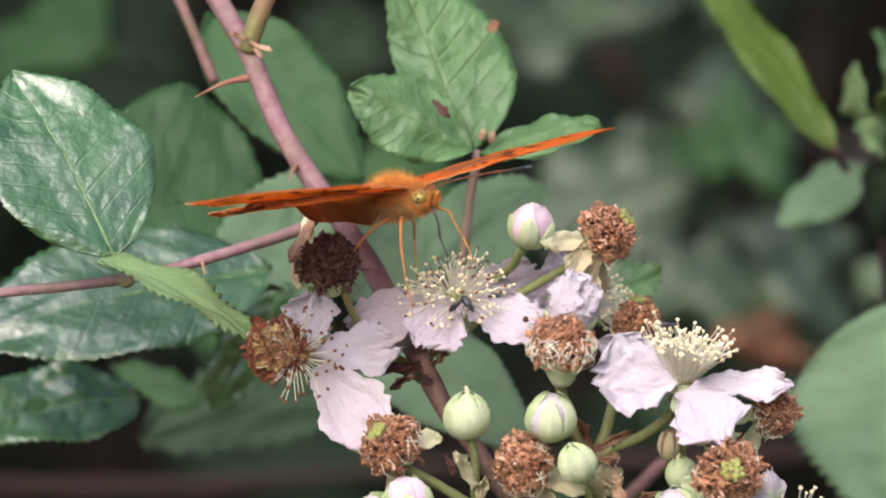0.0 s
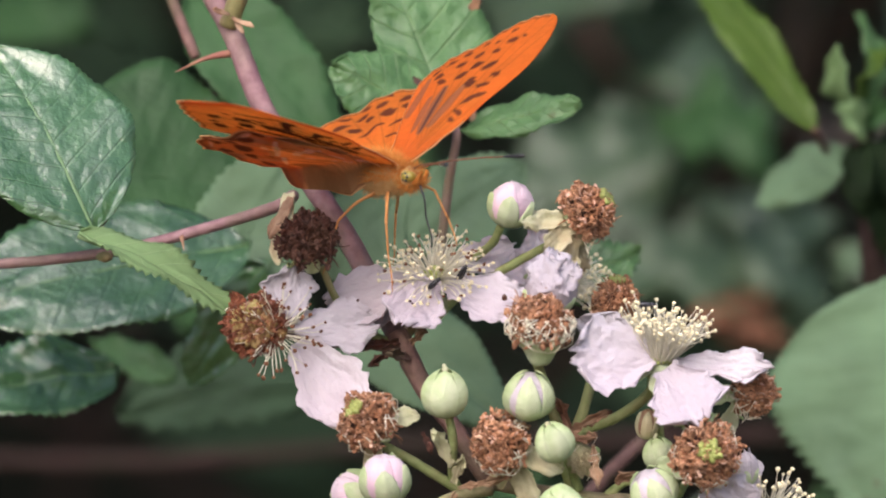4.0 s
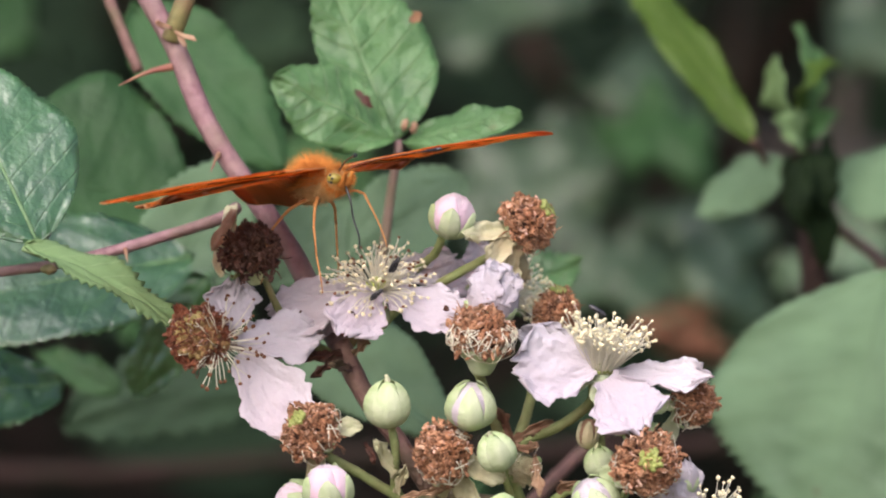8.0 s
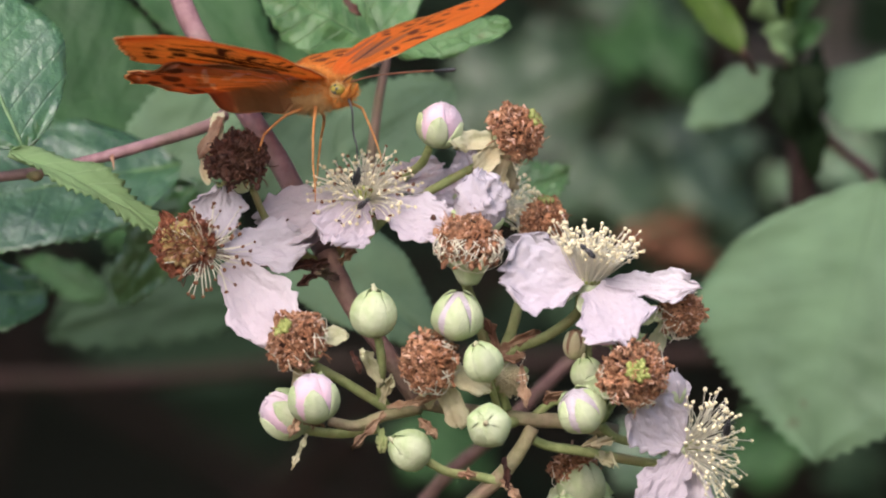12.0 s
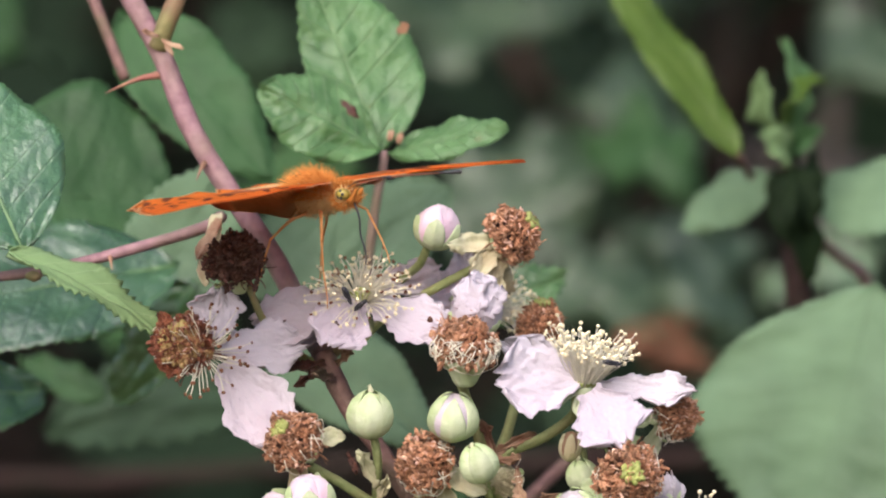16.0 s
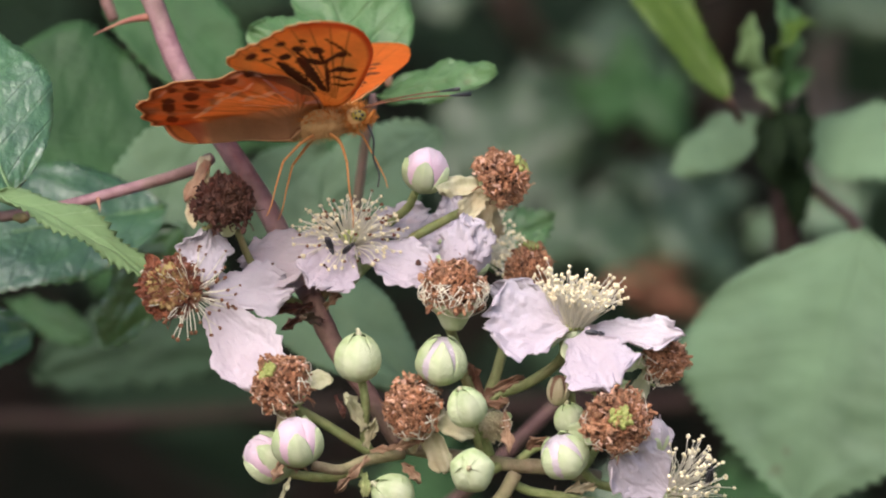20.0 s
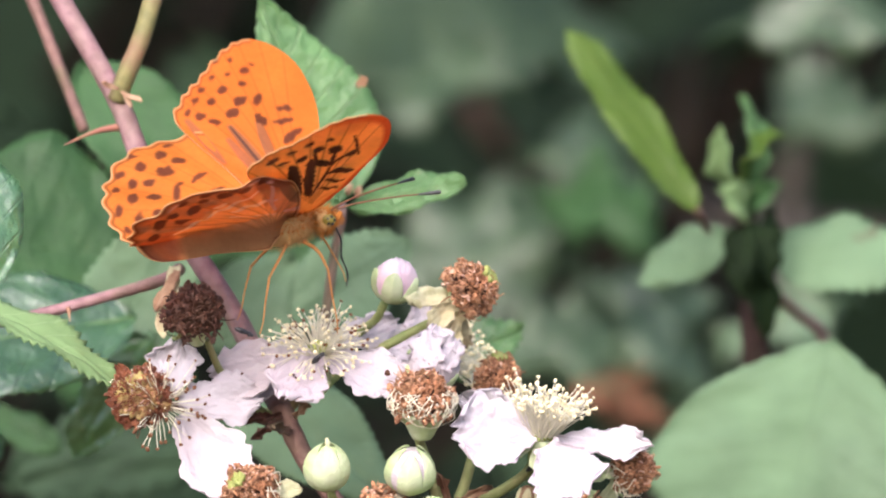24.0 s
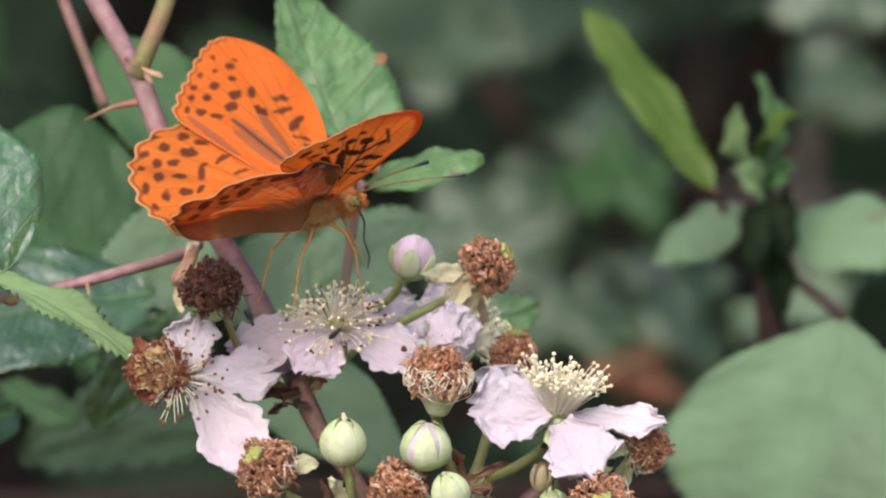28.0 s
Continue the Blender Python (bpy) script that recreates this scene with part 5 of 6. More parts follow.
        f = s - i
        a, b2, c, d = p[(i - 1) % k], p[i % k], p[(i + 1) % k], p[(i + 2) % k]
        out.append(0.5 * (2 * b2 + (c - a) * f + (2 * a - 5 * b2 + 4 * c - d) * f * f + (3 * b2 - a - 3 * c + d) * f ** 3))
    return np.array(out)


def soft(d, w=0.35):
    return np.clip(0.5 - d / w, 0, 1)


def spot(p, c, ra, rb, ang=0.0):
    ra, rb = ra * 1.12, rb * 1.12
    q = p - np.array(c)
    ca, sa = math.cos(ang), math.sin(ang)
    x, y = q[:, 0] * ca + q[:, 1] * sa, -q[:, 0] * sa + q[:, 1] * ca
    return soft((np.sqrt((x / ra) ** 2 + (y / rb) ** 2) - 1) * min(ra, rb))


def streak(p, a, b2, w):
    a, b2 = np.array(a, float), np.array(b2, float)
    d = b2 - a
    s = np.clip(((p - a) @ d) / (d @ d), 0, 1)
    return soft(np.linalg.norm(p - (a + s[:, None] * d), axis=1) - w * (0.6 + 0.4 * np.sin(s * 3.1)), 0.3)


# spots: place on the wing, two radii, turn; bars: two ends and half width
FORE_SPOTS = [(33.9, 1.9, 0.5, 0.35, 0.6), (31.1, 0.5, 0.55, 0.4, 0.6), (32.2, 4.7, 0.45, 0.35, 2.0), (28.1, -1.5, 0.75, 0.65, 0.8), (26.4, -3.9, 0.75, 0.6, 0.7), (28.2, 1.7, 0.75, 0.55, 0.6),
              (31.0, 3.1, 0.85, 0.65, 0.6), (24.8, 0.0, 1.0, 0.9, 0.7), (22.8, -1.9, 1.0, 0.9, 1.0), (24.2, 2.6, 1.3, 0.55, 0.6), (20.9, 5.6, 1.15, 0.6, 2.1), (23.8, -6.6, 0.8, 0.65, 2.0),
              (21.8, -5.1, 0.9, 0.7, 2.0), (29.4, -4.4, 0.7, 0.5, 0.6), (27.3, -6.2, 0.75, 0.5, 0.6), (31.4, -2.0, 0.55, 0.4, 0.6), (25.3, -8.1, 0.7, 0.4, 0.6), (34.6, -0.2, 0.5, 0.35, 0.6)]
FORE_BARS = [((15.9, 6.3), (15.0, 4.6), 0.55), ((15.4, 4.9), (14.0, 3.4), 0.8), ((12.6, 2.7), (11.0, 4.4), 0.45), ((10.2, 3.0), (9.4, 4.0), 0.35), ((20.7, 1.4), (19.0, 1.6), 0.95), ((18.8, 3.2), (18.0, 5.6), 0.5)]
FORE_BRANDS = [((20.0, -3.3), (7.8, -1.4), 0.55), ((17.4, -4.6), (8.5, -3.0), 0.42), ((23.8, -8.7), (13.3, -6.9), 0.45), ((19.0, 0.8), (9.0, -0.2), 0.5)]
HIND_SPOTS = [(23.0, -12.2, 0.9, 0.5, 2.0), (20.8, -15.7, 0.7, 0.5, 2.0), (18.1, -18.2, 0.75, 0.55, 0.8), (13.9, -20.4, 1.1, 0.5, 0.7), (9.9, -21.5, 0.75, 0.42, 0.1), (20.3, -12.3, 0.95, 0.75, 0.8),
              (18.3, -15.1, 0.9, 0.65, 0.7), (14.9, -17.3, 1.2, 0.75, 0.7), (11.0, -18.8, 1.1, 0.6, 0.7), (21.0, -8.3, 0.95, 0.8, 1.0), (17.5, -9.8, 1.3, 1.0, 1.9), (17.0, -13.1, 0.85, 0.62, 2.0),
              (13.8, -14.3, 1.05, 0.85, 1.8), (10.3, -15.6, 1.0, 0.75, 1.9), (18.5, -6.8, 1.0, 0.75, 1.9), (12.7, -11.0, 1.5, 0.5, 0.6), (22.6, -6.0, 0.8, 0.4, 1.6)]
HIND_BARS = [((14.0, -5.0), (13.6, -7.4), 0.55), ((13.8, -10.4), (14.0, -9.2), 0.4), ((10.0, -12.6), (9.4, -14.0), 0.45), ((9.6, -4.6), (10.2, -6.6), 0.4)]
UNDER_SPOTS = [(25.2, -6.5, 1.3, 0.75, 0.5), (22.9, -4.8, 1.0, 0.5, 0.9), (27.6, -3.9, 0.8, 0.6, 0.5), (29.1, -1.2, 0.95, 0.7, 0.3), (23.2, -2.0, 1.2, 0.8, 0.1), (25.3, 0.4, 1.3, 0.85, 0.1), (24.3, 3.0, 1.5, 1.0, 0.1),
               (28.8, 2.0, 0.75, 0.55, 0.0), (20.4, 5.7, 1.2, 0.85, 0.0)]
UNDER_BARS = [((21.1, -3.3), (7.4, -1.4), 0.62), ((21.2, -0.4), (7.0, 0.2), 0.52), ((19.7, -0.4), (18.4, 2.6), 0.85), ((14.5, 2.6), (13.7, 6.1), 0.62), ((11.4, 2.3), (9.9, 5.3), 0.36), ((8.5, 1.9), (7.4, 4.4), 0.34),
              ((24.1, 3.0), (17.4, 2.9), 0.24), ((17.4, 2.9), (6.0, 0.6), 0.22), ((29.2, 5.4), (19.4, 7.0), 0.2), ((25.3, -0.1), (18.3, 0.6), 0.24), ((14.0, -0.7), (12.4, 0.1), 0.5), ((21.0, 5.6), (18.6, 2.6), 0.4)]
BENEATH_SPOTS = [(20.0, -7.1, 1.7, 1.15, 0.3), (22.4, -9.6, 1.3, 0.9, 0.3), (22.0, -5.4, 1.15, 0.9, 0.0), (17.0, -12.2, 1.4, 1.0, 0.1), (19.6, -10.4, 1.0, 0.75, 0.0), (12.8, -14.5, 1.6, 1.1, 0.3), (18.2, -15.5, 1.25, 0.9, 0.1),
                 (13.8, -17.8, 1.7, 0.9, 0.4), (21.2, -13.2, 1.0, 0.7, 0.3), (20.2, -4.0, 1.2, 0.9, 0.0), (22.9, -8.2, 0.9, 0.6, 0.5), (19.6, -1.2, 1.2, 0.8, 0.3), (9.4, -19.6, 1.3, 0.8, 0.4)]
BENEATH_PALE = [((8.3, -16.3), (11.3, -11.0), 0.4, 0.75), ((12.2, -10.6), (16.0, -2.8), 0.55, 0.6), ((11.2, -7.1), (10.2, -0.5), 0.6, 0.65), ((16.4, -0.6), (5.4, -1.7), 0.32, 0.6), ((3.4, -0.6), (3.0, 2.0), 0.7, 0.5),
                ((20.6, -0.2), (18.0, -0.4), 0.6, 0.6), ((21.8, -3.6), (21.0, -1.8), 0.8, 0.5), ((14.6, -9.4), (15.8, -7.6), 0.6, 0.55), ((8.6, -8.0), (3.6, -2.2), 0.3, 0.4), ((20.6, -15.6), (22.6, -12.0), 0.35, 0.35)]


def marks(p, spots, bars):
    m = np.zeros(len(p))
    wob = np.array([noise.noise((a * 1.1, b2 * 1.1, 5.0)) for a, b2 in p])[:, None] * 0.35
    q = p + wob
    for x, y, ra, rb, ang in spots:
        m = np.maximum(m, spot(q, (x, y), ra, rb, ang))
    for a, b2, w in bars:
        m = np.maximum(m, streak(q, a, b2, w))
    return m


def blend(base, col, m):
    return base * (1 - m[:, None]) + np.array(col) * m[:, None]


def veins(p, rays, w):
    m = np.zeros(len(p))
    for a, b2 in rays:
        m = np.maximum(m, streak(p, a, b2, w))
    return m


FORE_VEINS = [((3, 1), e) for e in ((33, 10), (36.5, 7.6), (38, 4.6), (36.6, 1.6), (34.4, -1.6), (31.6, -4.6), (28, -7.8), (24, -10.2))]
HIND_VEINS = [((1, -2), e) for e in ((22.4, -5.4), (24, -10.6), (23.6, -15), (20.6, -19), (15.8, -22.4), (11, -24))]


def wing_colours(p, edge_dist, fore, top):
    """The scales' colours of one face of a wing."""
    n = len(p)
    blot = np.array([noise.noise((u * 0.16, v * 0.16, 3.0 if fore else 9.0)) for u, v in p])
    if fore and top:
        base = np.tile(ORANGE, (n, 1)) * (1 + 0.10 * blot[:, None])
        base = blend(base, np.array([0.62, 0.15, 0.03]), 0.5 * soft(p[:, 0] - 5, 6.0))
        base = blend(base, BLACK, 0.30 * veins(p, FORE_VEINS, 0.09))
        for a, b2, w in FORE_BRANDS:
            base = blend(base, np.array([0.38, 0.16, 0.085]), 0.75 * streak(p, a, b2, w * 1.6))
        base = blend(base, np.array([0.14, 0.07, 0.055]), 0.9 * streak(p, *FORE_BRANDS[0][:2], 0.28))
        base = blend(base, np.array([0.15, 0.045, 0.025]), 0.92 * marks(p, FORE_SPOTS, FORE_BARS))
    elif fore:
        base = np.tile(UNDER_FORE, (n, 1)) * (1 + 0.14 * blot[:, None])
        base = blend(base, BLACK, 0.6 * veins(p, FORE_VEINS, 0.13))
        base = blend(base, BLACK, 0.97 * marks(p, UNDER_SPOTS, [(a, b2, 1.55 * w) for a, b2, w in UNDER_BARS]))
        base = blend(base, np.array([0.60, 0.12, 0.025]), 0.9 * soft(edge_dist - 2.4, 1.6) * np.clip((p[:, 1] - 1) / 3, 0, 1))
        base = blend(base, np.array([0.62, 0.20, 0.05]), 0.6 * soft(32.5 - p[:, 0] + blot * 3, 4.0))
        base = blend(base, np.array([0.42, 0.17, 0.07]), 0.25 * soft(p[:, 1] + 7.0 + blot * 2, 3.0))
    elif top:
        base = np.tile(ORANGE * np.array([1.0, 1.1, 1.15]), (n, 1)) * (1 + 0.10 * blot[:, None])
        base = blend(base, np.array([0.50, 0.15, 0.03]), 0.6 * soft(p[:, 0] - 4 + p[:, 1] * 0.05, 5.0))
        base = blend(base, BLACK, 0.25 * veins(p, HIND_VEINS, 0.09))
        base = blend(base, np.array([0.15, 0.045, 0.025]), 0.92 * marks(p, HIND_SPOTS, HIND_BARS))
    else:
        r = np.linalg.norm(p - np.array([1.0, -3.0]), axis=1)
        ang = np.arctan2(p[:, 1] + 3, p[:, 0] - 1)
        zig = 0.8 * np.sin(ang * 9) + 0.5 * np.sin(ang * 17 + 1) + blot * 1.6
        ray_tone = np.array([noise.noise((q * 8.0, w * 0.12, 4.0)) for q, w in zip(ang, r)])
        base = np.tile(np.array([0.93, 0.52, 0.21]), (n, 1)) * (1 + 0.2 * blot + 0.3 * np.clip(ray_tone * 1.5, -1, 1))[:, None]
        base = blend(base, np.array([0.36, 0.17, 0.075]), 0.8 * np.clip(ray_tone * 2.4 - 0.2, 0, 1) * np.clip((r - 3) / 5, 0, 1))
        outer = np.clip((r - 13.2 - zig) / 1.6, 0, 1)
        base = blend(base, np.array([0.68, 0.25, 0.09]), 0.85 * outer)
        base = blend(base, np.array([0.60, 0.38, 0.24]), 0.6 * outer * np.clip(ray_tone * 3 + blot * 2, 0, 1))
        shade = np.maximum(streak(p, (22.0, -1.2), (15.5, 1.2), 1.2), streak(p, (15.5, 1.2), (6.5, 1.7), 1.0))
        base = blend(base, np.array([0.30, 0.16, 0.10]), 0.75 * shade)
        fold_in = soft(p[:, 0] - 2.9 + 0.27 * p[:, 1] - blot * 0.8, 1.6)
        base = blend(base, np.array([0.36, 0.20, 0.09]) * (1 + 0.25 * blot[:, None]), 0.95 * fold_in * soft(-16.4 - p[:, 1] + blot, 1.2))
        base = blend(base, np.array([0.44, 0.12, 0.045]), 0.7 * soft(p[:, 1] + 16.8, 1.6) * soft(p[:, 0] - 9.5, 2.0))
        for a, b2, w, k in BENEATH_PALE:
            base = blend(base, np.array([0.95, 0.82, 0.70]), min(1, k * 1.25) * streak(p + 0.6 * blot[:, None], a, b2, w))
        base = blend(base, np.array([0.24, 0.09, 0.03]), 0.5 * veins(p, HIND_VEINS, 0.12) * (1 - 0.7 * fold_in))
        base = blend(base, np.array([0.13, 0.038, 0.022]), 0.9 * marks(p, BENEATH_SPOTS, []))
        base = blend(base, np.array([0.26, 0.10, 0.05]), 0.65 * soft(edge_dist - 1.7 + blot, 1.2) * outer)
    margin = (p[:, 1] < 6.5) if fore else np.ones(n, bool)
    base = blend(base, np.array([0.20, 0.06, 0.025]), 0.75 * soft(np.abs(edge_dist - 0.7) - 0.2, 0.35) * margin)
    base = blend(base, np.array([0.80, 0.52, 0.26]), 0.9 * soft(edge_dist - 0.3, 0.25) * margin)
    return np.clip(base, 0, 1)


def wing(butterfly, side, fore):
    """A wing in its hinge's space: thin cambered sheet with its own upper and under pattern."""
    ns, nr = 300, 96
    ctrl = FORE if fore else HIND
    o = outline(ctrl, ns)
    heart = np.array([0.6, -1.0 if fore else -3.0])
    rel = o - heart
    k = np.arange(ns) / ns * len(ctrl)
    lo, hi = (5.2, 10.0) if fore else (3.0, 9.0)
    band = np.clip(np.minimum(k - lo, hi - k) * 2, 0, 1)
    scal = band * (0.3 if fore else 0.4) * np.cos((k - lo) * 2 * math.pi * (1.6 if fore else 1.25))
    rel = rel * (1 + (scal / np.linalg.norm(rel, axis=1))[:, None])
    rad = np.linspace(0, 1, nr) ** 0.8
    pts = heart + rad[:, None, None] * rel[None]
    uv2 = pts.reshape(-1, 2)
    edge = ((1 - rad)[:, None] * np.linalg.norm(rel, axis=1)[None]).reshape(-1)
    u, v = uv2[:, 0], uv2[:, 1]
    ang = np.arctan2(v - heart[1], u - heart[0])
    z = 0.9 * np.sin(np.clip(u / 39, 0, 1) * math.pi) * 0.6 + 0.16 * np.sin(ang * 22) * np.clip(u / 12, 0, 1)
    if not fore:
        fold = np.clip(4.2 - 0.11 * v - u, 0, 9) * np.clip(-v / 4, 0, 1)
        fold = fold * fold / (fold + 0.6)
        u = u + 0.55 * fold
        z = z - 0.5 - 1.05 * fold + 0.45 * np.clip((v + 6) / 6, 0, 1) * np.clip(u / 8, 0, 1)
        z = z + 0.35 * np.sin(ang * 13) * np.clip((np.hypot(u, v) - 14) / 10, 0, 1)
    if fore:
        z = z - 0.35 * np.clip((-v - 2) / 6, 0, 1)
    zb = z - 0.16
    cols = np.concatenate([wing_colours(uv2, edge, fore, True), wing_colours(uv2, edge, fore, False)])
    cols = np.concatenate([cols, np.ones((len(cols), 1))], axis=1)
    top = np.stack([v, side * u, z], axis=1)
    bot = np.stack([v, side * u, zb], axis=1)
    m = nr * ns
    i, j = np.meshgrid(np.arange(nr - 1), np.arange(ns), indexing="ij")
    j2 = (j + 1) % ns
    q = np.stack([i * ns + j, i * ns + j2, (i + 1) * ns + j2, (i + 1) * ns + j], axis=-1).reshape(-1, 4)
    if side < 0:
        q = q[:, ::-1]
    jj = np.arange(ns)
    rim = np.stack([(nr - 1) * ns + jj, (nr - 1) * ns + (jj + 1) % ns, m + (nr - 1) * ns + (jj + 1) % ns, m + (nr - 1) * ns + jj], axis=1)
    g = Geo()
    g.v = np.concatenate([top, bot]).tolist()
    g.f = [tuple(int(c) for c in f) for f in np.concatenate([q, m + q[:, ::-1], rim])]
    g.m = [0] * len(g.f)
    g.uv = [(0.5, 0.5)] * len(g.v)
    return part("forewing" if fore else "hindwing", g, WING, butterfly, "orange wing with rows of black spots" if fore else "orange wing, olive and silver-washed beneath", colors=cols)


def fur(geo, rng, c, radii, n, length, thick, back=0.6, mat=0, keep=lambda d: True):
    for k in range(n):
        d = unit(rng.normal(size=3))
        if not keep(d):
            continue
        p = np.array(c) + d * np.array(radii)
        dirn = unit(d + np.array([-back, 0, 0]) + rng.normal(size=3) * 0.25)
        ln = length * (0.6 + 0.7 * rng.random())
        w = unit(np.cross(dirn, rng.normal(size=3))) * thick
        geo.add([p - w, p + w, p + dirn * ln], [(0, 1, 2)], mat)


def build_butterfly():
    rng = np.random.default_rng(9)
    ob = thing("butterfly", (0, 0, 0), "orange fritillary butterfly with black spots feeding on the bramble flower", "butterfly")
    g = Geo()
    blob(g, (0.8, 0, -1.0), (2.7, 2.7, 5.2), (1, 0, 0), 0.04, rng, 16, 12)
    thorax = part("thorax", g, FUR_PALE, ob)
    g = Geo()
    fur(g, rng, (0.8, 0, -1.0), (5.1, 2.6, 2.6), 2600, 1.7, 0.06, 0.7, keep=lambda d: d[2] > -0.15)
    fur(g, rng, (0.0, 0, 0.4), (4.4, 2.0, 1.9), 1500, 2.2, 0.06, 0.9, keep=lambda d: d[2] > 0)
    part("back_fur", g, FUR, thorax, "orange furry back")
    g = Geo()
    fur(g, rng, (0.8, 0, -1.2), (5.0, 2.6, 2.6), 1800, 0.9, 0.05, 0.5, keep=lambda d: d[2] < 0.1)
    part("breast_fur", g, FUR_PALE, thorax, "buff downy breast")
    g = Geo()
    for i in range(9):
        f = i / 8
        blob(g, (-4.2 - 10.0 * f, 0, -0.6 + 0.4 * f), (1.9 * (1 - 0.55 * f ** 1.6), 1.9 * (1 - 0.55 * f ** 1.6), 1.5), (1, 0, 0.1), 0.03, rng, 14, 8)
    part("abdomen", g, [FUR_PALE], ob, "buff and orange ringed abdomen")
    g = Geo()
    blob(g, (6.9, 0, -1.1), (1.75, 1.75, 1.6), (1, 0, 0), 0.04, rng, 14, 10)
    head = part("head", g, FUR_PALE, ob)
    g = Geo()
    fur(g, rng, (6.9, 0, -1.0), (1.6, 1.7, 1.7), 1100, 1.3, 0.05, 0.1, keep=lambda d: abs(d[1]) < 0.8)
    part("head_fur", g, FUR, head)
    for s in (1, -1):
        g = Geo()
        blob(g, (7.5, 1.1 * s, -0.9), (0.9, 1.15, 1.2), (1, 0.4 * s, 0), 0, None, 16, 12)
        for k in range(5):
            blob(g, (7.7 + 0.5 * math.cos(k * 1.26), 1.98 * s, -0.9 + 0.55 * math.sin(k * 1.26)), (0.26, 0.26, 0.22), (0, 1, 0), 0, None, 8, 5, 1)
        part("eye", g, [EYE, CHITIN], head, "olive yellow eye with dark spots")
        g = Geo()
        tube(g, [(8.0, 0.55 * s, -2.0), (9.0, 0.62 * s, -1.4), (9.9, 0.6 * s, -0.2)], 0.55, 0.18, 8, 8)
        fur(g, rng, (9.0, 0.6 * s, -1.2), (0.9, 0.5, 0.7), 120, 0.6, 0.05, -0.6)
        part("palp", g, FUR, head, "furry upturned palp")
        g = Geo()
        tube(g, [(8.2, 0.6 * s, 0.2), (11.8, 2.0 * s, 0.9), (16.8, 4.4 * s, 1.2), (20.8, 6.3 * s, 1.2)], 0.13, 0.11, 6, 22)
        ant = part("antenna", g, ANTENNA, ob, "thin brown antenna")
        g = Geo()
        tube(g, [(20.4, 6.1 * s, 1.2), (21.6, 6.7 * s, 1.2), (23.2, 7.4 * s, 1.2)], 0.14, 0.33, 8, 7)
        blob(g, (23.2, 7.4 * s, 1.2), (0.33, 0.33, 0.36), (1, 0.8 * s, 0), 0, None, 8, 6)
        part("antenna_club", g, CHITIN, ant, "black antenna club")
        for knee, mid, foot, hip in (((5.6, 4.4 * s, -7.6), (5.6, 4.5 * s, -12), (5.6, 4.2 * s, -17.4), (3.2, 1.6 * s, -3.2)),
                                     ((-3.6, 5.6 * s, -6.8), (-5.0, 6.2 * s, -10.5), (-6.6, 6.8 * s, -14.6), (0.6, 1.8 * s, -3.2))):
            if s > 0 and foot[0] > 0:
                knee, mid, foot = (7.2, 4.0, -3.4), (9.0, 4.6, -7.6), (10.2, 4.9, -11.6)
            g = Geo()
            tube(g, [hip, tuple((np.array(hip) + np.array(knee)) / 2 + np.array([0.4, 0.3 * s, 0.6])), knee], 0.28, 0.17, 8, 10)
            tube(g, [knee, tuple((np.array(knee) + np.array(mid)) / 2), mid], 0.17, 0.12, 8, 8)
            tube(g, [mid, tuple((np.array(mid) * 0.4 + np.array(foot) * 0.6) + np.array([0.2, 0, 0])), foot], 0.12, 0.07, 6, 8)
            part("leg", g, LEG, ob, "slender orange leg")
    g = Geo()
    tube(g, [(8.6, 0, -2.2), (9.3, 0.1, -4.5), (9.0, 0.4, -7.0), (9.6, 0.6, -9.6), (9.2, 0.8, -11.5)], 0.17, 0.11, 6, 20)
    part("proboscis", g, CHITIN, ob, "dark uncoiled proboscis")
    wings = [(wing(ob, s, f), s, f) for s in (1, -1) for f in (True, False)]
    return ob, wings


def build_beetle(label, size):
    ob = thing("beetle", (0, 0, 0), label, "beetle", "small beetles on the flowers")
    s = size
    for k in (1, -1):
        g = Geo()
        blob(g, (-0.25 * s, 0.13 * k * s, 0.12 * s), (0.24 * s, 0.2 * s, 0.62 * s), (1, 0, 0), 0, None, 12, 9)
        part("wing_case", g, CHITIN, ob, "glossy black wing case")
    g = Geo()
    blob(g, (0.42 * s, 0, 0.1 * s), (0.24 * s, 0.17 * s, 0.2 * s), (1, 0, 0), 0, None, 10, 7)
    blob(g, (0.66 * s, 0, 0.08 * s), (0.15 * s, 0.13 * s, 0.14 * s), (1, 0, 0), 0, None, 10, 7)
    part("head", g, CHITIN, ob)
    for k in (1, -1):
        for f in (0.35, 0.0, -0.35):
            g = Geo()
            tube(g, [(f * s, 0.18 * k * s, 0.02 * s), (f * 1.3 * s, 0.42 * k * s, 0.06 * s), (f * 1.6 * s, 0.6 * k * s, -0.1 * s)], 0.045 * s, 0.02 * s, 5, 6)
            part("leg", g, CHITIN, ob)
    return ob


def stand(x, z, y, yaw, pitch, roll):
    """A pose in plan millimetres. yaw 0 faces the camera, 90 faces right; pitch lifts the head; roll lifts its left."""
    a, p, r = radians(yaw), radians(pitch), radians(roll)
    f = Vector((math.sin(a), -math.cos(a), 0))
    l = Vector((math.cos(a), math.sin(a), 0))
    w = Vector((0, 0, 1))
    f, w = f * math.cos(p) + w * math.sin(p), w * math.cos(p) - f * math.sin(p)
    l, w = l * math.cos(r) + w * math.sin(r), w * math.cos(r) - l * math.sin(r)
    m = Matrix((f, l, w)).transposed().to_4x4()
    m.translation = (x * 0.001, y * 0.001, z * 0.001)
    return m


def hinge(angle, side, fore, back):
    """A wing's pose on the thorax: raised by that many degrees and swept back."""
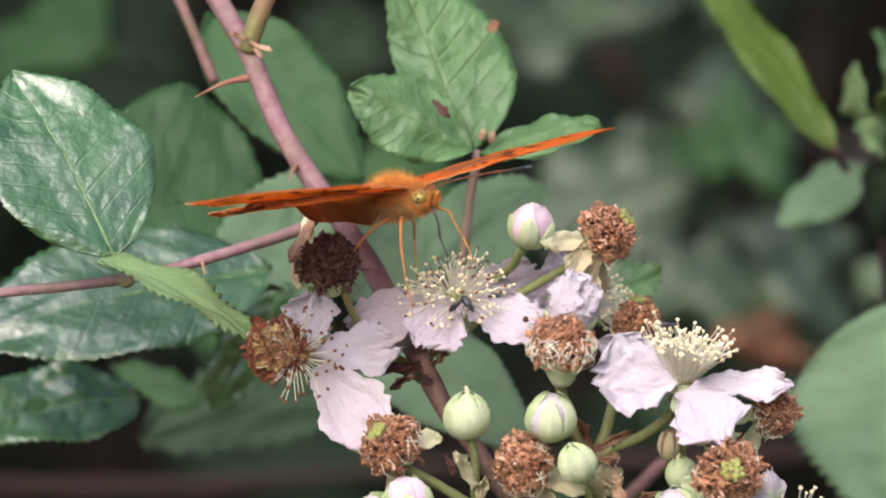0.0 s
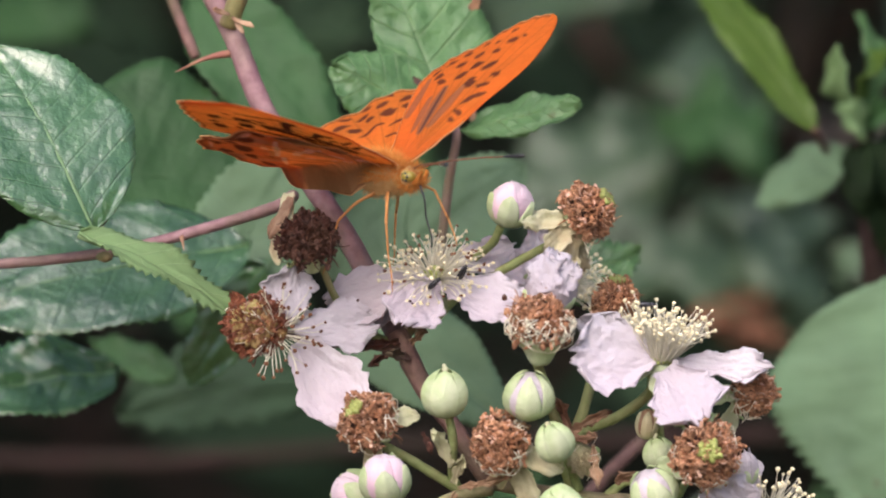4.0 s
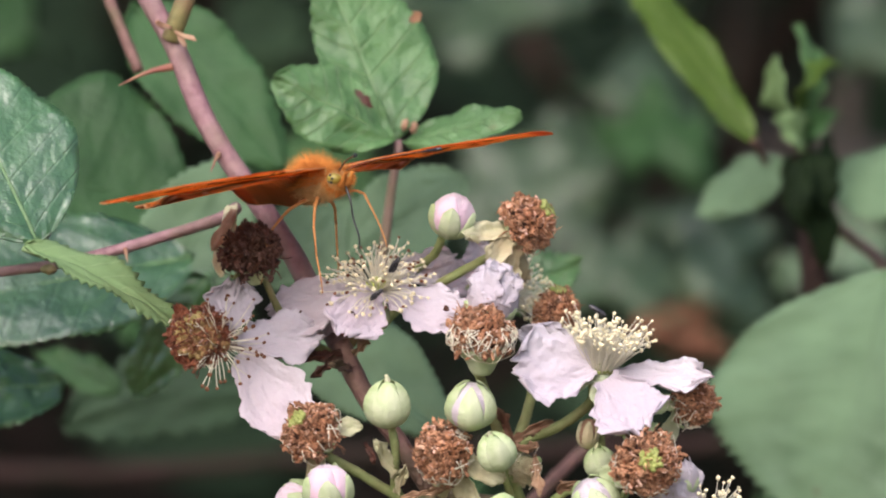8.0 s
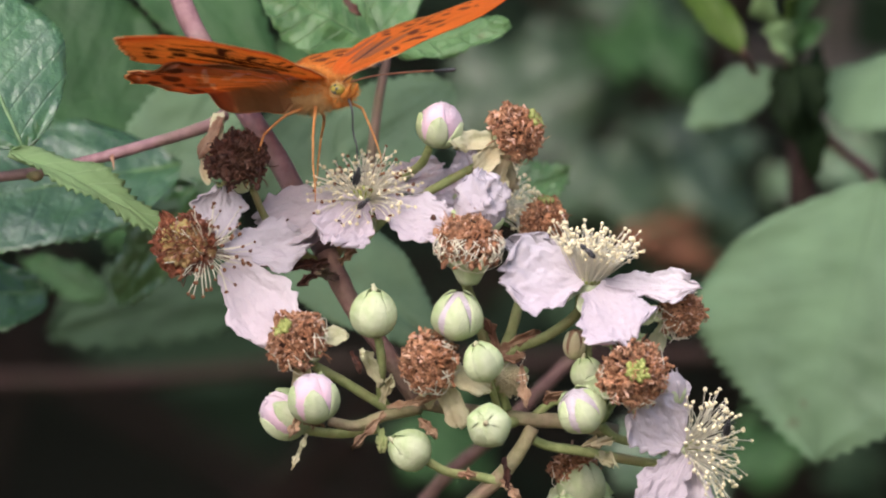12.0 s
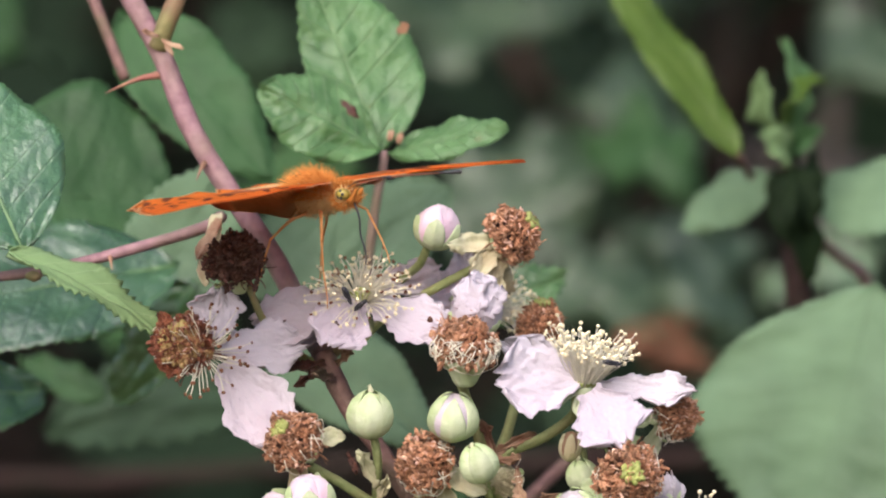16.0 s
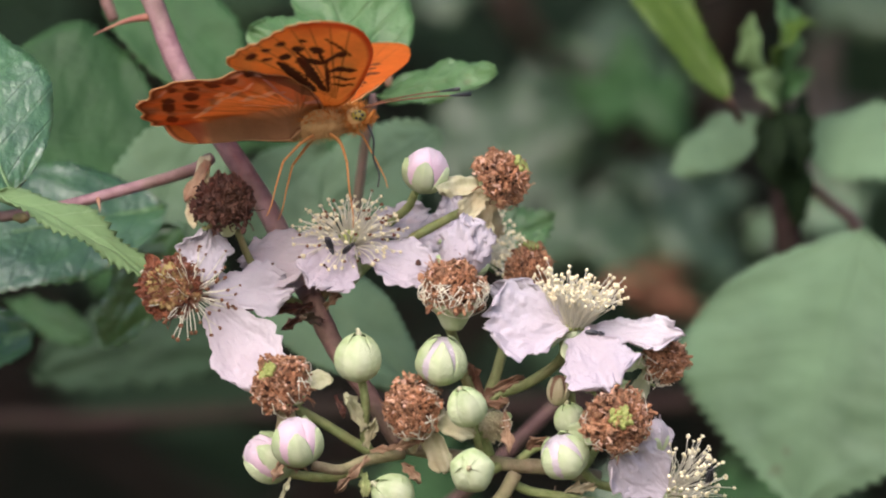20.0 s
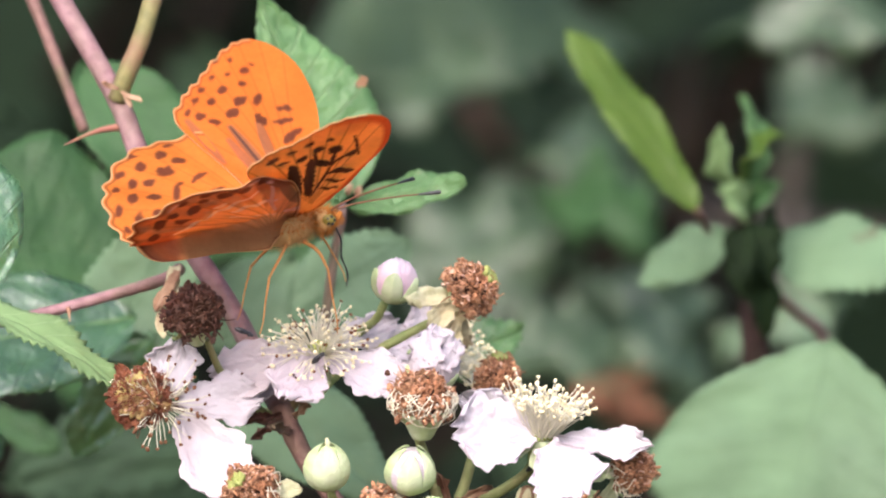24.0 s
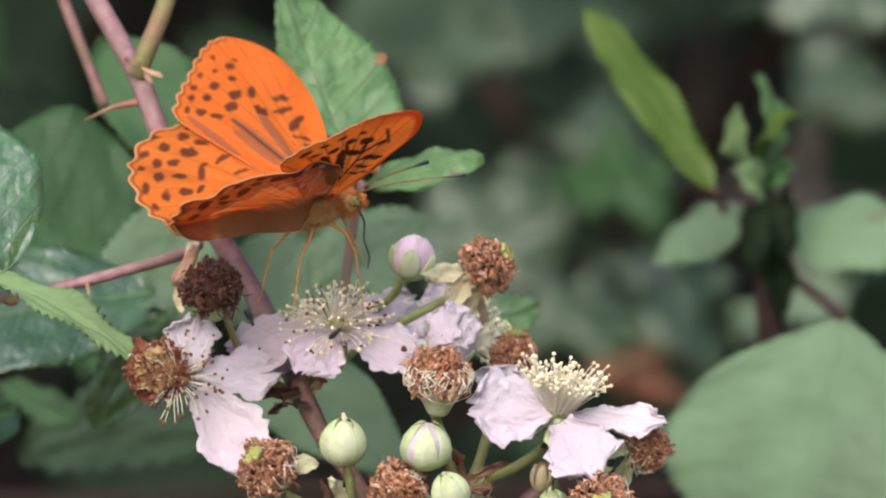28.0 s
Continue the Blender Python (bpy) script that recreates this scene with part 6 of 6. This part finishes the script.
    return pose(0.004 if fore else 0.002, 0.0012 * side, 0.001, side * angle) @ pose(0, 0, 0, 0, 0, back * side)


ground()
hedge()
leaves()
canes()
panicle()
blossoms()
behind()
butterfly, wings = build_butterfly()
beetle_a = build_beetle("tiny glossy black beetle walking over the flower", 1.8)
beetle_b = build_beetle("tiny black beetle tucked under the stamens", 1.6)
beetle_c = build_beetle("tiny black beetle on the cream stamens", 1.8)
beetle_d = build_beetle("tiny dark beetle on the turned flower", 1.8)


def motions():
    walk(butterfly, [
        (0.0, stand(-20.17, 1014.83, -6, 38.8, 4.3, 7.0)),
        (0.4, stand(-20.00, 1015.35, -6, 39.1, 3.6, 5.6)),
        (0.8, stand(-19.88, 1015.87, -6, 39.7, 2.9, 4.1)),
        (1.0, stand(-19.80, 1016.10, -6, 39.8, 2.5, 3.4)),
        (1.2, stand(-19.90, 1016.22, -6, 40.3, 3.4, 3.9)),
        (1.6, stand(-20.06, 1016.38, -6, 40.4, 5.2, 4.9)),
        (2.0, stand(-20.17, 1016.54, -6, 40.1, 6.9, 5.9)),
        (2.4, stand(-19.72, 1015.95, -6, 41.2, 4.1, 5.5)),
        (2.8, stand(-19.27, 1015.41, -6, 42.1, 1.2, 7.0)),
        (3.0, stand(-19.18, 1015.32, -6, 42.0, -0.2, 7.3)),
        (3.2, stand(-19.05, 1015.10, -6, 41.7, -0.2, 7.6)),
        (3.6, stand(-19.14, 1015.07, -6, 41.5, -0.0, 6.6)),
        (4.0, stand(-19.17, 1015.22, -6, 41.7, 0.1, 5.6)),
        (4.4, stand(-19.19, 1015.37, -6, 41.8, 0.2, 4.6)),
        (4.8, stand(-19.23, 1015.52, -6, 41.9, 0.3, 3.7)),
        (5.2, stand(-19.24, 1015.66, -6, 42.0, 0.4, 2.8)),
        (5.5, stand(-19.28, 1015.68, -6, 42.2, 0.5, 2.1)),
        (6.0, stand(-19.83, 1015.48, -6, 39.5, 4.8, 6.8)),
        (6.4, stand(-20.01, 1015.36, -6, 38.8, 4.0, 6.9)),
        (6.8, stand(-20.11, 1015.25, -6, 37.3, 3.2, 7.1)),
        (7.0, stand(-20.16, 1015.16, -6, 36.7, 2.7, 7.2)),
        (7.2, stand(-20.31, 1015.35, -6, 36.5, 3.4, 6.5)),
        (7.6, stand(-20.51, 1015.62, -6, 35.5, 4.5, 5.2)),
        (8.0, stand(-20.60, 1015.91, -6, 33.7, 5.6, 3.9)),
        (8.4, stand(-20.74, 1015.83, -6, 32.8, 3.8, 2.6)),
        (8.8, stand(-20.81, 1015.74, -6, 31.3, 2.1, 1.4)),
        (9.0, stand(-20.73, 1015.67, -6, 30.7, 1.3, 0.5)),
        (9.2, stand(-20.65, 1015.64, -6, 29.9, 0.9, 0.7)),
        (9.6, stand(-20.26, 1015.51, -6, 28.7, 0.2, 0.6)),
        (10.0, stand(-20.30, 1015.39, -6, 30.6, -0.5, 0.4)),
        (10.4, stand(-20.01, 1015.65, -6, 33.0, 2.0, -0.0)),
        (10.8, stand(-19.91, 1015.91, -6, 36.9, 4.6, -0.5)),
        (11.0, stand(-19.71, 1015.93, -6, 37.5, 5.8, -0.3)),
        (11.2, stand(-19.55, 1015.96, -6, 38.1, 5.5, -1.0)),
        (11.6, stand(-19.52, 1015.79, -6, 41.5, 4.7, -1.6)),
        (12.0, stand(-19.30, 1015.62, -6, 43.2, 4.0, -2.3)),
        (12.4, stand(-19.60, 1015.49, -6, 46.3, 3.3, -4.5)),
        (12.8, stand(-20.06, 1015.37, -6, 50.6, 2.5, -6.6)),
        (13.0, stand(-19.88, 1015.27, -6, 50.4, 2.2, -7.8)),
        (13.2, stand(-19.75, 1015.29, -6, 48.6, 2.1, -7.1)),
        (13.6, stand(-19.37, 1015.27, -6, 46.3, 2.0, -5.9)),
        (14.0, stand(-19.22, 1015.23, -6, 45.8, 1.9, -4.5)),
        (14.4, stand(-19.08, 1015.21, -6, 45.2, 1.8, -3.3)),
        (14.8, stand(-18.94, 1015.18, -6, 44.7, 1.7, -2.0)),
        (15.2, stand(-18.78, 1015.15, -6, 44.1, 1.6, -0.6)),
        (15.5, stand(-18.56, 1015.26, -6, 43.8, 1.6, 0.3)),
        (16.0, stand(-18.63, 1015.53, -6, 46.6, 2.5, 4.2)),
        (16.2, stand(-18.61, 1015.68, -6, 49.1, 4.1, 2.9)),
        (16.4, stand(-18.54, 1015.83, -6, 50.8, 5.7, 1.6)),
        (16.6, stand(-18.45, 1015.96, -6, 52.7, 7.3, 0.3)),
        (16.8, stand(-18.42, 1016.13, -6, 54.9, 8.9, -0.2)),
        (17.0, stand(-18.37, 1016.31, -6, 57.1, 10.5, -0.9)),
        (17.2, stand(-18.02, 1016.48, -6, 58.3, 9.9, -0.9)),
        (17.4, stand(-17.72, 1016.67, -6, 60.0, 9.2, -1.0)),
        (17.6, stand(-17.32, 1016.85, -6, 60.8, 8.5, -1.0)),
        (17.8, stand(-17.02, 1017.04, -6, 62.6, 7.9, -1.2)),
        (18.0, stand(-16.61, 1017.22, -6, 63.3, 7.2, -1.2)),
        (18.2, stand(-16.29, 1016.55, -6, 64.7, 7.5, -1.3)),
        (18.4, stand(-15.98, 1015.87, -6, 66.3, 7.8, -1.4)),
        (18.6, stand(-15.78, 1015.61, -6, 68.5, 8.0, -1.5)),
        (18.8, stand(-15.60, 1015.73, -6, 70.2, 8.3, -1.6)),
        (19.0, stand(-15.31, 1015.86, -6, 70.6, 8.6, -1.7)),
        (19.2, stand(-15.67, 1016.32, -6, 71.9, 8.1, -1.8)),
        (19.4, stand(-16.19, 1016.78, -6, 75.5, 7.6, -1.9)),
        (19.6, stand(-16.73, 1017.23, -6, 80.2, 7.1, -2.0)),
        (19.8, stand(-17.12, 1017.69, -6, 82.9, 6.6, -2.1)),
        (20.0, stand(-17.41, 1018.14, -6, 83.8, 6.0, -2.1)),
        (20.2, stand(-17.19, 1018.00, -6, 84.1, 5.2, -1.4)),
        (20.4, stand(-16.96, 1017.84, -6, 84.6, 4.3, -0.7)),
        (20.6, stand(-16.70, 1017.68, -6, 84.5, 3.4, -0.0)),
        (20.8, stand(-16.51, 1017.52, -6, 86.1, 2.5, 0.7)),
        (21.0, stand(-16.30, 1017.38, -6, 87.7, 1.6, 1.4)),
        (21.2, stand(-16.51, 1017.64, -6, 88.8, 1.3, 1.9)),
        (21.4, stand(-16.73, 1017.90, -6, 90.7, 1.0, 2.4)),
        (21.6, stand(-16.85, 1018.04, -6, 91.7, 1.4, 3.0)),
        (21.8, stand(-16.88, 1018.16, -6, 92.7, 1.9, 3.6)),
        (22.0, stand(-16.91, 1018.28, -6, 93.6, 2.5, 4.2)),
        (22.2, stand(-16.95, 1018.40, -6, 94.6, 2.9, 4.7)),
        (22.4, stand(-16.97, 1018.51, -6, 95.6, 3.4, 5.2)),
        (22.6, stand(-16.99, 1018.64, -6, 96.6, 3.9, 5.8)),
        (22.8, stand(-17.00, 1018.76, -6, 97.5, 4.3, 6.3)),
        (23.0, stand(-17.01, 1018.89, -6, 98.5, 4.8, 7.0)),
        (23.2, stand(-17.03, 1019.01, -6, 99.5, 5.4, 7.5)),
        (23.4, stand(-17.03, 1019.14, -6, 100.5, 5.8, 8.1)),
        (23.6, stand(-17.03, 1019.26, -6, 101.5, 6.3, 8.6)),
        (23.8, stand(-17.31, 1018.90, -6, 102.3, 9.0, 8.5)),
        (24.0, stand(-17.59, 1018.55, -6, 103.5, 11.6, 8.5)),
        (24.2, stand(-17.32, 1018.41, -6, 105.4, 11.6, 8.3)),
        (24.4, stand(-17.05, 1018.29, -6, 106.9, 11.5, 8.2)),
        (24.6, stand(-16.76, 1018.16, -6, 108.3, 11.5, 8.0)),
        (24.8, stand(-16.50, 1018.03, -6, 109.1, 11.4, 7.9)),
        (25.0, stand(-16.26, 1017.89, -6, 109.4, 11.4, 7.7)),
        (25.2, stand(-16.31, 1017.86, -6, 109.4, 11.1, 7.8)),
        (26.0, stand(-16.57, 1017.71, -6, 109.4, 9.8, 8.1)),
        (27.0, stand(-16.74, 1018.01, -6, 108.4, 10.9, 7.2)),
        (27.2, stand(-16.67, 1017.94, -6, 108.9, 11.1, 7.3)),
        (27.6, stand(-16.51, 1017.81, -6, 109.9, 11.4, 7.4)),
        (28.0, stand(-16.34, 1017.67, -6, 111.1, 11.7, 7.6)),
    ])
    beats = [
        (0.0, 5.9, 3.8, -9.3, 3.4, 1.3, 14.0), (0.2, 9.8, 7.1, -9.6, 7.3, 4.7, 14.7), (0.4, 22.2, 16.3, -10.5, 19.7, 13.9, 15.5), (0.6, 29.5, 22.8, -11.7, 27.0, 20.5, 16.2), (0.8, 21.7, 15.2, -10.8, 19.2, 12.9, 17.0),
        (1.0, 10.5, 4.2, -11.8, 8.0, 2.0, 17.7), (1.2, 9.6, 6.5, -10.6, 7.1, 4.2, 17.4), (1.4, 20.4, 18.5, -10.8, 17.9, 16.2, 17.1), (1.6, 23.1, 25.3, -15.9, 20.6, 22.9, 16.8), (1.8, 14.3, 13.5, -11.0, 11.8, 11.0, 16.5),
        (2.0, 1.9, 2.2, -9.3, -0.6, -0.3, 16.2), (2.2, 0.6, 0.1, -9.6, -1.9, -2.2, 16.2), (2.4, 14.2, 11.1, -12.4, 11.7, 8.8, 16.3), (2.6, 21.9, 23.6, -17.1, 19.4, 21.4, 16.4), (2.8, 24.3, 24.9, -15.2, 21.8, 22.8, 16.4),
        (3.0, 18.0, 13.6, -11.9, 15.5, 11.5, 16.5), (3.2, 13.5, 8.7, -12.0, 11.0, 6.6, 16.6), (3.4, 6.9, 3.9, -12.6, 4.4, 1.9, 16.7), (3.6, 9.0, 0.8, -12.8, 6.5, -1.2, 16.9), (3.8, 15.5, 5.0, -13.0, 13.0, 3.0, 17.0),
        (4.0, 30.0, 19.2, -13.1, 27.5, 17.2, 17.1), (4.2, 34.6, 23.3, -13.3, 32.1, 21.3, 17.2), (4.4, 25.1, 12.5, -13.4, 22.6, 10.5, 17.4), (4.6, 11.6, 1.7, -13.6, 9.1, -0.3, 17.5), (4.8, 11.1, 1.9, -13.8, 8.6, -0.1, 17.6),
        (5.0, 20.7, 10.0, -13.9, 18.2, 8.1, 17.7), (5.2, 33.2, 21.2, -14.1, 30.7, 19.3, 17.9), (5.4, 31.7, 20.4, -14.3, 29.2, 18.5, 18.0), (5.5, 27.4, 16.2, -14.3, 24.9, 14.4, 18.1), (5.6, 20.8, 12.2, -13.6, 18.3, 10.2, 17.4),
        (5.8, 6.1, 3.7, -10.5, 3.6, 1.4, 16.1), (6.0, 0.7, 0.7, -9.8, -1.8, -1.9, 14.8), (6.2, 12.7, 10.7, -10.6, 10.2, 8.1, 14.8), (6.4, 25.3, 23.0, -10.6, 22.8, 20.4, 14.7), (6.6, 20.6, 19.2, -11.5, 18.1, 16.6, 14.7),
        (6.8, 7.9, 5.3, -9.1, 5.4, 2.7, 14.7), (7.0, 4.1, 1.5, -8.7, 1.6, -1.1, 14.7), (7.2, 12.5, 9.4, -8.7, 10.0, 6.8, 15.0), (7.4, 27.9, 21.9, -10.3, 25.4, 19.3, 15.3), (7.6, 32.0, 23.0, -11.1, 29.5, 20.4, 15.7),
        (7.8, 14.2, 5.6, -9.3, 11.7, 2.9, 16.0), (8.0, 3.7, -3.9, -7.1, 1.2, -6.6, 16.3), (8.2, 4.6, -4.9, -7.5, 2.1, -7.6, 17.0), (8.4, 14.6, 3.6, -9.1, 12.1, 1.0, 17.7), (8.6, 34.0, 20.7, -11.1, 31.5, 18.1, 18.4),
        (8.8, 32.3, 16.1, -11.1, 29.8, 13.6, 19.1), (9.0, 16.3, -0.4, -7.4, 13.8, -2.9, 19.8), (9.2, 8.1, -9.9, -7.7, 5.6, -12.4, 19.3), (9.4, 25.3, 5.9, -8.0, 22.8, 3.4, 18.8), (9.6, 37.3, 25.5, -15.9, 34.8, 23.0, 18.2),
        (9.8, 31.5, 11.1, -8.0, 29.0, 8.6, 17.7), (10.0, 15.3, -3.1, -8.0, 12.8, -5.5, 17.2), (10.2, 22.0, 4.0, -8.1, 19.5, 1.5, 16.8), (10.4, 33.6, 24.2, -15.9, 31.1, 21.7, 16.4), (10.6, 31.6, 21.9, -11.7, 29.1, 19.4, 16.0),
        (10.8, 14.1, 4.5, -6.4, 11.6, 2.0, 15.6), (11.0, 1.9, -7.7, -5.2, -0.6, -10.3, 15.3), (11.2, 6.0, -3.9, -6.5, 3.5, -6.4, 15.7), (11.4, 18.6, 8.5, -8.0, 16.1, 6.1, 16.1), (11.6, 33.1, 23.1, -11.8, 30.6, 20.7, 16.5),
        (11.8, 28.6, 18.7, -11.8, 26.1, 16.4, 16.9), (12.0, 22.3, 6.4, -9.8, 19.8, 4.1, 17.3), (12.2, 16.7, -2.4, -9.1, 14.2, -4.6, 17.8), (12.4, 21.4, 1.3, -14.0, 18.9, -0.8, 18.3), (12.6, 32.3, 15.0, -17.7, 29.8, 13.0, 18.7),
        (12.8, 41.3, 21.3, -25.1, 38.8, 19.3, 19.2), (13.0, 36.2, 15.5, -24.0, 33.7, 13.6, 19.6), (13.2, 37.1, 7.9, -16.5, 34.6, 6.0, 19.4), (13.4, 29.8, 3.2, -15.5, 27.3, 1.4, 19.3), (13.6, 22.9, 1.8, -15.1, 20.4, -0.1, 19.1),
        (13.8, 19.7, -0.5, -14.6, 17.2, -2.3, 18.9), (14.0, 25.6, 6.3, -14.1, 23.1, 4.4, 18.7), (14.2, 39.4, 20.0, -13.7, 36.9, 18.1, 18.5), (14.4, 43.2, 23.7, -13.2, 40.7, 21.9, 18.3), (14.6, 31.1, 13.5, -12.7, 28.6, 11.6, 18.1),
        (14.8, 18.9, 3.2, -12.3, 16.4, 1.4, 17.9), (15.0, 22.7, 8.0, -11.8, 20.2, 6.1, 17.7), (15.2, 36.6, 21.7, -11.3, 34.1, 19.8, 17.5), (15.4, 45.4, 29.4, -10.8, 42.9, 27.6, 17.3), (15.5, 42.8, 27.5, -10.6, 40.3, 25.7, 17.2),
        (15.6, 37.6, 24.8, -9.6, 35.1, 22.8, 16.6), (15.8, 16.6, 7.0, -7.0, 14.1, 4.8, 15.3), (16.0, 1.0, -3.4, -6.8, -1.5, -5.9, 14.0), (16.2, 12.1, 8.2, -6.2, 9.6, 5.7, 14.2), (16.4, 27.0, 21.8, -6.7, 24.5, 19.3, 14.4),
        (16.6, 33.6, 29.6, -6.0, 31.1, 27.1, 14.6), (16.8, 19.8, 16.8, -4.4, 17.3, 14.2, 14.8), (17.0, 4.1, 5.1, -4.2, 1.6, 2.5, 15.0), (17.2, 5.3, 12.9, -4.2, 2.8, 10.3, 16.3), (17.4, 21.2, 32.5, -5.7, 18.7, 29.9, 17.5),
        (17.6, 25.1, 30.5, -4.6, 22.6, 27.9, 18.8), (17.8, 8.1, 14.6, -6.6, 5.6, 12.1, 20.1), (18.0, 0.7, 4.5, -6.5, -1.8, 2.0, 21.4), (18.2, 18.2, 20.8, -4.5, 15.7, 18.3, 21.3), (18.4, 34.9, 32.0, -1.3, 32.4, 29.6, 21.1),
        (18.6, 23.7, 21.4, -5.3, 21.2, 19.0, 21.0), (18.8, 7.0, 5.7, -7.5, 4.5, 3.3, 20.9), (19.0, 0.6, 2.3, -11.5, -1.9, -0.1, 20.7), (19.2, 15.3, 10.0, -12.0, 12.8, 7.7, 20.6), (19.4, 30.3, 25.8, -9.6, 27.8, 23.5, 20.5),
        (19.6, 34.0, 29.5, -10.6, 31.5, 27.2, 20.3), (19.8, 13.2, 14.4, -7.1, 10.7, 12.2, 20.2), (20.0, 17.1, 15.2, -4.6, 14.6, 13.0, 20.1), (20.2, 29.1, 25.9, -7.9, 26.6, 23.7, 19.8), (20.4, 31.8, 30.2, -8.9, 29.3, 28.0, 19.6),
        (20.6, 18.2, 23.3, -7.9, 15.7, 21.2, 19.3), (20.8, 15.5, 14.5, -5.2, 13.0, 12.4, 19.1), (21.0, 22.4, 22.8, -5.0, 19.9, 20.7, 18.8), (21.2, 34.5, 31.2, -6.7, 32.1, 29.1, 18.7), (21.4, 24.3, 27.9, -8.1, 21.9, 25.8, 18.6),
        (21.6, 19.6, 23.1, -7.4, 17.2, 20.9, 18.5), (21.8, 15.6, 19.2, -6.7, 13.3, 17.0, 18.4), (22.0, 23.7, 25.3, -6.1, 21.4, 23.1, 18.3), (22.2, 31.8, 31.4, -5.4, 29.6, 29.1, 18.2), (22.4, 21.9, 23.5, -4.7, 19.7, 21.2, 18.1),
        (22.6, 10.0, 13.6, -4.0, 7.8, 11.3, 18.1), (22.8, 16.0, 17.7, -3.4, 13.9, 15.3, 18.0), (23.0, 28.1, 27.9, -2.7, 26.0, 25.4, 17.9), (23.2, 26.2, 26.0, -2.0, 24.2, 23.5, 17.8), (23.4, 12.3, 14.1, -1.3, 10.3, 11.5, 17.7),
        (23.6, 9.8, 9.8, -0.7, 7.9, 7.2, 17.6), (23.8, 25.9, 22.4, -4.3, 24.0, 19.8, 17.5), (24.0, 33.9, 28.9, -4.3, 32.0, 26.2, 17.4), (24.2, 25.5, 23.7, -3.7, 23.5, 21.1, 17.4), (24.4, 8.8, 12.6, -0.5, 6.8, 10.0, 17.4),
        (24.6, 18.6, 15.4, -3.2, 16.5, 12.8, 17.4), (24.8, 31.2, 26.8, -2.4, 28.9, 24.1, 17.5), (25.0, 37.0, 30.6, -4.6, 34.6, 27.9, 17.5), (25.2, 35.1, 29.8, -4.6, 32.9, 27.1, 16.9), (25.4, 33.0, 28.9, -7.1, 31.1, 26.1, 16.3),
        (25.8, 31.6, 28.5, -7.8, 30.1, 25.6, 15.1), (26.2, 30.4, 27.8, -8.3, 29.1, 24.9, 14.5), (26.6, 29.3, 26.8, -8.3, 27.9, 24.0, 14.5), (27.0, 28.1, 25.9, -8.6, 26.7, 23.0, 14.6), (27.2, 28.9, 25.1, -8.4, 27.4, 22.2, 14.5),
        (27.4, 18.5, 14.5, -8.6, 17.1, 11.7, 14.4), (27.6, 22.7, 17.6, -8.9, 21.3, 14.8, 14.4), (27.8, 21.3, 17.1, -8.2, 19.9, 14.3, 14.3), (28.0, 31.4, 26.3, -10.5, 30.1, 23.5, 14.3),
    ]
    for ob, side, fore in wings:
        rows = []
        for t, left, right, sweep, hind_left, hind_right, trail in beats:
            up = (left if side > 0 else right) if fore else (hind_left if side > 0 else hind_right)
            rows.append((t, hinge(up, side, fore, -sweep if fore else trail)))
        walk(ob, rows)
    walk(beetle_a, [
        (0.0, stand(-9.40, 998.78, -7, 60, -50, 20)),
        (2.0, stand(-7.07, 999.25, -7, 60, -40, 20)),
        (3.0, stand(-6.69, 999.65, -7, 40, 30, 20)),
        (6.0, stand(-8.01, 1001.87, -7.5, 30, 60, 0)),
        (8.0, stand(-8.39, 1002.96, -8, 40, 50, 0)),
        (10.0, stand(-14.20, 1002.64, -8, 60, 40, 0)),
        (11.0, stand(-12.18, 1002.57, -9, 60, 45, 0)),
        (12.5, stand(-12.09, 1002.62, -9, 10, 70, 0)),
        (15.5, stand(-13.27, 1001.73, -9, 120, -60, 0)),
        (17.0, stand(-13.30, 995.43, -9.5, 100, -60, 0)),
        (20.0, stand(-14.04, 998.83, -9, 130, -60, 0)),
        (21.5, stand(-16.05, 1000.69, -9, 100, -30, 0)),
        (24.0, stand(-22.13, 1002.19, -9, 100, -20, 0)),
        (25.0, stand(-23.37, 1002.13, -8, 110, -10, 0)),
        (28.0, stand(-24.06, 1000.73, -8, 120, -60, 0)),
    ])
    walk(beetle_b, [
        (0.0, stand(-11.11, 998.58, -7, 60, 40, 0)),
        (14.0, stand(-11.11, 998.58, -7, 60, 40, 0)),
        (28.0, stand(-11.11, 998.58, -7, 60, 40, 0)),
    ])
    walk(beetle_c, [
        (0.0, stand(19.83, 995.37, -4, 90, 0, 0)),
        (6.0, stand(19.81, 995.37, -5, 90, 0, 0)),
        (8.0, stand(21.09, 996.06, -15, 80, -30, 0)),
        (11.0, stand(20.46, 992.82, -15, 300, 50, 0)),
        (12.5, stand(22.15, 991.27, -15, 250, 40, 0)),
        (17.0, stand(25.92, 989.71, -14, 95, -10, 0)),
        (20.0, stand(24.88, 986.47, -16, 90, -5, 0)),
        (21.5, stand(22.99, 985.44, -18, 270, -15, 0)),
        (24.0, stand(20.90, 982.95, -4, 270, -30, 0)),
        (28.0, stand(20.93, 982.93, -2, 270, -30, 0)),
    ])
    walk(beetle_d, [
        (0.0, stand(42.05, 966.01, -12, 20, 60, 0)),
        (28.0, stand(42.05, 966.01, -12, 20, 60, 0)),
    ])


motions()
